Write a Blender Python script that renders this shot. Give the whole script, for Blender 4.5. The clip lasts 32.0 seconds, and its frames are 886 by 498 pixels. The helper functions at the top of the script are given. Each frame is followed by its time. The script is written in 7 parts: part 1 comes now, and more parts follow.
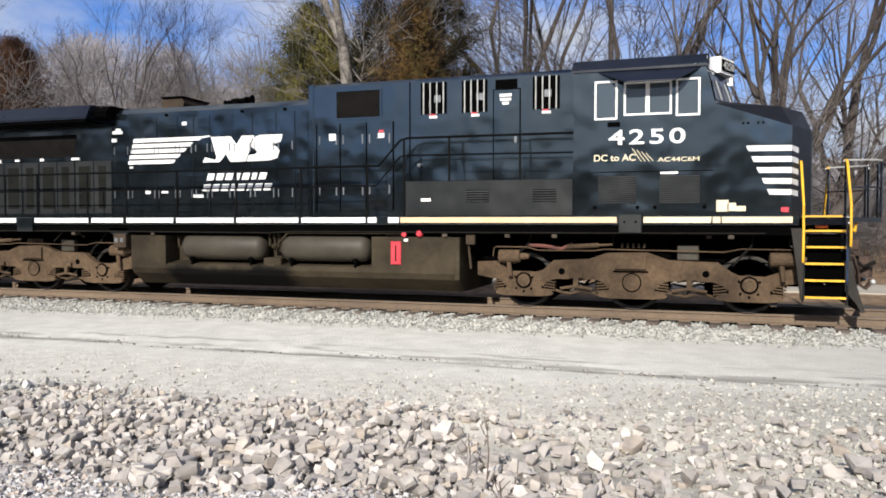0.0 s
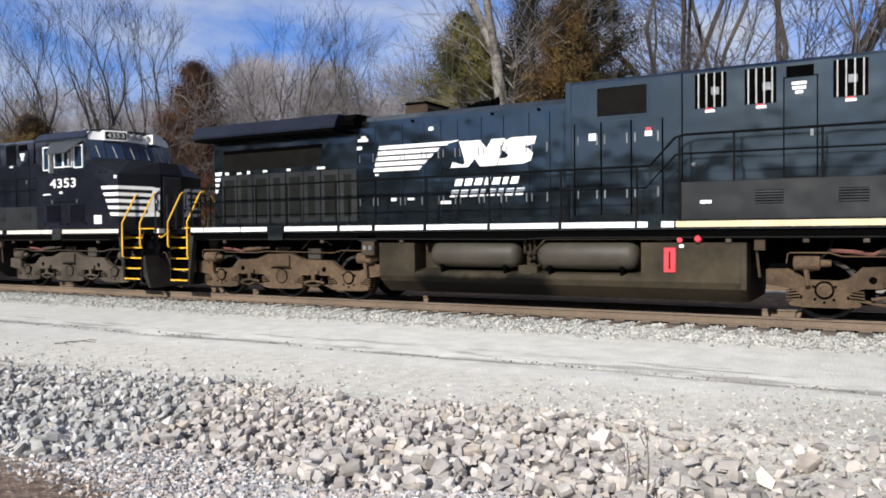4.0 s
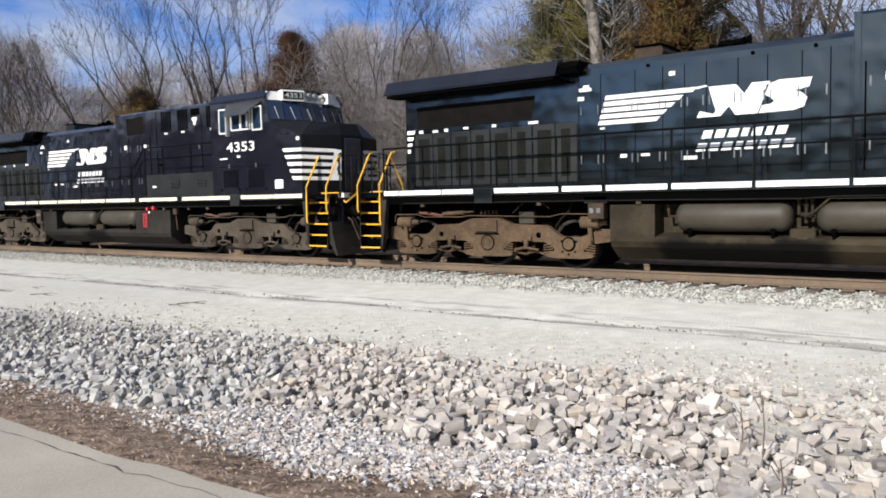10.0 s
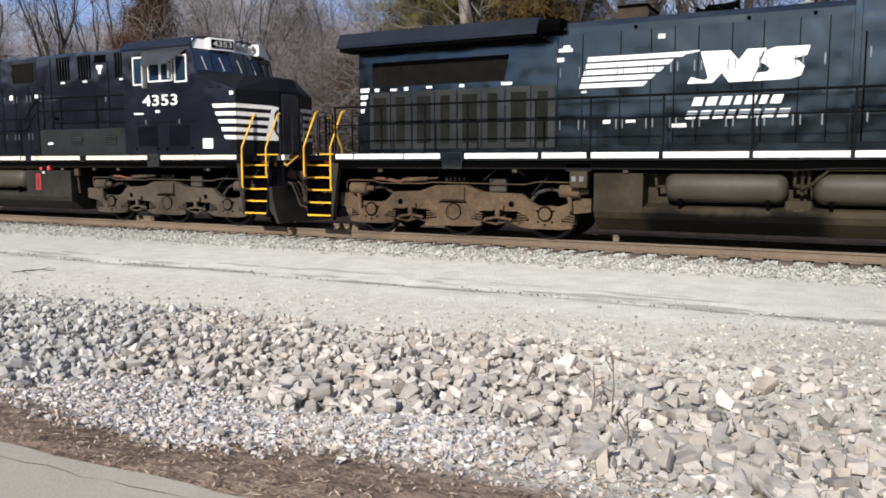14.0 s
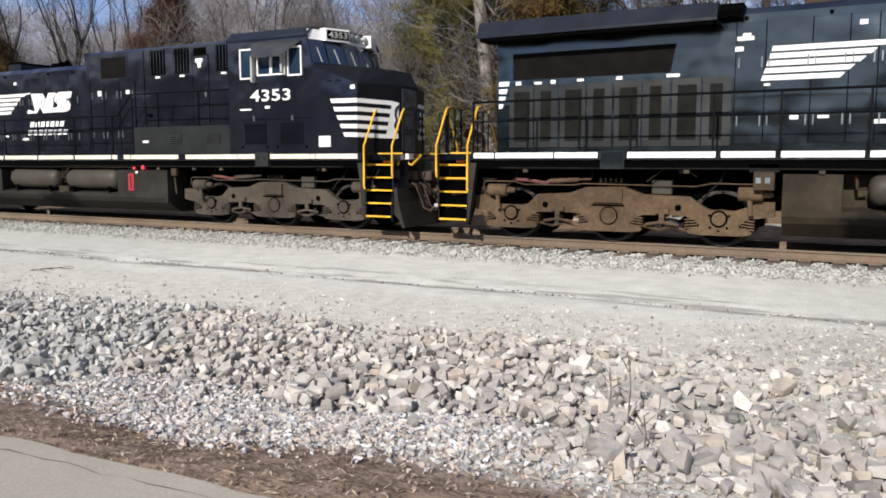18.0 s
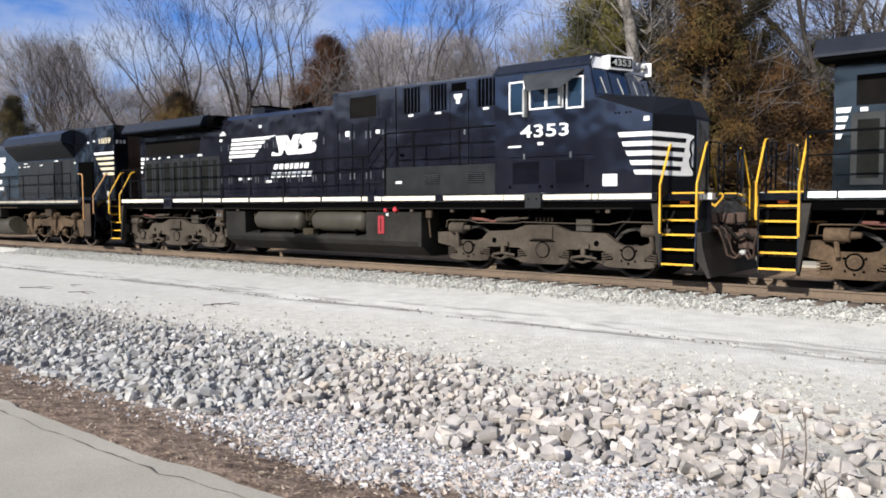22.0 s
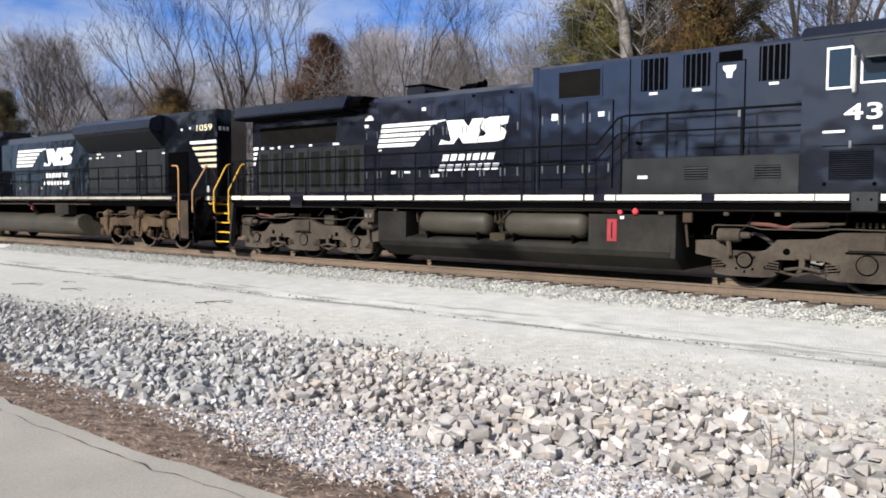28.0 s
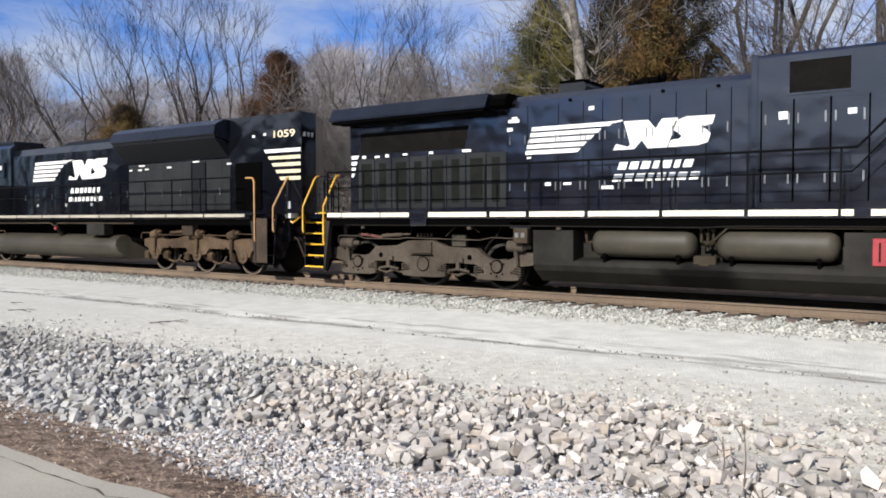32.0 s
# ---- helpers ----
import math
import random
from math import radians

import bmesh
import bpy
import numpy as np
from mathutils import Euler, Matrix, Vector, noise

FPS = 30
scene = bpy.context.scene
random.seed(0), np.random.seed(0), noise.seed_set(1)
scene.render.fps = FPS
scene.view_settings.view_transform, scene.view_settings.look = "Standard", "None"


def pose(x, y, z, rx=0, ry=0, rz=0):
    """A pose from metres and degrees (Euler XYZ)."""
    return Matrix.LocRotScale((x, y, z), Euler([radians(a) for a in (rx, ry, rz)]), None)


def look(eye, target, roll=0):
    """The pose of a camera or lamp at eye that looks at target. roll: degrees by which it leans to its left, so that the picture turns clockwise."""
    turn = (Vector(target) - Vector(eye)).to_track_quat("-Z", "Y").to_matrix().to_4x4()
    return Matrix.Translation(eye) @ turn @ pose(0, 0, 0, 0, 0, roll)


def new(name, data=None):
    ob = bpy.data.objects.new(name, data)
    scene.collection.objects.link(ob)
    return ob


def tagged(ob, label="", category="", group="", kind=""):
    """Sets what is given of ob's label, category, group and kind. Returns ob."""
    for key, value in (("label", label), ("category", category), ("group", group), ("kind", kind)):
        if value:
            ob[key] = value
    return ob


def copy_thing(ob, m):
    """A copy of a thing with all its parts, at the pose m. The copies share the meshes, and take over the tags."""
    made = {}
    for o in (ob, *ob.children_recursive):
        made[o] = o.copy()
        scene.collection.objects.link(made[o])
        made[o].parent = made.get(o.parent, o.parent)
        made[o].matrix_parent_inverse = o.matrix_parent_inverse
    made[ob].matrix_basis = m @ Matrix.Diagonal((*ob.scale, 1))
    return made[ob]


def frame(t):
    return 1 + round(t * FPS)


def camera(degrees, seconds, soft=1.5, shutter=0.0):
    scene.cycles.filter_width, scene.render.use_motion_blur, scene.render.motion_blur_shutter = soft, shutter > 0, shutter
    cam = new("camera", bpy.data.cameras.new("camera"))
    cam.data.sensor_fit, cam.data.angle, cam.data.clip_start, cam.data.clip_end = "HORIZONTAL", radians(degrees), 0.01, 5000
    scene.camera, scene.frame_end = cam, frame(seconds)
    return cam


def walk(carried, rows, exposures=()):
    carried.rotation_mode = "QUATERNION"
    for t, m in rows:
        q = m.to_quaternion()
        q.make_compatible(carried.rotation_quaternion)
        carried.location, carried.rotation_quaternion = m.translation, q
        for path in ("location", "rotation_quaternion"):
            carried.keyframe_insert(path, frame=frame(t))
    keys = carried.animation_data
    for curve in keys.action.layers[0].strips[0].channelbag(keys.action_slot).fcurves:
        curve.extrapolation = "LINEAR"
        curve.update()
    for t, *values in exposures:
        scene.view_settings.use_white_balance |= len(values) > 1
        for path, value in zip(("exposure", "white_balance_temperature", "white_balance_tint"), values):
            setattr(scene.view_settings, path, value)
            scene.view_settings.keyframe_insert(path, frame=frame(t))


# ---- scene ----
# x runs along the track, y away from the camera, z = 0 at the top of the rails
cam = camera(58.88, 32.0, soft=1.8)
walk(cam, [
    (0, pose(0.117, 0.021, 1.641, 88.093, -0.019, 18.411)),
    (0.5, pose(0.117, 0.028, 1.642, 88.185, -0.268, 22.706)),
    (1, pose(0.103, 0.034, 1.638, 88.220, 0.438, 24.944)),
    (1.5, pose(0.087, 0.051, 1.635, 87.500, 0.127, 27.890)),
    (2, pose(0.085, 0.068, 1.632, 87.926, 0.406, 29.809)),
    (2.5, pose(0.087, 0.061, 1.632, 88.257, 0.393, 30.603)),
    (3, pose(0.079, 0.050, 1.620, 87.774, 0.441, 31.267)),
    (3.5, pose(0.100, 0.041, 1.630, 88.193, -0.032, 31.872)),
    (4, pose(0.103, 0.005, 1.632, 88.620, 0.576, 29.515)),
    (4.5, pose(0.081, -0.023, 1.609, 89.043, -0.443, 32.203)),
    (6.5, pose(-0.001, -0.011, 1.593, 87.638, -0.951, 30.463)),
    (7, pose(-0.013, -0.013, 1.597, 87.073, -1.415, 30.179)),
    (7.5, pose(-0.004, -0.008, 1.591, 87.654, -1.709, 31.225)),
    (8, pose(-0.013, -0.002, 1.588, 87.444, -1.406, 32.762)),
    (8.5, pose(-0.005, 0.000, 1.586, 86.786, -0.506, 33.983)),
    (9, pose(-0.008, -0.000, 1.584, 86.858, -0.170, 34.573)),
    (9.5, pose(-0.010, 0.001, 1.580, 86.919, 0.487, 35.246)),
    (10, pose(-0.009, 0.003, 1.577, 86.238, 1.193, 36.218)),
    (10.5, pose(-0.003, 0.012, 1.583, 85.893, 0.501, 35.938)),
    (11, pose(-0.002, 0.006, 1.579, 85.898, -0.109, 35.614)),
    (11.5, pose(-0.003, 0.006, 1.577, 85.071, 0.053, 35.555)),
    (12, pose(0.007, 0.007, 1.585, 85.008, 0.000, 34.590)),
    (12.5, pose(0.018, 0.008, 1.593, 84.047, 0.799, 32.675)),
    (13, pose(0.018, 0.006, 1.594, 84.062, 0.549, 32.111)),
    (13.5, pose(0.035, 0.002, 1.581, 83.522, 0.424, 28.936)),
    (15.5, pose(0.008, -0.016, 1.586, 84.303, -0.271, 25.151)),
    (16, pose(0.013, -0.009, 1.593, 84.590, -0.518, 25.726)),
    (16.5, pose(0.014, -0.020, 1.598, 85.194, -1.103, 25.977)),
    (17, pose(0.029, -0.021, 1.599, 85.586, -0.754, 24.099)),
    (17.5, pose(0.017, -0.018, 1.586, 85.147, -0.828, 25.092)),
    (18, pose(0.009, -0.006, 1.580, 83.631, 0.029, 27.825)),
    (18.5, pose(0.007, 0.002, 1.585, 84.112, 0.089, 30.347)),
    (19, pose(0.006, 0.006, 1.589, 84.367, 0.319, 30.813)),
    (19.5, pose(-0.007, 0.011, 1.587, 84.270, 0.519, 31.719)),
    (20, pose(-0.025, 0.018, 1.598, 84.524, 0.950, 32.851)),
    (20.5, pose(-0.035, 0.028, 1.593, 85.435, 0.692, 37.429)),
    (21, pose(-0.062, 0.028, 1.595, 87.116, -0.529, 39.244)),
    (21.5, pose(-0.076, 0.021, 1.589, 86.188, 0.488, 38.999)),
    (22, pose(-0.073, 0.016, 1.591, 86.617, 0.282, 38.510)),
    (22.5, pose(-0.073, 0.011, 1.592, 87.099, 0.156, 38.530)),
    (23, pose(-0.069, 0.011, 1.594, 87.050, 0.495, 38.196)),
    (23.5, pose(-0.069, 0.012, 1.595, 86.778, 0.256, 37.767)),
    (24, pose(-0.069, 0.005, 1.593, 86.477, 0.122, 37.983)),
    (24.5, pose(-0.073, 0.005, 1.597, 86.576, 0.506, 38.044)),
    (25, pose(-0.064, 0.005, 1.602, 86.645, 0.401, 37.772)),
    (25.5, pose(-0.056, -0.007, 1.596, 86.710, 0.063, 37.668)),
    (27.5, pose(-0.050, -0.027, 1.605, 86.574, -0.200, 37.866)),
    (28, pose(-0.050, -0.023, 1.600, 86.559, -0.181, 38.019)),
    (28.5, pose(-0.041, -0.012, 1.600, 86.436, 0.603, 37.713)),
    (29, pose(-0.037, -0.012, 1.606, 85.703, -0.186, 36.002)),
    (29.5, pose(-0.039, -0.012, 1.615, 85.781, -0.453, 35.848)),
    (30, pose(-0.050, -0.025, 1.604, 85.414, -0.534, 37.705)),
    (30.5, pose(-0.041, -0.029, 1.607, 85.022, -0.212, 38.848)),
    (31, pose(-0.035, -0.035, 1.621, 85.898, -0.350, 37.667)),
    (31.5, pose(-0.020, -0.045, 1.611, 87.348, -0.835, 36.241)),
    (32, pose(-0.021, -0.047, 1.613, 87.757, 0.103, 34.987)),
], [(0, 0.45, 6500, 10), (1, 0.45, 6450, 10), (2, 0.40, 6280, 10), (4, 0.42, 6260, 10), (8, 0.45, 6300, 10), (11, 0.43, 6450, 10), (12.3, 0.34, 6480, 10), (13.5, 0.36, 6450, 10),
    (16, 0.43, 6450, 10), (18, 0.34, 6450, 10), (19.5, 0.46, 6300, 10), (22, 0.50, 6260, 10), (25, 0.51, 6260, 10), (28, 0.50, 6280, 10), (30, 0.51, 6280, 10), (32, 0.46, 6300, 10)])

TRACK_Y = 16.036  # centre line of the track
# seconds and the place of the leading locomotive's centre along the track
TRAIN = [
    (0, -8.188), (0.5, -7.881), (1, -7.573), (1.5, -7.273), (2, -6.980), (2.5, -6.698),
    (3, -6.404), (3.5, -6.111), (4, -5.842), (4.5, -5.564), (6.5, -4.476), (7, -4.221),
    (7.5, -3.971), (8, -3.719), (8.5, -3.451), (9, -3.186), (9.5, -2.910), (10, -2.625),
    (10.5, -2.335), (11, -2.034), (11.5, -1.727), (12, -1.420), (12.5, -1.123), (13, -0.818),
    (13.5, -0.513), (15.5, 0.841), (16, 1.201), (16.5, 1.573), (17, 1.966), (17.5, 2.385),
    (18, 2.814), (18.5, 3.215), (19, 3.626), (19.5, 4.055), (20, 4.463), (20.5, 4.882),
    (21, 5.313), (21.5, 5.742), (22, 6.168), (22.5, 6.611), (23, 7.084), (23.5, 7.595),
    (24, 8.116), (24.5, 8.650), (25, 9.189), (25.5, 9.740), (27.5, 12.074), (28, 12.705),
    (28.5, 13.350), (29, 14.008), (29.5, 14.702), (30, 15.412), (30.5, 16.122), (31, 16.834),
    (31.5, 17.561), (32, 18.308),
]

# ---- light ----
SUN_DIR = Vector((0.02, -0.854, 0.518)).normalized()   # towards the sun
sun = new("sun", bpy.data.lights.new("sun", "SUN"))
sun.data.energy, sun.data.angle, sun.data.color = 5.0, radians(0.53), (1.0, 0.95, 0.87)
sun.matrix_world = look((0, 0, 60), Vector((0, 0, 60)) - SUN_DIR)
world = bpy.data.worlds.new("sky")
scene.world = world
world.use_nodes = True
wn, wl = world.node_tree.nodes, world.node_tree.links
wn.clear()
w_out, w_bg, w_sky = wn.new("ShaderNodeOutputWorld"), wn.new("ShaderNodeBackground"), wn.new("ShaderNodeTexSky")
w_sky.sky_type, w_sky.sun_disc = "NISHITA", False
w_sky.sun_elevation = math.asin(SUN_DIR.z)
w_sky.sun_rotation = math.atan2(SUN_DIR.x, SUN_DIR.y)
w_sky.air_density, w_sky.dust_density, w_sky.ozone_density = 1.0, 0.6, 2.5
w_co, w_map, w_noise, w_ramp, w_mix = (wn.new("ShaderNodeTexCoord"), wn.new("ShaderNodeMapping"), wn.new("ShaderNodeTexNoise"),
                                       wn.new("ShaderNodeValToRGB"), wn.new("ShaderNodeMixRGB"))
w_map.inputs["Scale"].default_value = (1.3, 1.3, 3.6)
w_map.inputs["Location"].default_value = (0.35, 0.1, 0.0)
w_noise.inputs["Scale"].default_value, w_noise.inputs["Detail"].default_value, w_noise.inputs["Roughness"].default_value = 2.0, 8, 0.58
w_ramp.color_ramp.elements[0].position, w_ramp.color_ramp.elements[1].position = 0.385, 0.63
w_mix.inputs["Color2"].default_value = (6.3, 6.6, 7.2, 1)
wl.new(w_co.outputs["Generated"], w_map.inputs["Vector"])
wl.new(w_map.outputs["Vector"], w_noise.inputs["Vector"])
wl.new(w_noise.outputs["Fac"], w_ramp.inputs["Fac"])
wl.new(w_ramp.outputs["Color"], w_mix.inputs["Fac"])
w_tint = wn.new("ShaderNodeMixRGB")
w_tint.blend_type, w_tint.inputs["Fac"].default_value, w_tint.inputs["Color2"].default_value = "MULTIPLY", 1.0, (0.55, 0.80, 1.32, 1)
wl.new(w_sky.outputs["Color"], w_tint.inputs["Color1"])
wl.new(w_tint.outputs["Color"], w_mix.inputs["Color1"])
wl.new(w_mix.outputs["Color"], w_bg.inputs["Color"])
wl.new(w_bg.outputs["Background"], w_out.inputs["Surface"])
w_bg.inputs["Strength"].default_value = 0.075

# ---- materials ----


def ramp(n, stops):
    r = n.new("ShaderNodeValToRGB")
    els = r.color_ramp.elements
    while len(els) < len(stops):
        els.new(0.5)
    for e, (p, c) in zip(els, stops):
        e.position, e.color = p, (*c, 1) if len(c) == 3 else c
    return r


def surface(name, base, dark=None, rough=0.6, metal=0.0, scale=3.0, grain=60.0, bump=0.15, spread=0.12, each=0.0, coat=0.0, spec=0.5, warp=0.0, sheen=(1, 1, 1), ior=1.5):
    """A painted, stony or metal surface: two colours mixed by broad stains, a fine grain in colour, gloss and relief; each: how far single pieces differ."""
    m = bpy.data.materials.new(name)
    m.use_nodes = True
    n, l = m.node_tree.nodes, m.node_tree.links
    b = n["Principled BSDF"]
    co = n.new("ShaderNodeTexCoord")
    big, fine = n.new("ShaderNodeTexNoise"), n.new("ShaderNodeTexNoise")
    big.inputs["Scale"].default_value, big.inputs["Detail"].default_value, big.inputs["Roughness"].default_value = scale, 6, 0.62
    fine.inputs["Scale"].default_value, fine.inputs["Detail"].default_value = grain, 4
    l.new(co.outputs["Object"], big.inputs["Vector"])
    l.new(co.outputs["Object"], fine.inputs["Vector"])
    dark = dark or tuple(c * 0.6 for c in base)
    r = ramp(n, [(0.34, dark), (0.62, base)])
    l.new(big.outputs["Fac"], r.inputs["Fac"])
    mul = n.new("ShaderNodeMixRGB")
    mul.blend_type, mul.inputs["Fac"].default_value = "MULTIPLY", 1.0
    g = ramp(n, [(0.3, (1 - 2 * spread,) * 3), (0.7, (1 + spread,) * 3)])
    l.new(fine.outputs["Fac"], g.inputs["Fac"])
    l.new(r.outputs["Color"], mul.inputs["Color1"])
    l.new(g.outputs["Color"], mul.inputs["Color2"])
    out = mul.outputs["Color"]
    if each:
        info, hsv, mr = n.new("ShaderNodeObjectInfo"), n.new("ShaderNodeHueSaturation"), n.new("ShaderNodeMapRange")
        mr.inputs["To Min"].default_value, mr.inputs["To Max"].default_value = 1 - each, 1 + each
        l.new(info.outputs["Random"], mr.inputs["Value"])
        l.new(mr.outputs["Result"], hsv.inputs["Value"])
        l.new(out, hsv.inputs["Color"])
        out = hsv.outputs["Color"]
    l.new(out, b.inputs["Base Color"])
    rr = n.new("ShaderNodeMapRange")
    rr.inputs["To Min"].default_value, rr.inputs["To Max"].default_value = max(0.05, rough - 0.12), min(1, rough + 0.12)
    l.new(big.outputs["Fac"], rr.inputs["Value"])
    l.new(rr.outputs["Result"], b.inputs["Roughness"])
    b.inputs["Metallic"].default_value = metal
    b.inputs["Specular IOR Level"].default_value = spec
    b.inputs["IOR"].default_value = ior
    b.inputs["Specular Tint"].default_value = (*sheen, 1)
    b.inputs["Coat Weight"].default_value = coat
    b.inputs["Coat Roughness"].default_value = 0.15
    if warp:
        # sheet metal that is not quite flat
        sag = n.new("ShaderNodeTexNoise")
        sag.inputs["Scale"].default_value, sag.inputs["Detail"].default_value = 1.7, 1
        l.new(co.outputs["Object"], sag.inputs["Vector"])
        bp = n.new("ShaderNodeBump")
        bp.inputs["Strength"].default_value, bp.inputs["Distance"].default_value = warp, 0.12
        l.new(sag.outputs["Fac"], bp.inputs["Height"])
        l.new(bp.outputs["Normal"], b.inputs["Normal"])
    elif bump:
        bp = n.new("ShaderNodeBump")
        bp.inputs["Strength"].default_value, bp.inputs["Distance"].default_value = bump, 0.02
        l.new(fine.outputs["Fac"], bp.inputs["Height"])
        l.new(bp.outputs["Normal"], b.inputs["Normal"])
    return m


BLACK = surface("black_paint", (0.0032, 0.0034, 0.0054), (0.0018, 0.0019, 0.0032), 0.12, 0, 0.7, 25, 0.0, 0.08, spec=1.0, warp=0.22, sheen=(0.90, 0.98, 1.06), ior=1.58)
BLACK_DOOR = surface("black_paint_doors", (0.0034, 0.0036, 0.0057), (0.0019, 0.0021, 0.0034), 0.13, 0, 1.4, 30, 0.0, 0.1, each=0.15, spec=1.0, warp=0.22, sheen=(0.90, 0.98, 1.06), ior=1.58)
BLACK_FADED = surface("faded_black_paint", (0.0102, 0.0106, 0.0162), (0.0066, 0.0070, 0.0112), 0.13, 0, 0.7, 25, 0.0, 0.08, spec=1.0, warp=0.22, sheen=(0.92, 0.98, 1.05), ior=1.58)
FADED_DOOR = surface("faded_black_doors", (0.0107, 0.0111, 0.0167), (0.0070, 0.0074, 0.0116), 0.14, 0, 1.4, 30, 0.0, 0.1, each=0.15, spec=1.0, warp=0.22, sheen=(0.92, 0.98, 1.05), ior=1.58)
BLACK_HAZY = surface("dust_hazed_black_paint", (0.0050, 0.0068, 0.0078), (0.0029, 0.0041, 0.0048), 0.15, 0, 0.9, 22, 0.0, 0.08, spec=1.0, warp=0.22, sheen=(0.86, 1.02, 1.08), ior=1.64)
DOOR_HAZY = surface("dust_hazed_doors", (0.0053, 0.0072, 0.0082), (0.0031, 0.0043, 0.0051), 0.15, 0, 1.6, 26, 0.0, 0.1, each=0.15, spec=1.0, warp=0.22, sheen=(0.86, 1.02, 1.08), ior=1.64)
NOSE_MATTE = surface("matte_black_nose", (0.0040, 0.0042, 0.0056), (0.0024, 0.0026, 0.0036), 0.5, 0, 1.2, 20, 0.0, 0.1, spec=0.25, warp=0.1)
NAVY = surface("blue_black_sheet", (0.0050, 0.0070, 0.0140), (0.0030, 0.0042, 0.0085), 0.3, 0, 1.2, 20, 0.0, 0.1, spec=0.5, warp=0.1)
ROOF = surface("sooty_black_roof", (0.0068, 0.0090, 0.0135), (0.0036, 0.0048, 0.0075), 0.42, 0, 1.5, 20, 0.03, 0.15, spec=0.35)
GRIME = surface("dusty_underframe_brown", (0.0571, 0.0406, 0.0271), (0.0314, 0.0228, 0.0157), 0.85, 0, 1.1, 14, 0.10, 0.07, spec=0.15)
TANK = surface("dusty_grey_tank", (0.051, 0.044, 0.032), (0.029, 0.025, 0.018), 0.55, 0, 0.9, 9, 0.03, 0.06, spec=0.3)
# black gear and gaps, with the shade beneath and between parts put into the colour
SHADE = surface("shade_black_gear", (0.0009, 0.00085, 0.0008), (0.0005, 0.0005, 0.0005), 0.85, 0, 3, 30, 0.1, 0.2, spec=0.03)
WHITE = surface("white_reflective_paint", (0.82, 0.81, 0.78), (0.66, 0.64, 0.60), 0.45, 0, 1.5, 40, 0.02, 0.06)
CREAM = surface("aged_cream_reflective", (0.688, 0.602, 0.4128), (0.5676, 0.473, 0.3096), 0.45, 0, 1.5, 40, 0.02, 0.06)
YELLOW = surface("yellow_safety_paint", (0.80, 0.46, 0.030), (0.62, 0.33, 0.022), 0.45, 0, 3, 40, 0.03, 0.1)
TAN_RAIL = surface("dusty_orange_paint", (0.55, 0.28, 0.09), (0.32, 0.18, 0.09), 0.6, 0, 3, 40, 0.03, 0.1)
RED = surface("red_paint", (0.58, 0.045, 0.06), (0.42, 0.03, 0.04), 0.4, 0, 4, 40, 0.02, 0.08)
DULL_RED = surface("faded_dark_red_paint", (0.30, 0.022, 0.028), (0.20, 0.015, 0.02), 0.5, 0, 4, 40, 0.02, 0.08)
ORANGE = surface("orange_lens", (0.75, 0.16, 0.03), (0.55, 0.1, 0.02), 0.3, 0, 4, 40, 0.02, 0.08)
SCREEN = surface("dark_grey_wire_screen", (0.0150, 0.0154, 0.0138), (0.0088, 0.0090, 0.0081), 0.9, 0, 3, 90, 0.2, 0.3, spec=0.05)
SCREEN_BROWN = surface("dark_brown_wire_screen", (0.0098, 0.0088, 0.0080), (0.0058, 0.0053, 0.0049), 0.9, 0, 3, 90, 0.2, 0.3, spec=0.05)
STEEL = surface("bare_worn_steel", (0.45, 0.43, 0.40), (0.24, 0.21, 0.18), 0.38, 1.0, 3, 50, 0.05, 0.1)
GREY = surface("grey_painted_metal", (0.42, 0.42, 0.40), (0.28, 0.28, 0.26), 0.5, 0, 3, 40, 0.05, 0.1)
RAIL_GREY = surface("dusty_black_rail", (0.0026, 0.0028, 0.0030), (0.0014, 0.0016, 0.0018), 0.6, 0, 2, 20, 0.02, 0.1, spec=0.08)
LATCH = surface("worn_light_latch", (0.187, 0.198, 0.209), (0.088, 0.0935, 0.099), 0.45, 0.4, 4, 40, 0.05, 0.1)
LOUVER = surface("dusty_louver_metal", (0.040, 0.042, 0.042), (0.022, 0.023, 0.024), 0.35, 0, 3, 30, 0.02, 0.1)
GREY_TANK = surface("dark_grey_tank", (0.029, 0.0268, 0.0228), (0.0125, 0.0115, 0.0098), 0.7, 0, 0.9, 9, 0.03, 0.06, spec=0.12)
OLIVE_TANK = surface("dark_dusty_tank", (0.054, 0.043, 0.0275), (0.022, 0.0175, 0.0115), 0.75, 0, 0.9, 9, 0.03, 0.06, spec=0.10)
HOSE = surface("black_rubber_hose", (0.014, 0.0125, 0.011), None, 0.8, 0, 4, 40, 0.05, 0.1, spec=0.08)
RUST = surface("rusty_rail_side", (0.17, 0.122, 0.082), (0.115, 0.082, 0.056), 0.85, 0, 0.8, 20, 0.1, 0.08)
TIE_WOOD = surface("weathered_tie_wood", (0.13, 0.10, 0.08), (0.06, 0.048, 0.04), 0.9, 0, 3, 25, 0.4, 0.25, each=0.25)


def glass_pane(name, tint):
    m = bpy.data.materials.new(name)
    m.use_nodes = True
    b = m.node_tree.nodes["Principled BSDF"]
    b.inputs["Base Color"].default_value = (*tint, 1)
    b.inputs["Roughness"].default_value = 0.04
    b.inputs["Specular IOR Level"].default_value = 0.55
    return m


# the pale reflection on these panes is put into their base colour
GLASS_PALE = glass_pane("reflection_toned_glass", (0.052, 0.068, 0.082))
GLASS_BLUE = glass_pane("blue_tinted_glass", (0.012, 0.026, 0.046))
GLASS = glass_pane("dark_cab_glass", (0.010, 0.022, 0.050))

# ---- mesh helpers ----


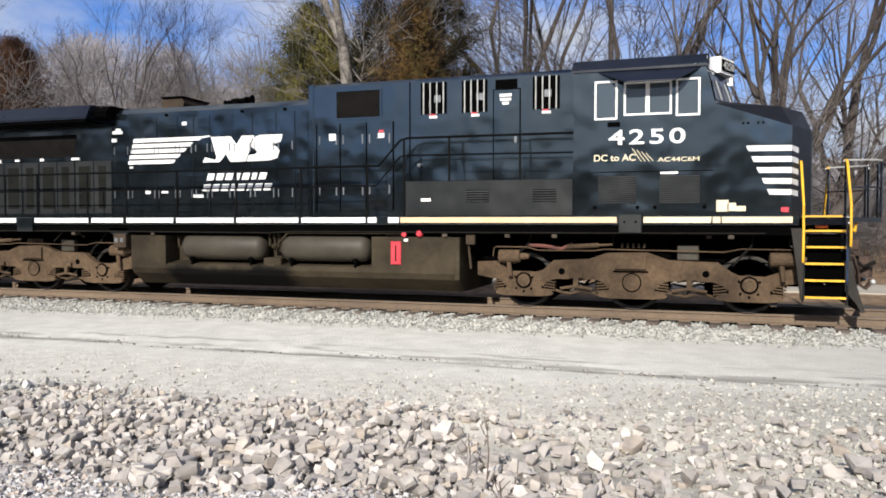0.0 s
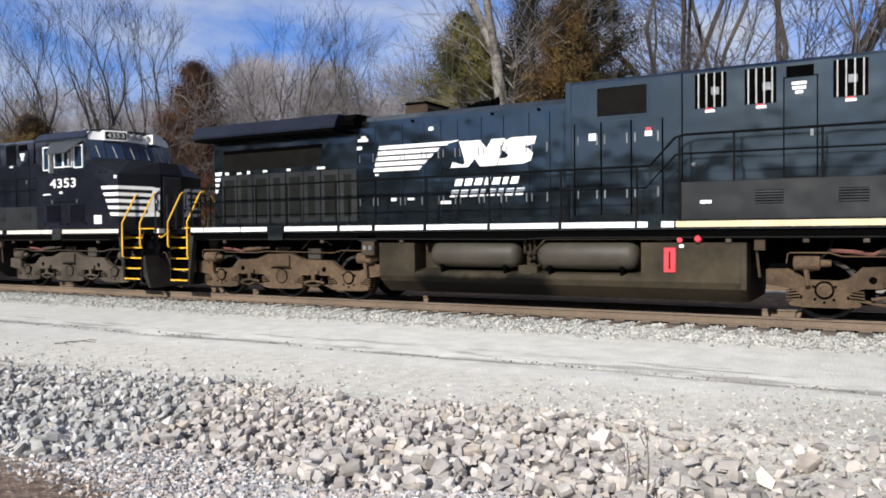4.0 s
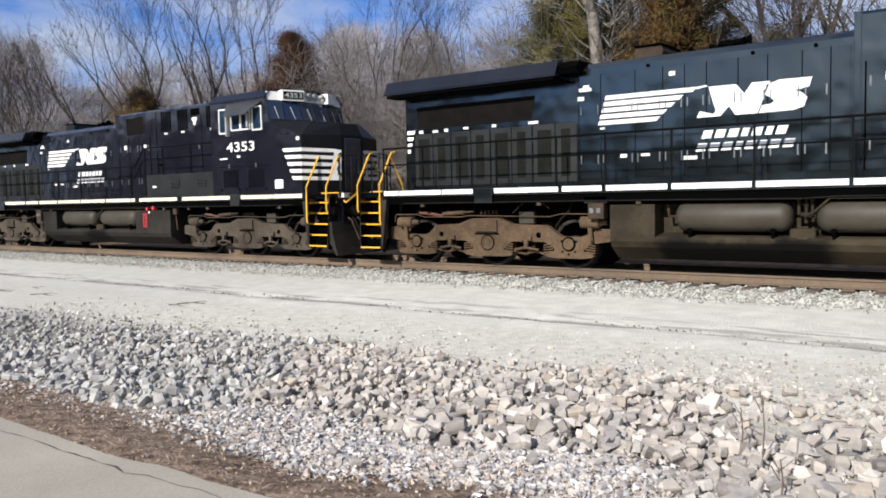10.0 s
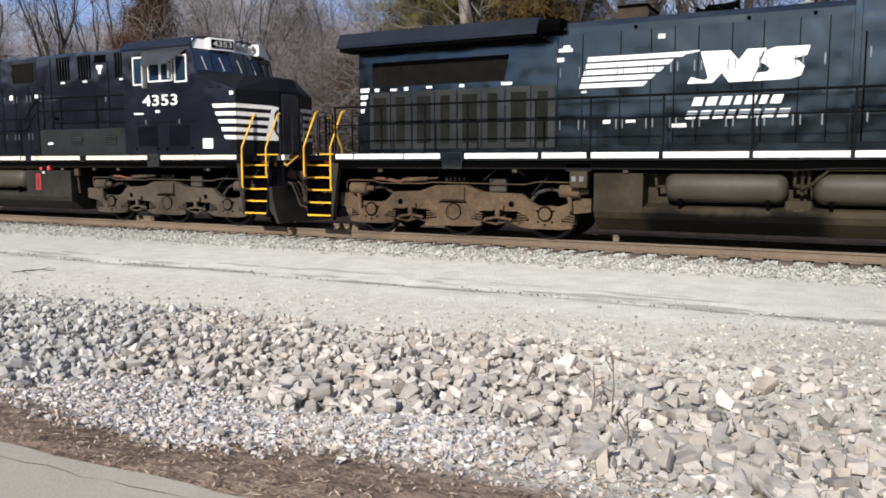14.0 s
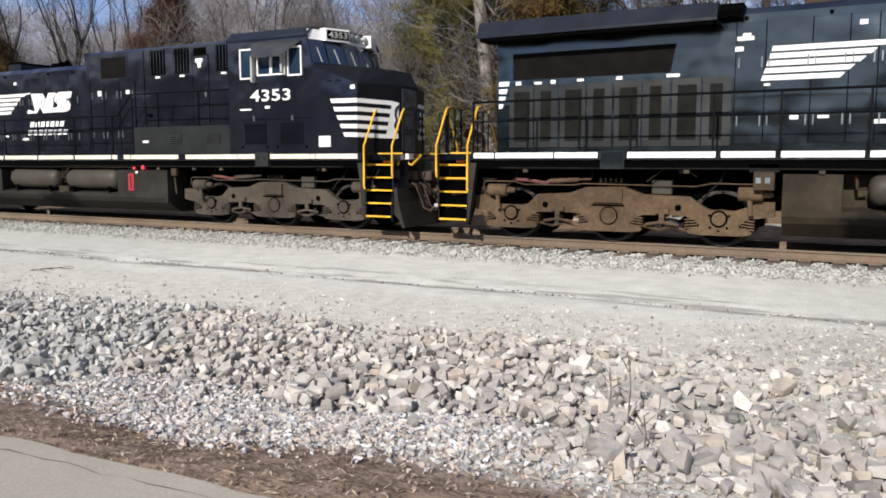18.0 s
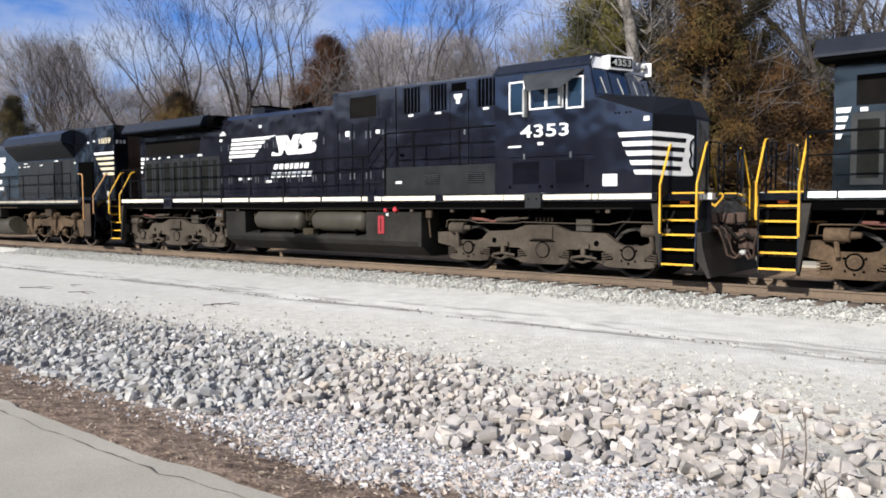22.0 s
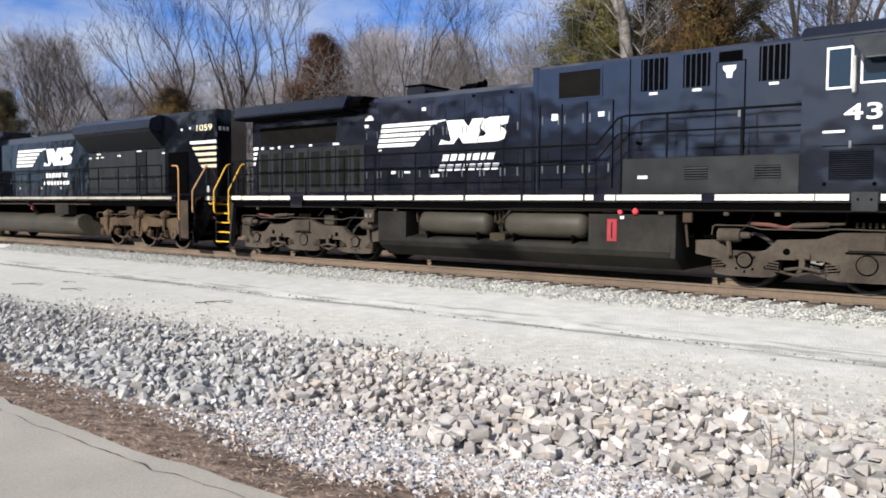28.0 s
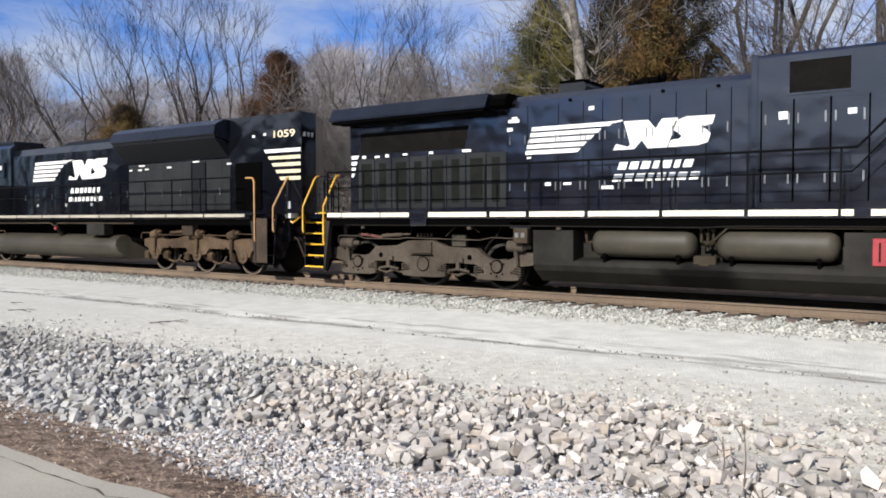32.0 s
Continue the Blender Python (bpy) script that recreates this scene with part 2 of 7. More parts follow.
def part(name, bm, material, parent=None, label="", smooth=False):
    """Links a bmesh as one mesh object under a thing or part."""
    me = bpy.data.meshes.new(name)
    bmesh.ops.recalc_face_normals(bm, faces=bm.faces)
    bm.to_mesh(me)
    bm.free()
    me.materials.append(material)
    if smooth:
        me.shade_smooth()
        me.set_sharp_from_angle(angle=radians(40))
    ob = new(name, me)
    ob.parent = parent
    if label:
        ob["label"] = label
    return ob


def thing(name, label, category, group=""):
    return tagged(new(name), label, category, group)


def box(bm, x0, x1, y0, y1, z0, z1, bevel=0.0):
    m = Matrix.Translation(((x0 + x1) / 2, (y0 + y1) / 2, (z0 + z1) / 2)) @ Matrix.Diagonal((abs(x1 - x0), abs(y1 - y0), abs(z1 - z0), 1))
    vs = bmesh.ops.create_cube(bm, size=1, matrix=m)["verts"]
    if bevel:
        es = list({e for v in vs for e in v.link_edges})
        bmesh.ops.bevel(bm, geom=es, offset=bevel, segments=1, affect="EDGES")
    return bm


def nb():
    return bmesh.new()


def cube(x0, x1, y0, y1, z0, z1, bevel=0.0):
    return box(nb(), x0, x1, y0, y1, z0, z1, bevel)


def prism(bm, pts, lo, hi, axis="y"):
    """A flat outline pushed out: (x, z) along y, (y, z) along x or (x, y) along z."""
    def at(p, d):
        return {"y": (p[0], d, p[1]), "x": (d, p[0], p[1]), "z": (p[0], p[1], d)}[axis]
    a = [bm.verts.new(at(p, lo)) for p in pts]
    b = [bm.verts.new(at(p, hi)) for p in pts]
    bm.faces.new(a[::-1])
    bm.faces.new(b)
    for i in range(len(pts)):
        j = (i + 1) % len(pts)
        bm.faces.new((a[i], a[j], b[j], b[i]))
    return bm


def tube(bm, pts, r, seg=6, r1=None):
    """A round bar along a line of points; r1: its radius at the end."""
    pts = [Vector(p) for p in pts]
    rings = []
    for i, p in enumerate(pts):
        d = (pts[min(i + 1, len(pts) - 1)] - pts[max(i - 1, 0)]).normalized()
        side = d.cross(Vector((0.31, 0.17, 0.93)))
        if side.length < 1e-3:
            side = d.cross(Vector((1, 0, 0)))
        side.normalize()
        up = d.cross(side)
        k = r if r1 is None else r + (r1 - r) * i / (len(pts) - 1)
        rings.append([bm.verts.new(p + (side * math.cos(a) + up * math.sin(a)) * k) for a in (2 * math.pi * j / seg for j in range(seg))])
    for a, b in zip(rings, rings[1:]):
        for j in range(seg):
            bm.faces.new((a[j], a[(j + 1) % seg], b[(j + 1) % seg], b[j]))
    bm.faces.new(rings[0][::-1])
    bm.faces.new(rings[-1])
    return bm


def lathe(bm, p0, axis, profile, seg=20):
    """A turned body: profile rows (along, radius) from p0 along an axis."""
    p0, axis = Vector(p0), Vector(axis).normalized()
    side = axis.orthogonal().normalized()
    up = axis.cross(side)
    rings = [[bm.verts.new(p0 + axis * d + (side * math.cos(2 * math.pi * j / seg) + up * math.sin(2 * math.pi * j / seg)) * max(r, 1e-4)) for j in range(seg)]
             for d, r in profile]
    for a, b in zip(rings, rings[1:]):
        for j in range(seg):
            bm.faces.new((a[j], a[(j + 1) % seg], b[(j + 1) % seg], b[j]))
    bm.faces.new(rings[0][::-1])
    bm.faces.new(rings[-1])
    return bm


def flat(bm, pts, y, thick=0.006):
    """A thin plate with an (x, z) outline lying on a side at y, proud outwards."""
    return prism(bm, pts, y, y + (thick if y > 0 else -thick))


def lettering(text, x0, x1, z0, z1, y, material, parent, name, slant=0.0, label="", facing=-1, spacing=1.0):
    """Built-in font letters fitted to a rectangle on a side wall that faces -y (or +x for facing 1)."""
    cu = bpy.data.curves.new(name, "FONT")
    cu.body, cu.extrude, cu.shear, cu.offset, cu.space_character = text, 0.01, slant, 0.016, spacing
    ob = bpy.data.objects.new(name, cu)
    me = bpy.data.meshes.new_from_object(ob)
    bpy.data.objects.remove(ob)
    co = np.array([v.co[:] for v in me.vertices])
    lo, hi = co.min(0), co.max(0)
    for v in me.vertices:
        u, w = (v.co.x - lo[0]) / (hi[0] - lo[0]), (v.co.y - lo[1]) / (hi[1] - lo[1])
        d = 0.006 if v.co.z > 0 else 0.0
        if facing == -1:
            v.co = (x0 + u * (x1 - x0), y - d, z0 + w * (z1 - z0))
        else:
            v.co = (y + d, x0 + u * (x1 - x0), z0 + w * (z1 - z0))
    me.materials.clear()
    me.materials.append(material)
    o = new(name, me)
    o.parent = parent
    if label:
        o["label"] = label
    return o

# ---- ground ----
ROCK_TOP = [(-40, 8.6), (-16.5, 7.1), (-13.5, 7.4), (-11.2, 7.3), (-9.1, 7.5), (-7.1, 7.8), (-5.4, 7.65), (-3.6, 8.0), (-2.0, 8.05), (0.5, 8.4), (4, 8.6), (40, 9.5)]
ROCK_LOW = [(-40, 4.2), (-10.2, 4.2), (-7.5, 4.15), (-5.4, 4.4), (-4.1, 4.05), (-2.9, 4.6), (-2.2, 4.75), (0, 4.7), (5, 4.6), (40, 4.5)]
ROAD_EDGE = [(-60, 4.4), (-7.6, 2.92), (-5.3, 2.88), (-3.5, 2.95), (0, 3.1), (6, 3.3), (60, 4.5)]


def along(line, x):
    return float(np.interp(x, [p[0] for p in line], [p[1] for p in line]))


def smooth01(v):
    v = min(1, max(0, v))
    return v * v * (3 - 2 * v)


def ground_z(x, y):
    """Height of the ground: road, shallow stony swale, gravel strip, track bed, then a wooded bank that rises."""
    edge, low, top = along(ROAD_EDGE, x), along(ROCK_LOW, x), along(ROCK_TOP, x)
    if y < edge:
        return -0.16
    if y < low:
        z = -0.16 - 0.20 * smooth01((y - edge) / (low - edge))
    elif y < top:
        u = (y - low) / (top - low)
        z = -0.36 - 0.06 * u - 0.14 * math.sin(math.pi * u) + 0.03 * noise.noise((x * 1.3, y * 1.3, 0))
    elif y < 13.6:
        z = -0.42 + 0.05 * smooth01((y - top) / 3)
        d = y - (10.85 + 0.10 * noise.noise((x * 0.35, 3, 0)))
        z -= 0.035 * math.exp(-(d / 0.22) ** 2)
    elif y < 20:
        z = -0.37 + 0.125 * smooth01((y - 14.05) / 0.6) - 0.125 * smooth01((y - 17.5) / 0.8)
    else:
        z = -0.37 + 0.05 * smooth01((y - 20) / 2) + 3.0 * smooth01((y - 26) / 60) + 0.10 * noise.noise((x * 0.2, y * 0.2, 5))
    if 3 < y < 13:
        z += 0.012 * noise.noise((x * 2.1, y * 2.1, 1)) + 0.006 * noise.noise((x * 7, y * 7, 2))
    return z


def ground_material():
    m = bpy.data.materials.new("gravel_soil_and_leaf_litter")
    m.use_nodes = True
    n, l = m.node_tree.nodes, m.node_tree.links
    b = n["Principled BSDF"]
    co, sep = n.new("ShaderNodeTexCoord"), n.new("ShaderNodeSeparateXYZ")
    l.new(co.outputs["Object"], sep.inputs["Vector"])

    def tex(scale, detail=6, rough=0.6):
        t = n.new("ShaderNodeTexNoise")
        t.inputs["Scale"].default_value, t.inputs["Detail"].default_value, t.inputs["Roughness"].default_value = scale, detail, rough
        l.new(co.outputs["Object"], t.inputs["Vector"])
        return t.outputs["Fac"]

    def mix(a, c, f, kind="MIX"):
        k = n.new("ShaderNodeMixRGB")
        k.blend_type = kind
        for s, v in (("Fac", f), ("Color1", a), ("Color2", c)):
            if isinstance(v, (float, int)):
                k.inputs[s].default_value = v
            elif isinstance(v, tuple):
                k.inputs[s].default_value = (*v, 1)
            else:
                l.new(v, k.inputs[s])
        return k.outputs["Color"]

    def calc(op, a, c=0.0):
        k = n.new("ShaderNodeMath")
        k.operation = op
        for s, v in zip(k.inputs, (a, c)):
            if isinstance(v, (float, int)):
                s.default_value = v
            else:
                l.new(v, s)
        return k.outputs[0]

    def band(v, lo, hi):
        k = n.new("ShaderNodeMapRange")
        k.interpolation_type = "SMOOTHSTEP"
        l.new(v, k.inputs["Value"])
        k.inputs["From Min"].default_value, k.inputs["From Max"].default_value = lo, hi
        return k.outputs["Result"]

    wob = calc("MULTIPLY", calc("SUBTRACT", tex(0.9), 0.5), 1.4)
    y = calc("ADD", sep.outputs["Y"], wob)
    fine, mid = tex(38, 4), tex(5.5)
    vor = n.new("ShaderNodeTexVoronoi")
    vor.inputs["Scale"].default_value = 26
    l.new(co.outputs["Object"], vor.inputs["Vector"])
    vcol = n.new("ShaderNodeSeparateColor")
    l.new(vor.outputs["Color"], vcol.inputs["Color"])
    gravel = mix((0.455, 0.43, 0.375), (0.60, 0.57, 0.50), band(mid, 0.3, 0.7))
    gravel = mix(gravel, mix((0.30, 0.285, 0.255), (0.72, 0.69, 0.63), vcol.outputs["Red"]), calc("MULTIPLY", band(fine, 0.42, 0.7), 0.45))
    packed = mix((0.52, 0.505, 0.455), (0.65, 0.63, 0.57), band(tex(2.2), 0.3, 0.7))
    col = mix(gravel, packed, calc("MULTIPLY", band(y, 9.5, 10.4), 0.85))
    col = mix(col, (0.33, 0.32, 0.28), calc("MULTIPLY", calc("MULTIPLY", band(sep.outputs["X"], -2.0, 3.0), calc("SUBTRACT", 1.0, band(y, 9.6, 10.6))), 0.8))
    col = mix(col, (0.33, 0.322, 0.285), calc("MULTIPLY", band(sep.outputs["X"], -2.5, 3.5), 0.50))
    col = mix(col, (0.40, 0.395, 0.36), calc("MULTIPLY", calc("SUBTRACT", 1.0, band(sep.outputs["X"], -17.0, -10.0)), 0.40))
    # damp dark line along the packed strip
    stretch = n.new("ShaderNodeMapping")
    stretch.inputs["Scale"].default_value = (0.55, 3.2, 1)
    l.new(co.outputs["Object"], stretch.inputs["Vector"])
    streak = n.new("ShaderNodeTexNoise")
    streak.inputs["Scale"].default_value, streak.inputs["Detail"].default_value = 1.6, 7
    l.new(stretch.outputs["Vector"], streak.inputs["Vector"])
    yy = calc("ADD", sep.outputs["Y"], calc("MULTIPLY", calc("SUBTRACT", tex(0.33, 3), 0.5), 0.5))
    line = calc("SUBTRACT", 1.0, band(calc("ABSOLUTE", calc("SUBTRACT", yy, 10.85)), 0.05, 0.30))
    line = calc("MULTIPLY", line, band(streak.outputs["Fac"], 0.36, 0.56))
    wide = calc("SUBTRACT", 1.0, band(calc("ABSOLUTE", calc("SUBTRACT", yy, 11.15)), 0.2, 0.9))
    wide = calc("MULTIPLY", calc("MULTIPLY", wide, band(streak.outputs["Fac"], 0.53, 0.62)), 0.75)
    col = mix(col, (0.15, 0.137, 0.12), calc("MULTIPLY", calc("MAXIMUM", line, wide), 0.72))
    # earth between the rocks, darkened by the shade of the gaps put into its colour
    rocky = calc("MULTIPLY", band(sep.outputs["Y"], 4.7, 5.4), calc("SUBTRACT", 1.0, band(y, 6.6, 7.7)))
    col = mix(col, mix((0.15, 0.14, 0.125), (0.30, 0.28, 0.25), band(mid, 0.35, 0.7)), calc("MULTIPLY", rocky, calc("SUBTRACT", 1.0, band(sep.outputs["X"], -2.0, 1.5))))
    # soil and dead leaves beside the road
    pale = calc("MULTIPLY", calc("SUBTRACT", band(sep.outputs["X"], -7.0, -5.0), band(sep.outputs["X"], -4.2, -2.8)), 0.25)
    soil = mix((0.120, 0.083, 0.058), (0.30, 0.218, 0.160), band(tex(7), 0.33, 0.66))
    soil = mix(soil, (0.33, 0.255, 0.19), calc("MULTIPLY", band(fine, 0.55, 0.7), 0.6))
    col = mix(soil, col, band(calc("ADD", calc("ADD", sep.outputs["Y"], pale), calc("MULTIPLY", wob, 0.35)), 3.95, 4.4))
    # leaf litter on the bank
    litter = mix((0.10, 0.065, 0.04), (0.27, 0.185, 0.115), band(tex(3.2), 0.3, 0.7))
    col = mix(col, litter, band(y, 19.6, 21.0))
    # bed between and beyond the rails, the shade under the train painted into its colour
    oily_shade = calc("MULTIPLY", band(sep.outputs["Y"], 15.15, 15.5), calc("SUBTRACT", 1.0, band(y, 20.0, 22.0)))
    col = mix(col, mix((0.010, 0.009, 0.0075), (0.030, 0.026, 0.0215), band(mid, 0.3, 0.7)), oily_shade)
    l.new(col, b.inputs["Base Color"])
    b.inputs["Roughness"].default_value = 0.95
    b.inputs["Specular IOR Level"].default_value = 0.2
    bp = n.new("ShaderNodeBump")
    bp.inputs["Strength"].default_value, bp.inputs["Distance"].default_value = 0.6, 0.02
    l.new(calc("ADD", fine, calc("MULTIPLY", vor.outputs["Distance"], 0.8)), bp.inputs["Height"])
    l.new(bp.outputs["Normal"], b.inputs["Normal"])
    return m


def build_ground():
    xs = sorted({-900, -400, -200, -120, -90, *np.arange(-70, -24, 1.5), *np.arange(-24, 8, 0.2), *np.arange(8, 40, 1.5), 60, 90, 150, 300, 900})
    ys = sorted({-900, -300, -100, -40, -15, -5, 0, *np.arange(2, 14.8, 0.16), *np.arange(14.8, 21, 0.4), *np.arange(21, 100, 2.5), 130, 180, 260, 400, 900})
    verts = [(x, y, ground_z(x, y)) for y in ys for x in xs]
    w = len(xs)
    faces = [(j * w + i, j * w + i + 1, (j + 1) * w + i + 1, (j + 1) * w + i) for j in range(len(ys) - 1) for i in range(w - 1)]
    me = bpy.data.meshes.new("ground")
    me.from_pydata(verts, [], faces)
    me.shade_smooth()
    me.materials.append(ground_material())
    return tagged(new("ground", me), "pale gravel ground with a brown leafy bank behind the track", "ground", kind="structure")


build_ground()
ASPHALT = surface("pale_worn_asphalt", (0.36, 0.328, 0.268), (0.305, 0.277, 0.226), 0.9, 0, 0.8, 70, 0.12, 0.08)


def build_road():
    bm = nb()
    xs = list(np.arange(-60, 60.1, 0.25))
    a = [bm.verts.new((x, along(ROAD_EDGE, x) + 0.05 * noise.noise((x * 1.7, 0, 4)) + 0.03 * noise.noise((x * 6, 0, 4)), -0.125)) for x in xs]
    c = [bm.verts.new((x, -7.0, -0.125)) for x in xs]
    d = [bm.verts.new((v.co.x, v.co.y + 0.02, -0.30)) for v in a]
    for i in range(len(xs) - 1):
        bm.faces.new((c[i], c[i + 1], a[i + 1], a[i]))
        bm.faces.new((a[i], a[i + 1], d[i + 1], d[i]))
    return tagged(part("road", bm, ASPHALT), "pale worn asphalt lane with a crumbling edge", "road", kind="structure")


build_road()


def build_crack():
    bm = nb()
    rnd = random.Random(4)
    pts = [(-9.5 + 0.16 * i, along(ROAD_EDGE, -9.5 + 0.16 * i) - 0.16 + 0.05 * noise.noise((i * 0.5, 2, 2)) + rnd.uniform(-0.012, 0.012)) for i in range(75)]
    a = [bm.verts.new((x, y - 0.0015 + (0.006 + 0.030 * max(0, 0.35 + noise.noise((x * 0.9, 5, 5)))) * rnd.random(), -0.121)) for x, y in pts]
    c = [bm.verts.new((x, y + 0.0015 + (0.006 + 0.030 * max(0, 0.35 + noise.noise((x * 0.9, 5, 5)))) * rnd.random(), -0.121)) for x, y in pts]
    for i in range(len(pts) - 1):
        bm.faces.new((a[i], a[i + 1], c[i + 1], c[i]))
    return tagged(part("road_crack", bm, surface("crack_soil", (0.08, 0.07, 0.06), None, 0.95, 0, 8, 40, 0.1, 0.2)), "dark ragged crack along the asphalt edge", "crack", kind="structure")


build_crack()


def build_back_road():
    bm = nb()
    prism(bm, [(-9.5, 24.4), (60, 22.5), (60, 26.8), (-8.0, 27.4)], -0.5, -0.27, "z")
    return tagged(part("road_behind", bm, ASPHALT), "pale paved lane beyond the track", "road", kind="structure")


build_back_road()

# ---- track ----


def shaded_ties():
    """The tie wood, painted near-black between the rails as the shade under the train."""
    m = TIE_WOOD.copy()
    m.name = "oil_soaked_tie_wood"
    n, l = m.node_tree.nodes, m.node_tree.links
    b = n["Principled BSDF"]
    old = b.inputs["Base Color"].links[0].from_socket
    co, sep, off, edge, mixed = n.new("ShaderNodeTexCoord"), n.new("ShaderNodeSeparateXYZ"), n.new("ShaderNodeMath"), n.new("ShaderNodeMapRange"), n.new("ShaderNodeMixRGB")
    off.operation = "ABSOLUTE"
    edge.inputs["From Min"].default_value, edge.inputs["From Max"].default_value = 0.60, 0.80
    l.new(co.outputs["Object"], sep.inputs["Vector"])
    l.new(sep.outputs["Y"], off.inputs[0])
    l.new(off.outputs[0], edge.inputs["Value"])
    l.new(edge.outputs["Result"], mixed.inputs["Fac"])
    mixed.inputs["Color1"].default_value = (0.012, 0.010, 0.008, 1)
    l.new(old, mixed.inputs["Color2"])
    l.new(mixed.outputs["Color"], b.inputs["Base Color"])
    return m


def build_track():
    t = thing("railway_track", "single track of rusty steel rails on weathered wooden ties", "track")
    t.location = (0, TRACK_Y, 0)
    for s in (-1, 1):
        bm = nb()
        c = s * 0.755
        prof = [(-0.075, -0.172), (0.075, -0.172), (0.075, -0.160), (0.012, -0.142), (0.010, -0.045), (0.036, -0.036), (0.036, -0.006), (0.026, 0.0),
                (-0.026, 0.0), (-0.036, -0.006), (-0.036, -0.036), (-0.010, -0.045), (-0.012, -0.142), (-0.075, -0.160)]
        prism(bm, [(c + a, z) for a, z in prof], -160, 120, "x")
        rail = part("rail", bm, RUST, t, "rusty steel rail")
        part("running_surface", cube(-160, 120, c - 0.022, c + 0.022, 0.0005, 0.003), STEEL, rail, "shiny worn rail top")
    tie = cube(-0.115, 0.115, -1.3, 1.3, -0.36, -0.185, 0.012)
    plate = nb()
    box(plate, -0.1, 0.1, -0.17, 0.17, -0.185, -0.172)
    for a in (-0.07, 0.07):
        for d in (-0.1, 0.1):
            box(plate, a - 0.012, a + 0.012, d - 0.012, d + 0.012, -0.172, -0.148)
    me_t, me_p = bpy.data.meshes.new("tie"), bpy.data.meshes.new("tie_plate")
    tie.to_mesh(me_t), plate.to_mesh(me_p)
    tie.free(), plate.free()
    me_t.materials.append(shaded_ties()), me_p.materials.append(RUST)
    rnd = random.Random(2)
    for i in range(150):
        x = -58 + i * 0.53 + rnd.uniform(-0.03, 0.03)
        ob = new("tie", me_t)
        ob.parent, ob.location, ob.rotation_euler = t, (x, rnd.uniform(-0.03, 0.03), rnd.uniform(-0.01, 0.01)), (0, 0, rnd.uniform(-0.012, 0.012))
        for d in (-0.755, 0.755):
            pl = new("tie_plate", me_p)
            pl.parent, pl.location = ob, (0, d, 0)
    return t


build_track()

# ---- locomotives ----


def sorted_loop(pts):
    """Orders the corners of a convex outline round its middle."""
    cx = sum(p[0] for p in pts) / len(pts)
    cz = sum(p[1] for p in pts) / len(pts)
    return sorted(pts, key=lambda p: math.atan2(p[1] - cz, p[0] - cx))


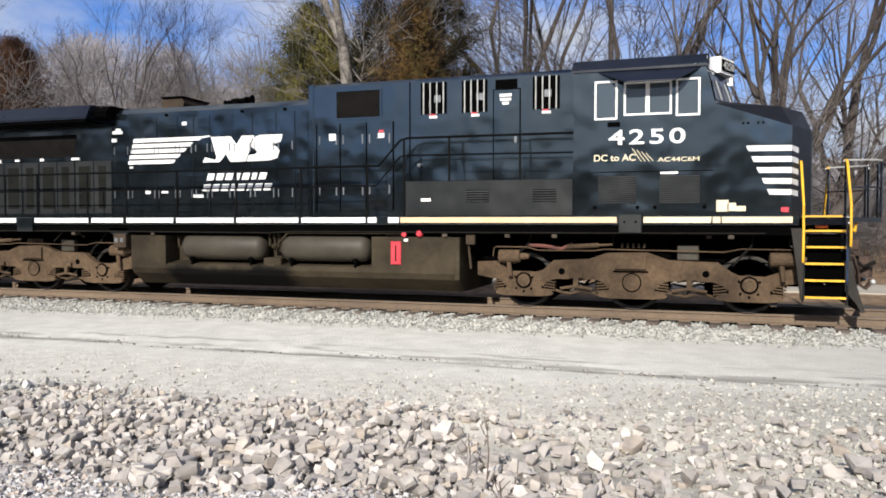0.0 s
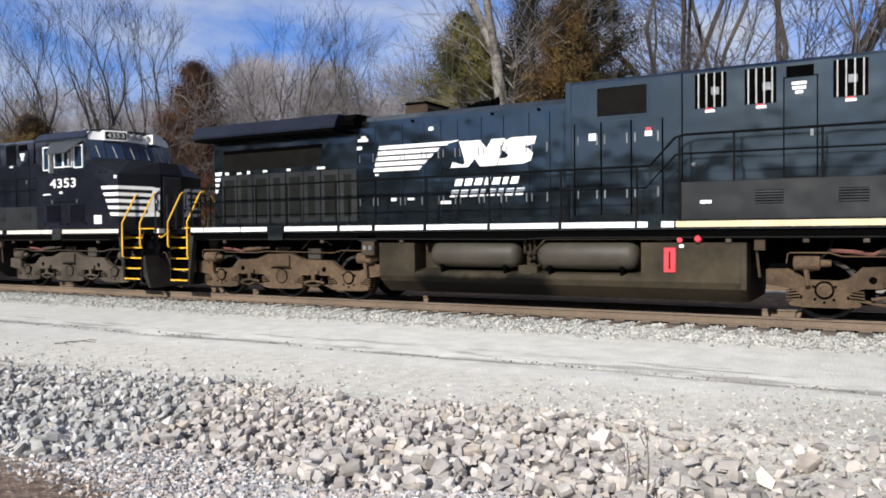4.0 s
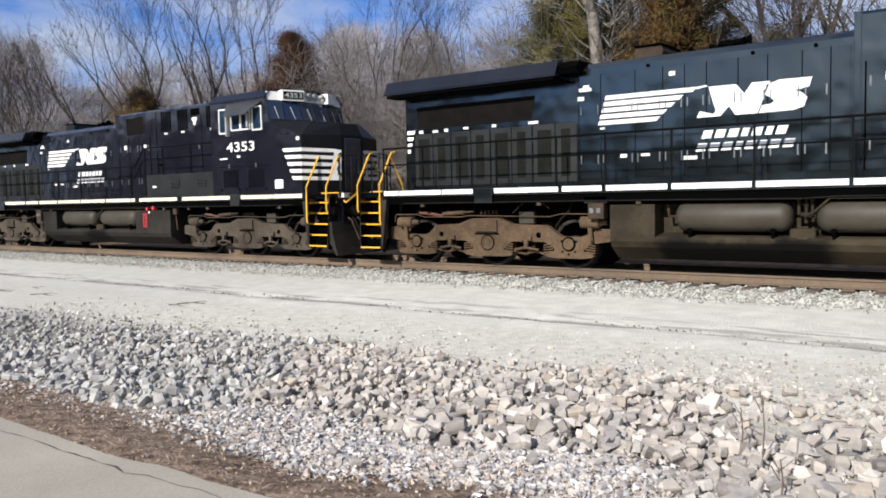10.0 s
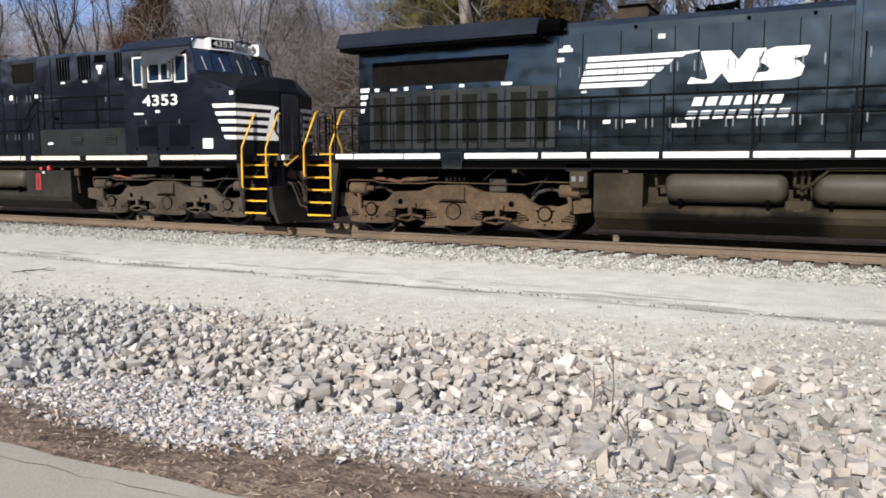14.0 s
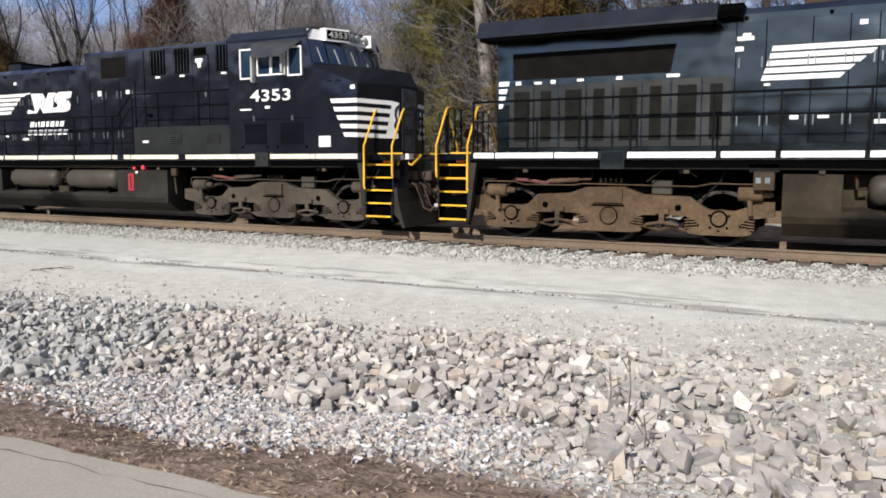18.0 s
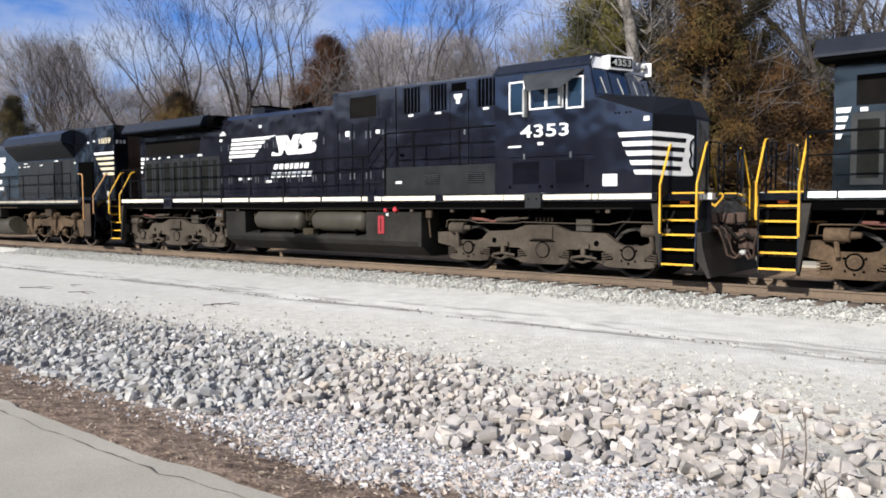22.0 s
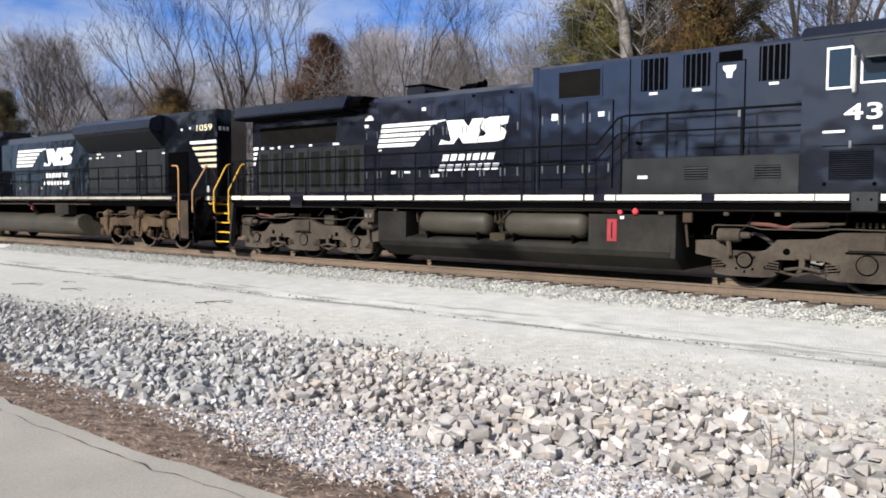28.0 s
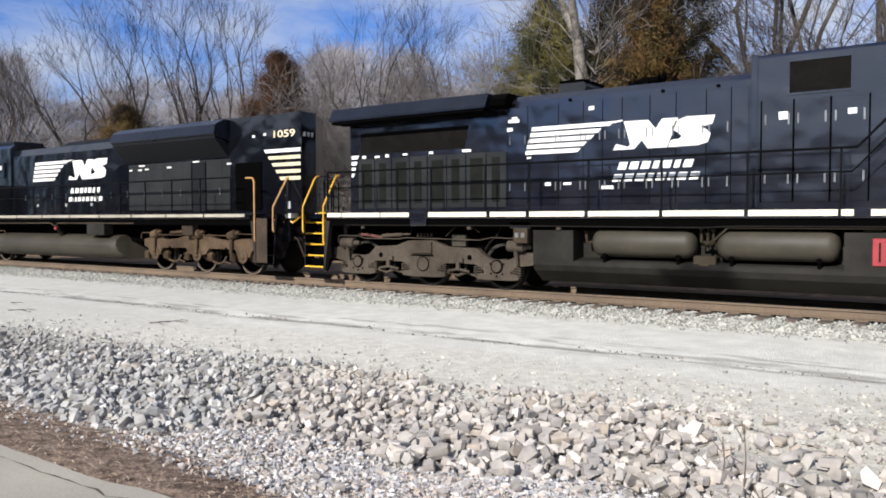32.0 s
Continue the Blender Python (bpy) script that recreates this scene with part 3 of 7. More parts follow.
def truck(parent, x, steel_mat, wheels, kind="hump"):
    """A three-axle truck: two cast side frames, journal boxes, springs, brake cylinders, pipes and three turning wheelsets."""
    tr = part("truck", cube(x - 1.6, x + 1.6, -0.62, 0.62, 0.62, 0.95, 0.03), SHADE, parent, "three-axle truck with dusty brown side frames")
    for s in (-1, 1):
        y0, y1 = s * 1.02, s * 1.16
        bm = nb()
        if kind == "hump":
            prism(bm, [(x + u, z) for u, z in ((-2.96, 0.62), (-2.96, 0.88), (-2.60, 0.90), (-2.42, 0.80), (-2.30, 0.71), (-1.82, 0.70), (-1.66, 0.74), (-1.46, 0.93), (-0.80, 0.96), (-0.46, 1.08), (0.26, 1.10),
                                               (0.46, 1.03), (0.66, 0.96), (1.50, 0.93), (1.74, 0.76), (1.86, 0.70), (2.30, 0.69), (2.55, 0.78), (2.72, 0.86), (2.96, 0.86), (2.96, 0.60),
                                               (2.50, 0.54), (2.40, 0.44), (1.66, 0.44), (1.58, 0.52), (1.42, 0.575), (0.66, 0.575), (0.52, 0.53), (0.46, 0.44), (-0.46, 0.44), (-0.52, 0.53), (-0.66, 0.575),
                                               (-1.42, 0.575), (-1.58, 0.52), (-1.66, 0.44), (-2.40, 0.44), (-2.50, 0.54))], y0, y1)
            for c in (-2.03, 0.0, 2.03):
                w = 0.40 if c == 0 else 0.33
                prism(bm, [(x + c + u, z) for u, z in ((-w, 0.50), (w, 0.50), (w + 0.02, 0.38), (w + 0.20, 0.34), (w + 0.24, 0.30), (w + 0.20, 0.26), (w, 0.235), (-w, 0.235), (-w - 0.20, 0.26), (-w - 0.24, 0.30), (-w - 0.20, 0.34), (-w - 0.02, 0.38))], y0, y1 + s * 0.012)
            prism(bm, sorted_loop([(x - 0.30, 0.79), (x + 0.26, 0.79), (x + 0.26, 1.05), (x - 0.30, 1.05)]), y1, y1 + s * 0.05)
        else:
            up = [(-2.6, 0.78), (-2.6, 0.98), (-2.2, 1.05), (-1.4, 0.98), (-0.9, 1.02), (-0.4, 1.14), (0.4, 1.14), (0.9, 1.02), (1.4, 0.98), (2.2, 1.05), (2.6, 0.98), (2.6, 0.78)]
            dn = [(2.4, 0.70), (2.3, 0.52), (1.8, 0.52), (1.7, 0.72), (0.55, 0.74), (0.35, 0.55), (-0.35, 0.55), (-0.55, 0.74), (-1.7, 0.72), (-1.8, 0.52), (-2.3, 0.52), (-2.4, 0.70)]
            prism(bm, [(x + u, z) for u, z in up + dn], y0, y1)
        frame_ob = part("side_frame", bm, steel_mat, tr, "dusty cast steel side frame")
        if kind == "hump":
            for a in (-1.02, 1.02):
                bm = nb()
                box(bm, x + a - 0.13, x + a + 0.13, y1, y1 + s * 0.07, 0.60, 0.70, 0.01)
                box(bm, x + a - 0.05, x + a + 0.05, y1, y1 + s * 0.09, 0.42, 0.62, 0.01)
                tube(bm, [(x + a - 0.3, y1 + s * 0.03, 0.40), (x + a, y1 + s * 0.06, 0.45), (x + a + 0.3, y1 + s * 0.03, 0.40)], 0.03)
                part("brake_hanger", bm, steel_mat, tr)
            for a in (-2.25, 1.75, 2.62):
                bm = tube(nb(), [(x + a, s * 1.2, 0.88), (x + a + 0.05, s * 1.27, 0.94), (x + a + 0.16, s * 1.27, 1.08), (x + a + 0.30, s * 1.22, 1.22), (x + a + 0.34, s * 1.1, 1.40)], 0.022, 6)
                part("hose", bm, HOSE, tr)
        if kind == "hump":
            part("wear_gap", cube(x - 0.34, x + 0.30, y1 + s * 0.012, y1 + s * 0.02, 0.725, 0.755), SHADE, frame_ob)
        for a in (-2.03, 0.0, 2.03):
            bm = nb()
            yo = s * 1.172
            if a == 0 and kind == "hump":
                lathe(bm, (x + a, yo, 0.54), (0, s, 0), [(0, 0.16), (0.02, 0.155), (0.02, 0.125), (0.008, 0.12), (0.008, 0.02)], 24)
            elif kind == "hump":
                lathe(bm, (x + a, yo, 0.54), (0, s, 0), [(0, 0.125), (0.03, 0.12), (0.03, 0.07), (0.02, 0.06), (0.02, 0.02)], 24)
            else:
                lathe(bm, (x + a, yo, 0.54), (0, s, 0), [(0, 0.20), (0.018, 0.195), (0.018, 0.09), (0.05, 0.08), (0.06, 0.03)], 20)
                for q in (0.5, 1.4, 1.75, 2.65, 3.6, 4.5, 4.9, 5.8):
                    lathe(bm, (x + a + 0.15 * math.cos(q), yo, 0.54 + 0.15 * math.sin(q)), (0, s, 0), [(0.018, 0.018), (0.03, 0.015)], 6)
            part("journal_box", bm, steel_mat, frame_ob)
            if kind == "hump" and a:
                for q in (0.6, 1.57, 2.54, 3.9, 4.71, 5.5):
                    bolt = lathe(nb(), (x + a + 0.205 * math.cos(q), s * 1.172, 0.50 + 0.175 * math.sin(q)), (0, s, 0), [(0, 0.024), (0.016, 0.020)], 8)
                    part("bearing_bolt", bolt, SHADE, frame_ob)
            if kind == "hump":
                ro = 0.176 if a == 0 else 0.155
                ring = lathe(nb(), (x + a, yo + s * 0.001, 0.54), (0, s, 0), [(0, ro), (0.016, ro), (0.016, ro - 0.032), (0.0, ro - 0.032)], 24)
                part("cap_seam", ring, SHADE, frame_ob)
        for a in (-2.52, -1.54, -0.54, 0.54, 1.54, 2.52):
            if kind == "hump":
                core = part("rubber_spring", cube(x + a - 0.07, x + a + 0.07, s * 1.0, s * 1.12, 0.31, 0.55), SHADE, frame_ob, "dark stack of rubber spring plates")
                for k in range(4):
                    z = 0.355 + 0.052 * k
                    lean = -0.014 if a in (-1.54, 0.54, 2.52) else 0.014
                    part("spring_plate", prism(nb(), [(x + a - 0.115, z - lean), (x + a + 0.115, z + lean), (x + a + 0.115, z + lean + 0.022), (x + a - 0.115, z - lean + 0.022)], s * 1.0, s * 1.175), steel_mat, core)
                continue
            bm = nb()
            for k in range(4):
                prism(bm, [(x + a - 0.12, 0.40 + 0.052 * k), (x + a + 0.12, 0.40 + 0.052 * k), (x + a + 0.10, 0.427 + 0.052 * k), (x + a - 0.10, 0.427 + 0.052 * k)], s * 1.02, s * 1.15)
            box(bm, x + a - 0.08, x + a + 0.08, s * 1.0, s * 1.10, 0.36, 0.62)
            part("rubber_spring", bm, steel_mat, frame_ob)
        for a, w in ((-2.52, 1), (2.34, 1)) if kind == "hump" else ((-2.1, 1), (-0.05, 1), (1.5, 1)):
            bm = nb()
            if kind == "hump":
                lathe(bm, (x + a, s * 1.22, 1.0), (1, 0, 0), [(0, 0.05), (0.02, 0.125), (0.42, 0.125), (0.44, 0.07), (0.60, 0.05)], 14)
                tube(bm, [(x + a + 0.2, s * 1.24, 0.95), (x + a + 0.24, s * 1.25, 0.62)], 0.045)
                box(bm, x + a + 0.12, x + a + 0.32, s * 1.1, s * 1.2, 0.85, 0.98)
            else:
                lathe(bm, (x + a, s * 1.2, 1.1), (0.9, 0, 0.3), [(0, 0.06), (0.02, 0.13), (0.3, 0.13), (0.32, 0.06), (0.45, 0.04)], 14)
                tube(bm, [(x + a + 0.1, s * 1.22, 1.05), (x + a + 0.1, s * 1.24, 0.6)], 0.05)
            part("brake_cylinder", bm, steel_mat, tr)
        bm = nb()
        tube(bm, [(x - 2.62, s * 1.26, 1.0), (x - 2.60, s * 1.26, 1.16), (x - 2.56, s * 1.26, 1.18), (x - 1.95, s * 1.24, 1.18), (x - 1.75, s * 1.22, 1.12), (x - 0.7, s * 1.21, 1.12), (x - 0.5, s * 1.21, 1.15),
                  (x + 1.6, s * 1.21, 1.12), (x + 1.9, s * 1.24, 1.18), (x + 2.84, s * 1.26, 1.17), (x + 2.88, s * 1.26, 1.14), (x + 2.88, s * 1.26, 0.95)], 0.013)
        part("air_pipe", bm, steel_mat, tr)
        bm = nb()
        lathe(bm, (x - 1.2, s * 1.2, 1.19), (1, 0, 0.06), [(0, 0.02), (0.0, 0.045), (0.6, 0.045), (0.6, 0.022), (0.85, 0.022)], 12)
        part("damper", bm, steel_mat, tr)
        for a in (-1.35, 0.75):
            bm = tube(nb(), [(x + a - 0.1, s * 1.1, 0.36), (x + a + 0.2, s * 1.12, 0.30), (x + a + 0.45, s * 1.12, 0.37), (x + a + 0.7, s * 1.1, 0.30)], 0.028)
            part("brake_rigging", bm, steel_mat, tr)
            part("brake_lever", prism(nb(), [(x + a + 0.12, 0.28), (x + a + 0.18, 0.26), (x + a + 0.40, 0.50), (x + a + 0.34, 0.53)], s * 0.98, s * 1.0), TANK, tr)
        if kind == "hump":
            part("sand_box", cube(x + 0.80, x + 1.18, s * 1.0, s * 1.15, 0.96, 1.24, 0.02), TANK, tr)
            part("brake_hose", tube(nb(), [(x - 1.95, s * 1.16, 1.22), (x - 1.6, s * 1.18, 1.2), (x - 1.3, s * 1.16, 1.15), (x - 1.1, s * 1.1, 1.25)], 0.035, 6), RUSTY, tr)
            part("cable_loop", tube(nb(), [(x - 0.5, s * 1.15, 1.2), (x - 0.34, s * 1.2, 1.26), (x - 0.32, s * 1.2, 1.42), (x - 0.5, s * 1.2, 1.5)], 0.02, 6), HOSE, tr)
            part("sand_pipe", lathe(nb(), (x + 1.35, s * 1.2, 1.36), (0, 0, 1), [(0, 0.05), (0.16, 0.05)], 10), TANK, tr)
            for k in range(5):
                part("clip", cube(x - 0.2 + 0.1 * k, x - 0.16 + 0.1 * k, s * 1.1, s * 1.15, 1.18, 1.26), GRIME, tr)
        for a in (-1.3, 1.3):
            part("casting_hole", lathe(nb(), (x + a, s * 1.157, 0.72), (0, s, 0), [(0, 0.062), (0.008, 0.062)], 14), SHADE, frame_ob, "dark round hole")
    for a in (-2.03, 0.0, 2.03):
        bm = nb()
        tube(bm, [(0, -0.95, 0), (0, 0.95, 0)], 0.09, 10)
        for s in (-1, 1):
            lathe(bm, (0, s * 0.69, 0), (0, s, 0), [(0, 0.09), (0.0, 0.556), (0.025, 0.556), (0.03, 0.531), (0.13, 0.525), (0.135, 0.46), (0.11, 0.44), (0.10, 0.2), (0.15, 0.16), (0.15, 0.02)], 28)
            for k in range(5):
                q = 2 * math.pi * k / 5
                lathe(bm, (math.cos(q) * 0.3, s * 0.795, math.sin(q) * 0.3), (0, s, 0), [(0, 0.04), (0.012, 0.03)], 6)
        w = part("wheelset", bm, WHEEL if kind == "hump" else WHEEL_DUSTY, tr, "steel wheels on an axle", True)
        for s in (-1, 1):
            part("tyre", lathe(nb(), (0, s * 0.822, 0), (0, s, 0), [(0.0, 0.527), (0.006, 0.526), (0.006, 0.492), (0.0, 0.490)], 28), TYRE if kind == "hump" else TYRE_PALE, w, "dusty worn wheel rim")
        w.location = (x + a, 0, 0.531)
        part("traction_motor", cube(x + a - (0.75 if a > -1 else -0.15), x + a - (0.15 if a > -1 else -0.75), -0.55, 0.55, 0.24, 0.92, 0.05), SHADE, tr)
        wheels.append((w, x + a))
    return tr


RUSTY = surface("reddish_hose", (0.16, 0.055, 0.04), (0.08, 0.035, 0.03), 0.8, 0, 3, 20, 0.1, 0.1)
RUSTY_DUST = surface("rusty_dusty_coupler_iron", (0.085, 0.058, 0.046), (0.035, 0.024, 0.020), 0.85, 0, 3, 20, 0.15, 0.15, spec=0.15)
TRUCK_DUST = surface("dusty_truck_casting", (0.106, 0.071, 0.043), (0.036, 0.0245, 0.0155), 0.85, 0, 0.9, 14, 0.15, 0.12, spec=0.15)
STAIR_TAN = surface("dusty_brown_plate", (0.06, 0.042, 0.0288), (0.033, 0.024, 0.0168), 0.85, 0, 1.4, 16, 0.05, 0.1, spec=0.2)
GRIME_OLIVE = surface("dusty_underframe_olive", (0.076, 0.061, 0.046), (0.034, 0.027, 0.0205), 0.8, 0, 1.1, 14, 0.10, 0.07, spec=0.15)
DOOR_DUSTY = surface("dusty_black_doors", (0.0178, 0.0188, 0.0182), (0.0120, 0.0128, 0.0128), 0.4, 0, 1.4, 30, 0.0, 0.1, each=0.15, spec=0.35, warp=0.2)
DOOR_GRIMY = surface("grimy_black_doors", (0.0118, 0.0130, 0.0128), (0.008, 0.009, 0.0092), 0.4, 0, 1.4, 30, 0.0, 0.1, spec=0.35, warp=0.2)
DUSTY_STRIPE = surface("dusty_pale_stripe", (0.40, 0.36, 0.285), (0.28, 0.25, 0.195), 0.6, 0, 1.5, 30, 0.02, 0.1)
SHUTTER = surface("dull_black_shutters", (0.0065, 0.0070, 0.0090), (0.0042, 0.0046, 0.0060), 0.6, 0, 1.2, 24, 0.05, 0.1, spec=0.2)
WHEEL_DUSTY = surface("dusty_brown_wheel_steel", (0.055, 0.041, 0.029), (0.024, 0.018, 0.013), 0.75, 0.1, 4, 30, 0.1, 0.15)
TYRE_PALE = surface("pale_dusty_wheel_rim", (0.15, 0.112, 0.082), (0.075, 0.056, 0.042), 0.6, 0.2, 4, 30, 0.1, 0.15)
TAN_STRIPE = surface("aged_tan_stripe", (0.68, 0.52, 0.32), (0.56, 0.41, 0.24), 0.5, 0, 1.2, 40, 0.02, 0.06)
IVORY = surface("yellowed_white_stripe", (0.74, 0.68, 0.54), (0.62, 0.56, 0.43), 0.45, 0, 1.2, 40, 0.02, 0.06)
PLOW_GREY = surface("dusty_plow_steel", (0.030, 0.026, 0.022), (0.014, 0.012, 0.010), 0.6, 0, 1.5, 20, 0.05, 0.1, spec=0.2)
TYRE = surface("dusty_wheel_rim", (0.055, 0.046, 0.037), (0.028, 0.023, 0.018), 0.55, 0.3, 4, 30, 0.1, 0.15)
WHEEL = surface("oily_wheel_steel", (0.021, 0.0165, 0.0125), (0.0105, 0.0085, 0.007), 0.7, 0.2, 4, 30, 0.1, 0.15)


def rungs_and_rails(loco, xe, s, d, rail_mat, step_mat, kind):
    """A corner stairwell: side plates, six steps, two bent handrails. d: +1 at the right end, -1 at the left end; s: side."""
    x0, x1 = xe + d * 9.92, xe + d * 10.56
    lo, hi = min(x0, x1), max(x0, x1)
    well = part("stairwell", prism(nb(), [(s * 0.80, 1.74), (s * 1.52, 1.74), (s * 1.52, 0.36), (s * 1.40, 0.30), (s * 0.80, 1.1)], lo - 0.03, lo, "x"), BLACK, loco, "black stairwell in the corner")
    part("side_plate", prism(nb(), [(s * 0.80, 1.74), (s * 1.40, 1.74), (s * 1.52, 0.60), (s * 1.52, 0.30), (s * 1.40, 0.26), (s * 0.80, 1.1)], hi, hi + 0.03, "x"), BLACK, well)
    wide = xe + d * 9.92
    part("side_plate", prism(nb(), [(wide - d * 0.03, 1.55), (wide - d * 0.22, 1.55), (wide - d * 0.05, 0.34), (wide - d * 0.03, 0.34)], s * 1.40, s * 1.53), PLOW_GREY, well)
    for i, z in enumerate((0.40, 0.68, 0.96, 1.24, 1.52)):
        yo = s * (1.53 - 0.105 * i)
        st = part("step", cube(lo, hi, yo - s * 0.22, yo, z - 0.03, z, 0.004), SHADE, well)
        part("step_edge", cube(lo + 0.005, hi - 0.005, yo + s * 0.001, yo + s * 0.014, z - 0.032, z + 0.004), step_mat, st, "yellow step edge")
        part("riser", cube(lo, hi, yo - s * 0.24, yo - s * 0.225, z - 0.05, z + 0.19), SHADE, st)
    part("step_edge", cube(lo, hi, s * 1.00, s * 1.04, 1.742, 1.772), step_mat, well, "yellow platform edge")
    part("step_light", cube(lo + 0.2, lo + 0.4, s * 1.12, s * 1.135, 1.56, 1.63, 0.01), ORANGE, well, "orange step light")
    if kind == "emd":
        part("step_guard", cube(lo + 0.02, lo + 0.44, s * 1.535, s * 1.55, 0.42, 1.62, 0.004), STAIR_TAN, well, "dusty brown guard plate beside the steps")
        xa, xb = x0 - d * 0.03, x1 + d * 0.05
        part("handrail", tube(nb(), [(xa, s * 1.53, 1.0), (xa, s * 1.56, 1.05), (xa, s * 1.56, 2.62), (xa - d * 0.05, s * 1.56, 2.70), (xa - d * 0.14, s * 1.56, 2.72), (xa - d * 0.36, s * 1.54, 2.72)], 0.022, 8), rail_mat, loco, "bent dusty orange handrail", True)
        part("handrail", tube(nb(), [(xb, s * 1.53, 1.26), (xb, s * 1.56, 1.30), (xb, s * 1.55, 1.92), (xb, s * 1.05, 2.68), (xb, s * 0.98, 2.72)], 0.022, 8), rail_mat, loco, "bent dusty tan handrail", True)
        return well
    for x, zb in ((x0 - d * 0.03, 1.02), (x1 + d * 0.05, 1.30)):
        bm = tube(nb(), [(x, s * 1.53, zb - 0.04), (x, s * 1.56, zb), (x, s * 1.56, 1.45), (x, s * 1.55, 1.92), (x, s * 1.12, 2.64), (x, s * 1.05, 2.71), (x - d * 0.02, s * 0.98, 2.72)], 0.022, 8)
        part("handrail", bm, rail_mat, loco, "bent yellow handrail", True)
    return well


def end_gear(loco, d, xe, plow, pale=False):
    """Coupler, pilot plate, hoses and platform rails at one end; d: +1 right, -1 left."""
    x = xe + d * 10.6
    part("end_platform", cube(min(xe + d * 9.75, x), max(xe + d * 9.75, x), -1.2, 1.2, 1.60, 1.74, 0.01), BLACK, loco)
    part("pilot_plate", prism(nb(), [(x - d * 0.06, 1.6), (x + d * 0.10, 1.6), (x + d * 0.10, 1.0), (x - d * 0.06, 1.0)], -1.02, 1.02), BLACK, loco)
    if plow:
        bm = prism(nb(), [(x - d * 0.05, 1.0), (x + d * 0.06, 1.0), (x + d * 0.10, 0.7), (x + d * 0.20, 0.34), (x + d * 0.26, 0.16), (x + d * 0.20, 0.14), (x + d * 0.12, 0.30), (x - d * 0.05, 0.5)], -1.45, -0.32)
        prism(bm, [(x - d * 0.05, 1.0), (x + d * 0.06, 1.0), (x + d * 0.10, 0.7), (x + d * 0.20, 0.34), (x + d * 0.26, 0.16), (x + d * 0.20, 0.14), (x + d * 0.12, 0.30), (x - d * 0.05, 0.5)], 0.32, 1.45)
        prism(bm, [(x - d * 0.05, 0.72), (x + d * 0.10, 0.7), (x + d * 0.20, 0.34), (x + d * 0.26, 0.16), (x + d * 0.20, 0.14), (x - d * 0.05, 0.4)], -0.32, 0.32)
        part("plow", bm, PLOW_GREY, loco, "curved dusty black plow blade")
    bm = nb()
    box(bm, min(x, x + d * 0.42), max(x, x + d * 0.42), -0.12, 0.12, 0.74, 0.98, 0.03)
    prism(bm, [(x + d * 0.36, -0.20), (x + d * 0.52, -0.22), (x + d * 0.60, -0.10), (x + d * 0.50, 0.02), (x + d * 0.58, 0.16), (x + d * 0.50, 0.22), (x + d * 0.36, 0.18)], 0.66, 1.04, "z")
    part("coupler", bm, RUSTY_DUST, loco, "rusty knuckle coupler")
    bm = nb()
    box(bm, min(x + d * 0.02, x + d * 0.24), max(x + d * 0.02, x + d * 0.24), -0.30, 0.30, 0.58, 1.14, 0.03)
    box(bm, min(x + d * 0.10, x + d * 0.34), max(x + d * 0.10, x + d * 0.34), -0.42, -0.24, 1.14, 1.36, 0.03)
    box(bm, min(x + d * 0.10, x + d * 0.34), max(x + d * 0.10, x + d * 0.34), 0.24, 0.42, 1.14, 1.36, 0.03)
    part("coupler_pocket", bm, RUSTY_DUST, loco, "dusty brown draft gear housing")
    for k, y in enumerate((-0.85, -0.7, -0.5, 0.5, 0.7, 0.85)):
        bm = tube(nb(), [(x + d * 0.06, y, 1.12), (x + d * 0.18, y * 0.97, 1.05), (x + d * 0.26, y * 0.9, 0.8), (x + d * 0.30, y * 0.8, 0.55 + 0.03 * (k % 3)), (x + d * 0.42, y * 0.7, 0.48), (x + d * 0.52, y * 0.62, 0.6)], 0.022, 6)
        part("air_hose", bm, HOSE if k % 2 else RUSTY_DUST, loco, "", True)
        part("glad_hand", lathe(nb(), (x + d * 0.50, y * 0.63, 0.58), (d, 0, 0.6), [(0, 0.03), (0.02, 0.05), (0.07, 0.045), (0.08, 0.02)], 8), GREY if k % 3 == 0 else RUSTY_DUST, loco)
    part("cable", tube(nb(), [(x, -0.35, 1.3), (x + d * 0.2, -0.37, 1.05), (x + d * 0.40, -0.36, 0.86), (x + d * 0.6, -0.34, 0.95)], 0.035, 8), HOSE, loco, "thick black jumper cable", True)
    for s in (-1, 1):
        bm = tube(nb(), [(x + d * 0.08, s * 1.0, 1.55), (x + d * 0.16, s * 0.98, 1.5), (x + d * 0.22, s * 0.75, 1.66), (x + d * 0.16, s * 0.55, 1.72), (x + d * 0.08, s * 0.55, 1.72)], 0.022, 6)
        part("grab_iron", bm, YELLOW, loco, "yellow uncoupling lever", True)
        part("end_sill_plate", cube(min(x, x + d * 0.10), max(x, x + d * 0.10), s * 0.72 if s > 0 else -1.0, 1.0 if s > 0 else -0.72, 1.63, 1.752), WHITE, loco, "white reflective plate")
        out = d * (0.60 if pale else 0.12 if plow else 0.0)
        for y, o in ((0.42, out), (0.72, out), (1.02, 0.0)):
            part("rail_post", tube(nb(), [(x + o, s * y, 1.74), (x + o, s * y, 2.70)], 0.02, 6), BLACK, loco)
        for z, m in ((2.72, GREY if pale else BLACK), (2.25, BLACK)):
            part("end_rail", tube(nb(), [(x - d * 0.05, s * 1.04, z - 0.02), (x, s * 1.02, z), (x + out * 0.8, s * 0.82, z + 0.01), (x + out, s * 0.70, z), (x + out, s * 0.42, z - 0.02), (x + out, s * 0.40, z - 0.08)], 0.015, 6), m, loco, "worn pale end rail" if m is GREY else "", True)
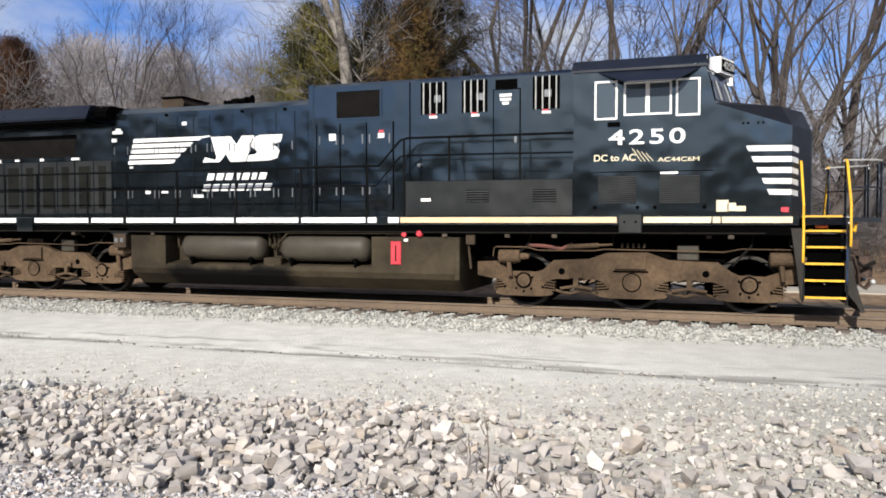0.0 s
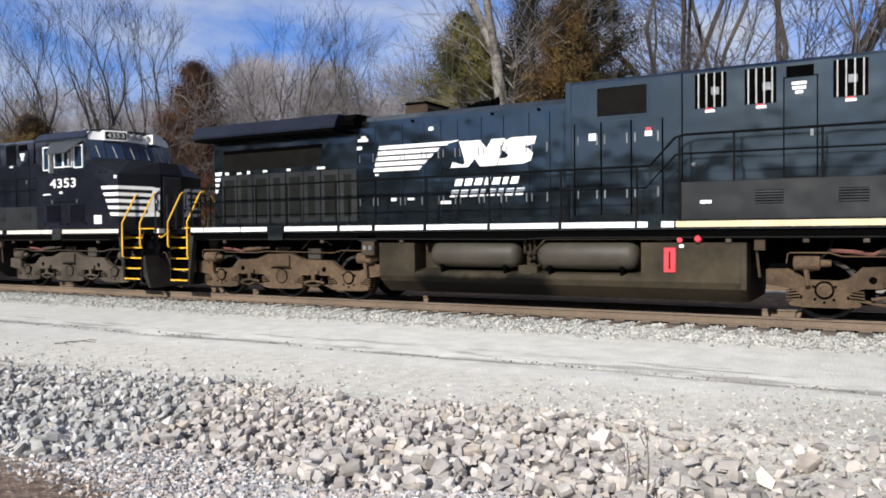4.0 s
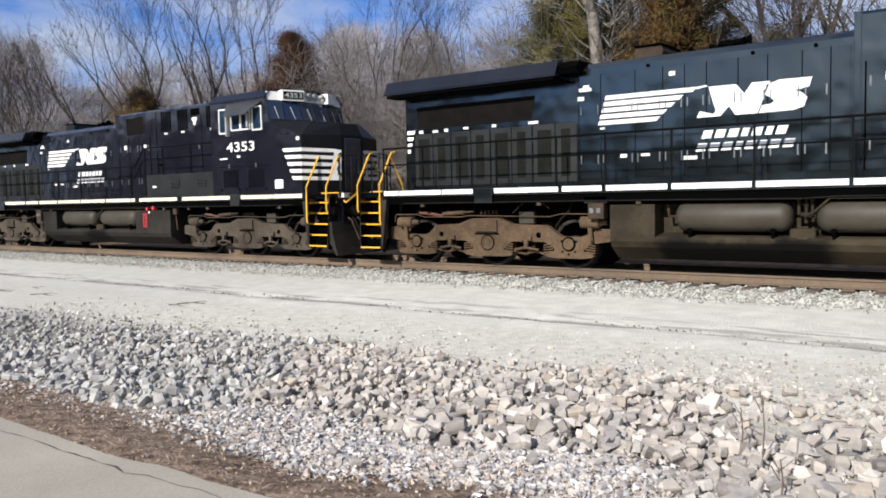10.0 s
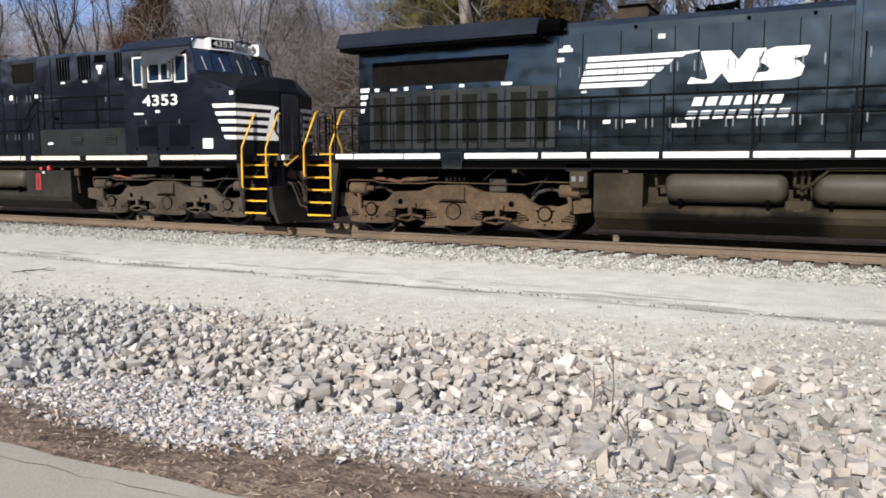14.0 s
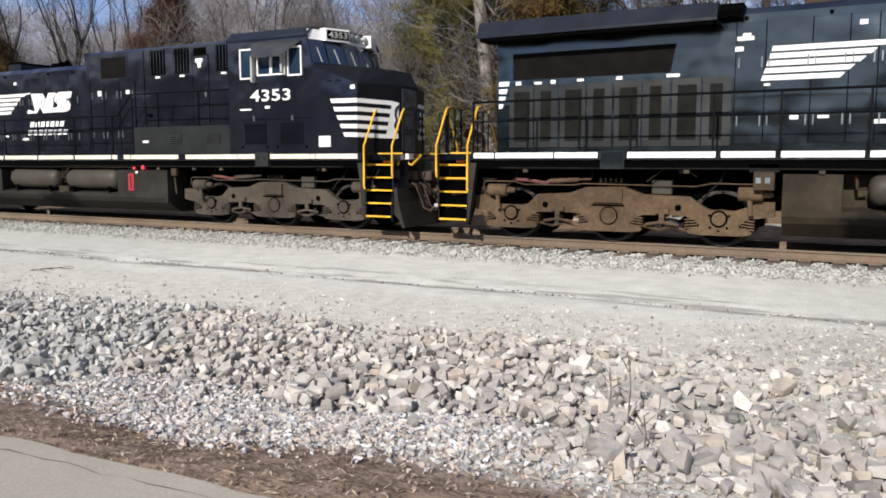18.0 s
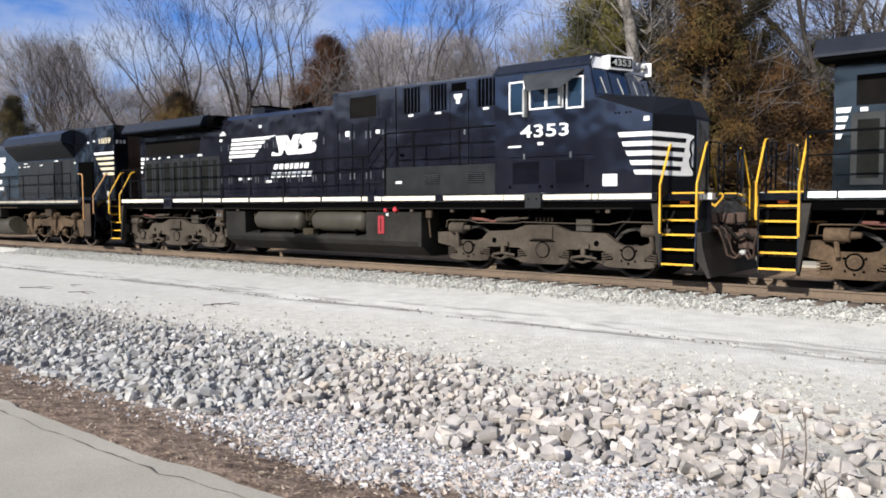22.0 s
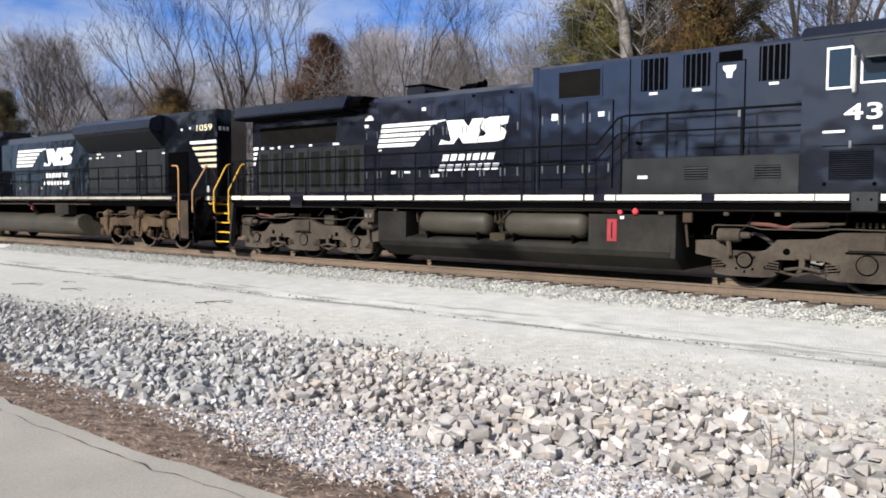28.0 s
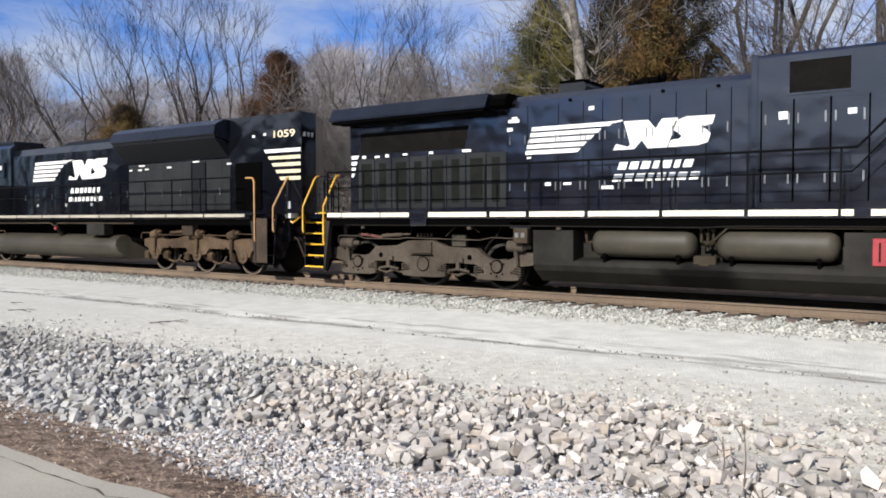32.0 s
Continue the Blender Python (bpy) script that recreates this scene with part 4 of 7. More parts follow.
    if plow:
        part("anticlimber", prism(nb(), [(x, -1.05), (x + out, -0.75), (x + out, 0.75), (x, 1.05)], 1.66, 1.74, "z"), BLACK, loco)
    part("chain", tube(nb(), [(x, -0.40, 2.5), (x, -0.2, 2.40), (x, 0, 2.37), (x, 0.2, 2.40), (x, 0.40, 2.5)], 0.012, 5), BLACK, loco)


def stripes_logo(loco, x0, y, z0, big=1.0, label=""):
    """A plain white emblem of five slanted bars and two broad slanted shapes, with rows of short bars below it for the name."""
    s = -1 if y < 0 else 1
    h, w = 0.57 * big, 4.05 * big
    rows = [(0.0, 1.24), (0.125, 1.38), (0.25, 1.54), (0.375, 1.70), (0.5, 1.96)]
    for f, r in rows:
        z = z0 + f * big
        sl = 0.30 * f
        pts = [(x0 + sl * big, z), (x0 + r * big, z), (x0 + (r + 0.085) * big, z + 0.086 * big), (x0 + (sl + 0.025) * big, z + 0.088 * big)]
        part("emblem_bar", flat(nb(), pts, y), WHITE, loco, label)
    part("emblem_bar", flat(nb(), [(x0 + 2.022 * big, z0 + 0.54 * big), (x0 + 2.24 * big, z0 + 0.575 * big), (x0 + 2.24 * big, z0 + 0.60 * big), (x0 + 2.052 * big, z0 + 0.588 * big)], y), WHITE, loco)
    n1 = [(2.04, 0.0), (2.10, 0.12), (2.35, 0.05), (2.40, 0.10), (2.26, 0.565), (2.77, 0.56), (2.92, 0.38), (3.05, 0.565), (3.37, 0.56), (3.15, 0.0), (2.76, 0.0), (2.64, 0.17), (2.48, 0.0)]
    part("emblem_shape", flat(nb(), [(x0 + a * big, z0 + b * big) for a, b in n1], y), WHITE, loco)
    n2 = [(3.17, 0.0), (3.76, 0.01), (3.94, 0.06), (3.99, 0.22), (3.90, 0.31), (3.78, 0.355), (4.02, 0.40), (4.07, 0.565), (3.52, 0.57), (3.31, 0.50), (3.26, 0.34), (3.38, 0.26), (3.44, 0.20), (3.38, 0.15), (3.23, 0.14)]
    part("emblem_shape", flat(nb(), [(x0 + a * big, z0 + b * big) for a, b in n2], y), WHITE, loco)
    for za, xa, xb, widths in ((-0.40, 2.13, 3.70, (3, 3, 3, 2, 3, 2, 3)), (-0.64, 2.02, 3.82, (3, 3, 3, 2, 3, 2, 3, 3))):
        unit = (xb - xa) / (sum(widths) + 1.1 * len(widths))
        a = xa
        for k in widths:
            b = a + unit * k
            pts = [(x0 + a * big, z0 + za * big), (x0 + b * big, z0 + za * big), (x0 + b * big + 0.05, z0 + (za + 0.15) * big), (x0 + a * big + 0.05, z0 + (za + 0.15) * big)]
            part("name_bar", flat(nb(), pts, y), WHITE, loco)
            a = b + unit * 1.1


def plate(loco, x, z, w, h, y, mat, name="label_plate", label=""):
    return part(name, flat(nb(), [(x - w / 2, z - h / 2), (x + w / 2, z - h / 2), (x + w / 2, z + h / 2), (x - w / 2, z + h / 2)], y, 0.010), mat, loco, label)


def side_rails(loco, s, upper, lower, posts):
    for line, r in ((upper, 0.024), (lower, 0.017)):
        part("side_handrail", tube(nb(), [(x, s * 1.5, z) for x, z in line], r, 6), RAIL_GREY, loco)
    xs, zs = [p[0] for p in upper], [p[1] for p in upper]
    for x, z0 in posts:
        bm = nb()
        top = float(np.interp(x, xs, zs))
        box(bm, x - 0.019, x + 0.019, s * 1.5 - 0.012, s * 1.5 + 0.012, z0, top + 0.02)
        part("rail_post", bm, RAIL_GREY, loco)


def slatted(loco, name, x0, x1, z0, z1, y, count, upright, back, slat):
    """A framed opening with separate slats or bars before a dark back."""
    s = -1 if y < 0 else 1
    g = part(name, flat(nb(), [(x0, z0), (x1, z0), (x1, z1), (x0, z1)], y, 0.004), back, loco, "dark slatted grille")
    for k in range(count):
        if upright:
            a = x0 + (k + 0.5) * (x1 - x0) / count
            bm = cube(a - 0.011, a + 0.011, y + s * 0.004, y + s * 0.03, z0, z1)
        else:
            a = z0 + (k + 0.5) * (z1 - z0) / count
            bm = prism(nb(), [(y + s * 0.004, a - 0.01), (y + s * 0.028, a - 0.014), (y + s * 0.028, a - 0.008), (y + s * 0.004, a + 0.012)], x0, x1, "x")
        part("slat", bm, slat, g)
    return g


def framed_window(loco, x0, x1, z0, z1, y, bars=0, frame_mat=None, w=0.035, glass=None):
    s = -1 if y < 0 else 1
    g = part("cab_window", flat(nb(), [(x0, z0), (x1, z0), (x1, z1), (x0, z1)], y, 0.008), glass or GLASS, loco, "dark glass in a white frame")
    bm = nb()
    for a, b, c, e in ((x0 - w, x1 + w, z0 - w, z0), (x0 - w, x1 + w, z1, z1 + w), (x0 - w, x0, z0, z1), (x1, x1 + w, z0, z1)):
        box(bm, a, b, y, y + s * 0.03, c, e)
    for k in range(bars):
        a = x0 + (k + 1) * (x1 - x0) / (bars + 1)
        box(bm, a - 0.035, a + 0.035, y, y + s * 0.026, z0, z1)
    part("window_frame", bm, frame_mat or WHITE, g)
    return g


def stained_tank(name, paint, x0, x1):
    """The dusty tank paint with a dark oily run along its lower side between x0 and x1."""
    m = paint.copy()
    m.name = name
    n, l = m.node_tree.nodes, m.node_tree.links
    b = n["Principled BSDF"]
    old = b.inputs["Base Color"].links[0].from_socket
    co, sep, wob, mixed = n.new("ShaderNodeTexCoord"), n.new("ShaderNodeSeparateXYZ"), n.new("ShaderNodeTexNoise"), n.new("ShaderNodeMixRGB")
    l.new(co.outputs["Object"], sep.inputs["Vector"])
    l.new(co.outputs["Object"], wob.inputs["Vector"])
    wob.inputs["Scale"].default_value, wob.inputs["Detail"].default_value = 2.2, 5

    def step(value, lo, hi):
        a, r = n.new("ShaderNodeMath"), n.new("ShaderNodeMapRange")
        a.operation, a.inputs[1].default_value = "MULTIPLY_ADD", 0.5
        l.new(wob.outputs["Fac"], a.inputs[0])
        l.new(value, a.inputs[2])
        r.interpolation_type = "SMOOTHSTEP"
        r.inputs["From Min"].default_value, r.inputs["From Max"].default_value = lo + 0.25, hi + 0.25
        l.new(a.outputs[0], r.inputs["Value"])
        return r.outputs["Result"]

    both, all3 = n.new("ShaderNodeMath"), n.new("ShaderNodeMath")
    both.operation = all3.operation = "MULTIPLY"
    l.new(step(sep.outputs["X"], x0 - 0.15, x0 + 0.15), both.inputs[0])
    l.new(step(sep.outputs["X"], x1 + 0.3, x1 - 0.3), both.inputs[1])
    l.new(both.outputs[0], all3.inputs[0])
    l.new(step(sep.outputs["Z"], 0.86, 0.60), all3.inputs[1])
    l.new(all3.outputs[0], mixed.inputs["Fac"])
    l.new(old, mixed.inputs["Color1"])
    mixed.inputs["Color2"].default_value = (0.0035, 0.0032, 0.003, 1)
    l.new(mixed.outputs["Color"], b.inputs["Base Color"])
    return m


def tank_body(loco, x0, x1, zt, recess, paint):
    """A fuel tank with chamfered lower edges; recess: the stretch where its upper sides step back to carry air reservoirs."""
    a, b = recess
    full = [(-1.45, zt), (-1.45, 0.64), (-1.38, 0.52), (-1.02, 0.27), (1.02, 0.27), (1.38, 0.52), (1.45, 0.64), (1.45, zt)]
    low = [(-0.95, zt), (-0.95, 0.80), (-1.40, 0.74), (-1.45, 0.70), (-1.45, 0.64), (-1.38, 0.52), (-1.02, 0.27), (1.02, 0.27), (1.38, 0.52), (1.45, 0.64), (1.45, 0.70), (1.40, 0.74), (0.95, 0.80), (0.95, zt)]
    bm = prism(nb(), full, x0, a, "x")
    prism(bm, full, b, x1, "x")
    prism(bm, low, a, b, "x")
    return part("fuel_tank", bm, paint, loco, "dusty grey fuel tank with an oily dark stain")


def ge_loco(number, label, cream, wheels, awning_drop, extra):
    """A six-axle wide-nosed freight locomotive with its cab to the right."""
    glass = GLASS_PALE if extra == "a" else GLASS_BLUE
    paint, door_paint = (BLACK_HAZY, DOOR_HAZY) if extra == "a" else (BLACK_FADED, FADED_DOOR)
    L = thing("locomotive", label, "locomotive", "locomotives of the train")
    # SHADE also paints in the darkness below the deck
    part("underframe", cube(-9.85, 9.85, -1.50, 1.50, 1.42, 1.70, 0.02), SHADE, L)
    part("walkway", cube(-9.8, 6.0, -1.54, 1.54, 1.70, 1.762, 0.01), paint, L)
    for s in (-1, 1):
        part("side_sill", cube(-9.82, 9.82, s * 1.50, s * 1.549, 1.605, 1.765, 0.006), paint, L)
        segs = [(-9.75, -9.30), (-9.27, -8.05), (-8.02, -7.17), (-6.61, -5.05), (-4.96, -4.08), (-3.99, -2.74), (-2.66, -1.21), (-1.14, 0.34), (0.41, 1.85), (1.90, 2.09), (2.34, 2.57),
                (2.60, 4.31), (4.56, 6.26), (6.28, 6.80), (7.27, 8.42), (8.44, 8.57), (8.59, 9.72)]
        if cream:
            segs = segs[:11] + [(2.60, 6.80)] + segs[14:]
        for a, b in segs:
            part("reflective_stripe", cube(a, b, s * 1.549, s * 1.556, 1.643, 1.750), TAN_STRIPE if (cream and 2.58 < a < 6.5) else CREAM if (cream and 6.5 < a < 9) else WHITE if cream else IVORY, L,
                 "aged cream reflective stripe" if (cream and a > 2.58) else "white reflective stripe")
        part("jacking_pad", cube(-7.12, -6.66, s * 1.45, s * 1.58, 1.44, 1.77, 0.01), paint, L)
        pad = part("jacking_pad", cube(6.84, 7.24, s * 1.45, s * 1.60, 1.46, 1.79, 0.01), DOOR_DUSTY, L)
        for a in (6.94, 7.14):
            part("bolt", lathe(nb(), (a, s * 1.60, 1.66), (0, s, 0), [(0, 0.022), (0.01, 0.018)], 8), SHADE, pad)
        part("conduit", tube(nb(), [(-9.2, s * 1.50, 1.45), (-4.6, s * 1.50, 1.45), (-0.4, s * 1.50, 1.43), (0.2, s * 1.51, 1.46), (6.0, s * 1.51, 1.455), (9.3, s * 1.50, 1.46)], 0.014, 6), HOSE, L)
        for a in (-8.7, -5.6, -3.4, 3.45, 4.7, 5.6, 8.7):
            part("pipe_bracket", cube(a, a + 0.10, s * 1.42, s * 1.49, 1.36, 1.54, 0.01), GRIME_OLIVE, L)
    # long hood
    hood = part("long_hood", prism(nb(), [(-0.95, 1.76), (-0.95, 4.16), (-0.78, 4.29), (0.78, 4.29), (0.95, 4.16), (0.95, 1.76)], -9.5, 0.32, "x"), paint, L, "black painted long hood")
    wing = [(-0.9, 4.0), (-1.50, 4.02), (-1.50, 4.07), (-1.36, 4.34), (1.36, 4.34), (1.50, 4.07), (1.50, 4.02), (0.9, 4.0)]
    part("radiator_wing", prism(nb(), wing, -9.72, -5.12, "x"), NAVY, hood, "overhanging radiator housing")
    for s in (-1, 1):
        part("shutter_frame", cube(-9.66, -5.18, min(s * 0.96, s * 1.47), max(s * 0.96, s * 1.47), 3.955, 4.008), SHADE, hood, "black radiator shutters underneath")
    part("radiator_wing_end", prism(nb(), [(-0.94, 4.04), (-1.26, 4.08), (-1.30, 4.20), (-1.12, 4.34), (1.12, 4.34), (1.30, 4.20), (1.26, 4.08), (0.94, 4.04)], -5.12, -4.74, "x"), SHADE, hood)
    part("roof_fan_deck", cube(-9.2, -5.3, -1.1, 1.1, 4.34, 4.40, 0.02), ROOF, hood)
    part("roof_walk", cube(-4.6, 0.3, -0.45, 0.45, 4.29, 4.33, 0.01), ROOF, hood)
    bm = nb()
    prism(bm, [(-3.80, 4.29), (-3.24, 4.29), (-3.21, 4.44), (-3.26, 4.545), (-3.78, 4.545), (-3.83, 4.44)], -0.50, 0.50)
    stack = part("exhaust_outlet", bm, GRIME if extra == "a" else ROOF, L, "sooty tan exhaust stack" if extra == "a" else "sooty black exhaust stack")
    part("stack_rim", cube(-3.82, -3.22, -0.54, 0.54, 4.545, 4.585, 0.01), SHADE, stack, "black sooty rim")
    bm = nb()
    for k, (y, ln) in enumerate(((-0.25, 0.50), (-0.1, 0.58), (0.1, 0.44))):
        lathe(bm, (-2.20, y, 4.44 + 0.06 * (k % 2)), (1, 0, 0), [(0, 0.03), (ln * 0.6, 0.035), (ln * 0.85, 0.06), (ln, 0.10)], 12)
    box(bm, -2.02, -1.90, -0.3, 0.2, 4.29, 4.50)
    box(bm, -2.34, -1.60, -0.06, 0.02, 4.36, 4.39)
    lathe(bm, (-2.18, 0.0, 4.44), (-1, 0, 0), [(0, 0.03), (0.16, 0.05), (0.24, 0.09)], 12)
    part("air_horn", bm, SHADE, L, "cluster of black horns")
    for s in (-1, 1):
        y = s * 0.95
        part("intake_panel", flat(nb(), [(-9.15, 3.22), (-6.0, 3.22), (-5.9, 3.74), (-9.15, 3.74)], y, 0.006), SCREEN_BROWN, hood, "dark brown radiator intake screen")
        for k in range(8):
            a = -9.22 + k * 0.545
            b = a + (0.50 if k % 2 else 0.52)
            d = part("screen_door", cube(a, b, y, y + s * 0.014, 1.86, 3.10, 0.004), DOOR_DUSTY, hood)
            part("wire_screen", cube(a + (0.13 if k % 2 else 0.10), b - (0.15 if k % 2 else 0.08), y + s * 0.014, y + s * 0.018, 1.98, 2.98), SCREEN, d, "brown grey wire screen")
        seams = [-4.86, -4.36, -3.62, -3.05, -2.62, -2.2, -1.62, -1.1, -0.52, -0.06, 0.26]
        for a, b in zip(seams, seams[1:]):
            d = part("hood_door", cube(a + 0.007, b - 0.007, y, y + s * 0.012, 1.90, 4.02, 0.004), door_paint, hood)
            part("door_gap", cube(a - 0.005, a + 0.005, y, y + s * 0.010, 1.90, 4.04), SHADE, hood)
            if b - a > 0.4:
                for z in (2.20, 3.22):
                    part("latch", cube(b - 0.07, b - 0.045, y + s * 0.012, y + s * 0.028, z, z + 0.19), LATCH, d)
                    part("latch", cube(a + 0.05, a + 0.072, y + s * 0.012, y + s * 0.026, z + 0.01, z + 0.18), LATCH, d)
        for a in (-4.70, -3.35, -1.36, -0.3):
            part("lifting_lug", cube(a - 0.03, a + 0.03, y, y + s * 0.04, 4.06, 4.12, 0.01), SHADE, hood)
        stripes_logo(L, -4.42, s * 0.963, 2.99)
        for x, z, w, h in ((-9.02, 3.15, 0.12, 0.07), (-8.60, 3.14, 0.16, 0.05), (-8.28, 3.15, 0.10, 0.07), (-7.72, 3.16, 0.14, 0.05), (-6.95, 3.16, 0.12, 0.06), (-5.94, 3.16, 0.24, 0.06),
                           (-4.68, 3.80, 0.14, 0.06), (-4.70, 3.74, 0.28, 0.07), (-4.80, 3.56, 0.14, 0.08), (-2.86, 3.88, 0.12, 0.08), (-4.32, 2.92, 0.10, 0.04),
                           (-3.86, 2.34, 0.14, 0.07), (-3.40, 2.34, 0.18, 0.05), (-2.50, 2.24, 0.26, 0.07)):
            plate(L, x, z, w, h, s * 0.966, WHITE)
        for k in range(4):
            a = -9.46
            part("end_stripe", flat(nb(), [(a, 3.20 - 0.15 * k), (a + 0.24 - 0.045 * k, 3.20 - 0.15 * k), (a + 0.21 - 0.045 * k, 3.11 - 0.15 * k), (a, 3.11 - 0.15 * k)], y), WHITE, L)
    # equipment hood behind the cab
    aux = part("equipment_hood", prism(nb(), [(-1.0, 1.76), (-1.0, 4.50), (-0.9, 4.57), (0.9, 4.57), (1.0, 4.50), (1.0, 1.76)], 0.32, 6.0, "x"), paint, L, "tall black equipment hood")
    part("hood_corner_post", cube(0.30, 0.42, -1.02, 1.02, 1.80, 4.56, 0.01), paint, aux)
    for s in (-1, 1):
        y = s * 1.0
        part("intake_screen", flat(nb(), [(0.96, 3.83), (1.94, 3.83), (1.94, 4.38), (0.96, 4.38)], y, 0.006), SCREEN_BROWN, aux, "brown wire screen")
        bm = nb()
        for a, b, c, e in ((0.92, 1.98, 3.79, 3.83), (0.92, 1.98, 4.38, 4.42), (0.92, 0.96, 3.83, 4.38), (1.94, 1.98, 3.83, 4.38)):
            box(bm, a, b, y, y + s * 0.02, c, e)
        part("screen_frame", bm, door_paint, aux)
        for a in (0.485, 1.035, 1.635, 2.235):
            part("door_gap", cube(a - 0.012, a + 0.012, y, y + s * 0.0125, 1.9, 3.72), SHADE, aux)
        for a, b in ((0.50, 1.02), (1.05, 1.62), (1.65, 2.22)):
            d = part("hood_door", cube(a, b, y, y + s * 0.012, 1.9, 3.70, 0.004), door_paint, aux)
            for z in (2.22, 3.28):
                part("latch", cube(b - 0.08, b - 0.05, y + s * 0.012, y + s * 0.03, z, z + 0.2), LATCH, d)
                part("latch", cube(a + 0.05, a + 0.076, y + s * 0.012, y + s * 0.028, z + 0.01, z + 0.19), LATCH, d)
        part("panel_seam", cube(2.585, 2.61, y, y + s * 0.006, 1.8, 4.5), SHADE, aux)
        for a, b in ((2.83, 3.39), (3.70, 4.23), (5.13, 5.66)):
            slatted(aux, "cooling_vent", a, b, 3.83, 4.46, y, 4 if extra == "a" else 5, True, SHADE, GREY if extra == "a" else door_paint)
        part("vent_slot", flat(nb(), [(4.39, 4.26), (4.83, 4.26), (4.83, 4.44), (4.39, 4.44)], y, 0.006), SHADE, aux)
        d = part("side_door", cube(4.36, 4.88, y, y + s * 0.02, 2.50, 4.24, 0.006), door_paint, aux)
        part("door_handle", cube(4.78, 4.83, y + s * 0.02, y + s * 0.045, 3.2, 3.32), LATCH, d)
        for a, b, c, e in ((4.342, 4.358, 2.50, 4.25), (4.882, 4.898, 2.50, 4.25), (4.342, 4.898, 4.242, 4.256)):
            part("door_gap", cube(a, b, y, y + s * 0.012, c, e), SHADE, aux)
        if extra == "a":
            for z, w in ((4.13, 0.24), (4.05, 0.22), (3.975, 0.13)):
                plate(L, 4.60, z, w, 0.055, s * 1.02, WHITE, "notice", "white notice on the door")
            for a in (3.12, 4.00, 5.36):
                part("vent_fitting", cube(a, a + 0.14, y + s * 0.004, y + s * 0.014, 4.06, 4.20, 0.004), LATCH, aux, "pale fitting inside the vent")
        else:
            part("notice", flat(nb(), [(4.55, 3.94), (4.65, 3.94), (4.66, 4.04), (4.72, 4.10), (4.72, 4.17), (4.48, 4.17), (4.48, 4.10), (4.54, 4.04)], s * 1.02, 0.010), WHITE, L, "white notice on the door")
        for x, z, w in ((3.10, 3.77, 0.17), (3.98, 3.77, 0.17), (5.40, 3.77, 0.17)):
            plate(L, x, z, w, 0.05, s * 1.0, WHITE)
            if extra == "a":
                plate(L, x - 0.02, z + 0.045, w * 0.8, 0.025, s * 1.0, RED)
        plate(L, 0.86, 3.44, 0.15, 0.14, s * 1.012, WHITE)
        plate(L, 1.97, 3.44, 0.14, 0.10, s * 1.012, WHITE)
        if extra == "a":
            plate(L, 1.97, 3.53, 0.10, 0.05, s * 1.012, RED)
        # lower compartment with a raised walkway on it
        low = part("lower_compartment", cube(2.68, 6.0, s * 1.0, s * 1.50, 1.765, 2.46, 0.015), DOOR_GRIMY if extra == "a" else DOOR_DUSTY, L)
        for a in (3.95, 5.24):
            slatted(low, "small_louver", a, a + 0.45, 2.04, 2.27, s * 1.5, 5, False, SHADE, LOUVER)
        plate(L, 3.12, 2.09, 0.20, 0.06, s * 1.5, WHITE)
        part("marker_light", lathe(nb(), (2.82, s * 1.02, 2.80), (0, s, 0), [(0, 0.04), (0.07, 0.04), (0.08, 0.02)], 10), LATCH if extra == "a" else SHADE, aux)
        side_rails(L, s, [(-9.8, 2.76), (2.12, 2.78), (2.58, 3.27), (2.75, 3.31), (6.0, 3.30)], [(-9.8, 2.37), (2.05, 2.38), (2.58, 2.95), (2.75, 2.97), (6.0, 2.94)],
                   [(x, 1.76) for x in (-9.78, -8.6, -7.55, -6.57, -5.11, -4.02, -2.68, -1.18, 0.38, 1.88, 2.66)] + [(3.6, 2.46), (5.0, 2.46)])
    # cab and nose
    cb = nb()
    prism(cb, [(-1.50, 1.76), (-1.50, 4.40), (-1.30, 4.60), (-0.70, 4.68), (0.70, 4.68), (1.30, 4.60), (1.50, 4.40), (1.50, 1.76)], 6.0, 8.30, "x")
    cab = part("cab", cb, paint, L, "black wide cab with white window frames")
    # slanted windscreen wall in four facets
    lo = [(8.46, -1.5), (8.82, -0.55), (8.82, 0.55), (8.46, 1.5)]
    hi = [(8.30, -1.5), (8.60, -0.55), (8.60, 0.55), (8.30, 1.5)]
    wb = nb()
    ring = []
    for (ax, ay), (bx, by) in zip(lo, hi):
        ring.append([wb.verts.new((ax, ay, 1.76)), wb.verts.new((ax, ay, 3.72)), wb.verts.new((bx, by, 4.40)), wb.verts.new((bx - 0.05, by * 0.88, 4.58)), wb.verts.new((8.2, by * 0.85, 4.62))])
    back = [[wb.verts.new((8.301, v.co.y, v.co.z)) for v in ring[k]] for k in (0, 3)]
    for a, b in zip(ring, ring[1:]):
        for i in range(4):
            wb.faces.new((a[i], b[i], b[i + 1], a[i + 1]))
    for rr, bb in ((ring[0], back[0]), (ring[3], back[1])):
        for i in range(4):
            wb.faces.new((rr[i], rr[i + 1], bb[i + 1], bb[i]))
    part("cab_front", wb, paint, cab)
    def on_front(k, u, z, out=0.012):
        (ax, ay), (bx, by) = lo[k], lo[k + 1]
        (cx, cy), (ex, ey) = hi[k], hi[k + 1]
        v = (z - 3.72) / 0.68
        p = Vector((ax + (bx - ax) * u, ay + (by - ay) * u, 0)).lerp(Vector((cx + (ex - cx) * u, cy + (ey - cy) * u, 0)), v)
        nrm = Vector((by - ay, -(bx - ax), 0)).normalized()
        return (p.x + nrm.x * out, p.y + nrm.y * out, z)
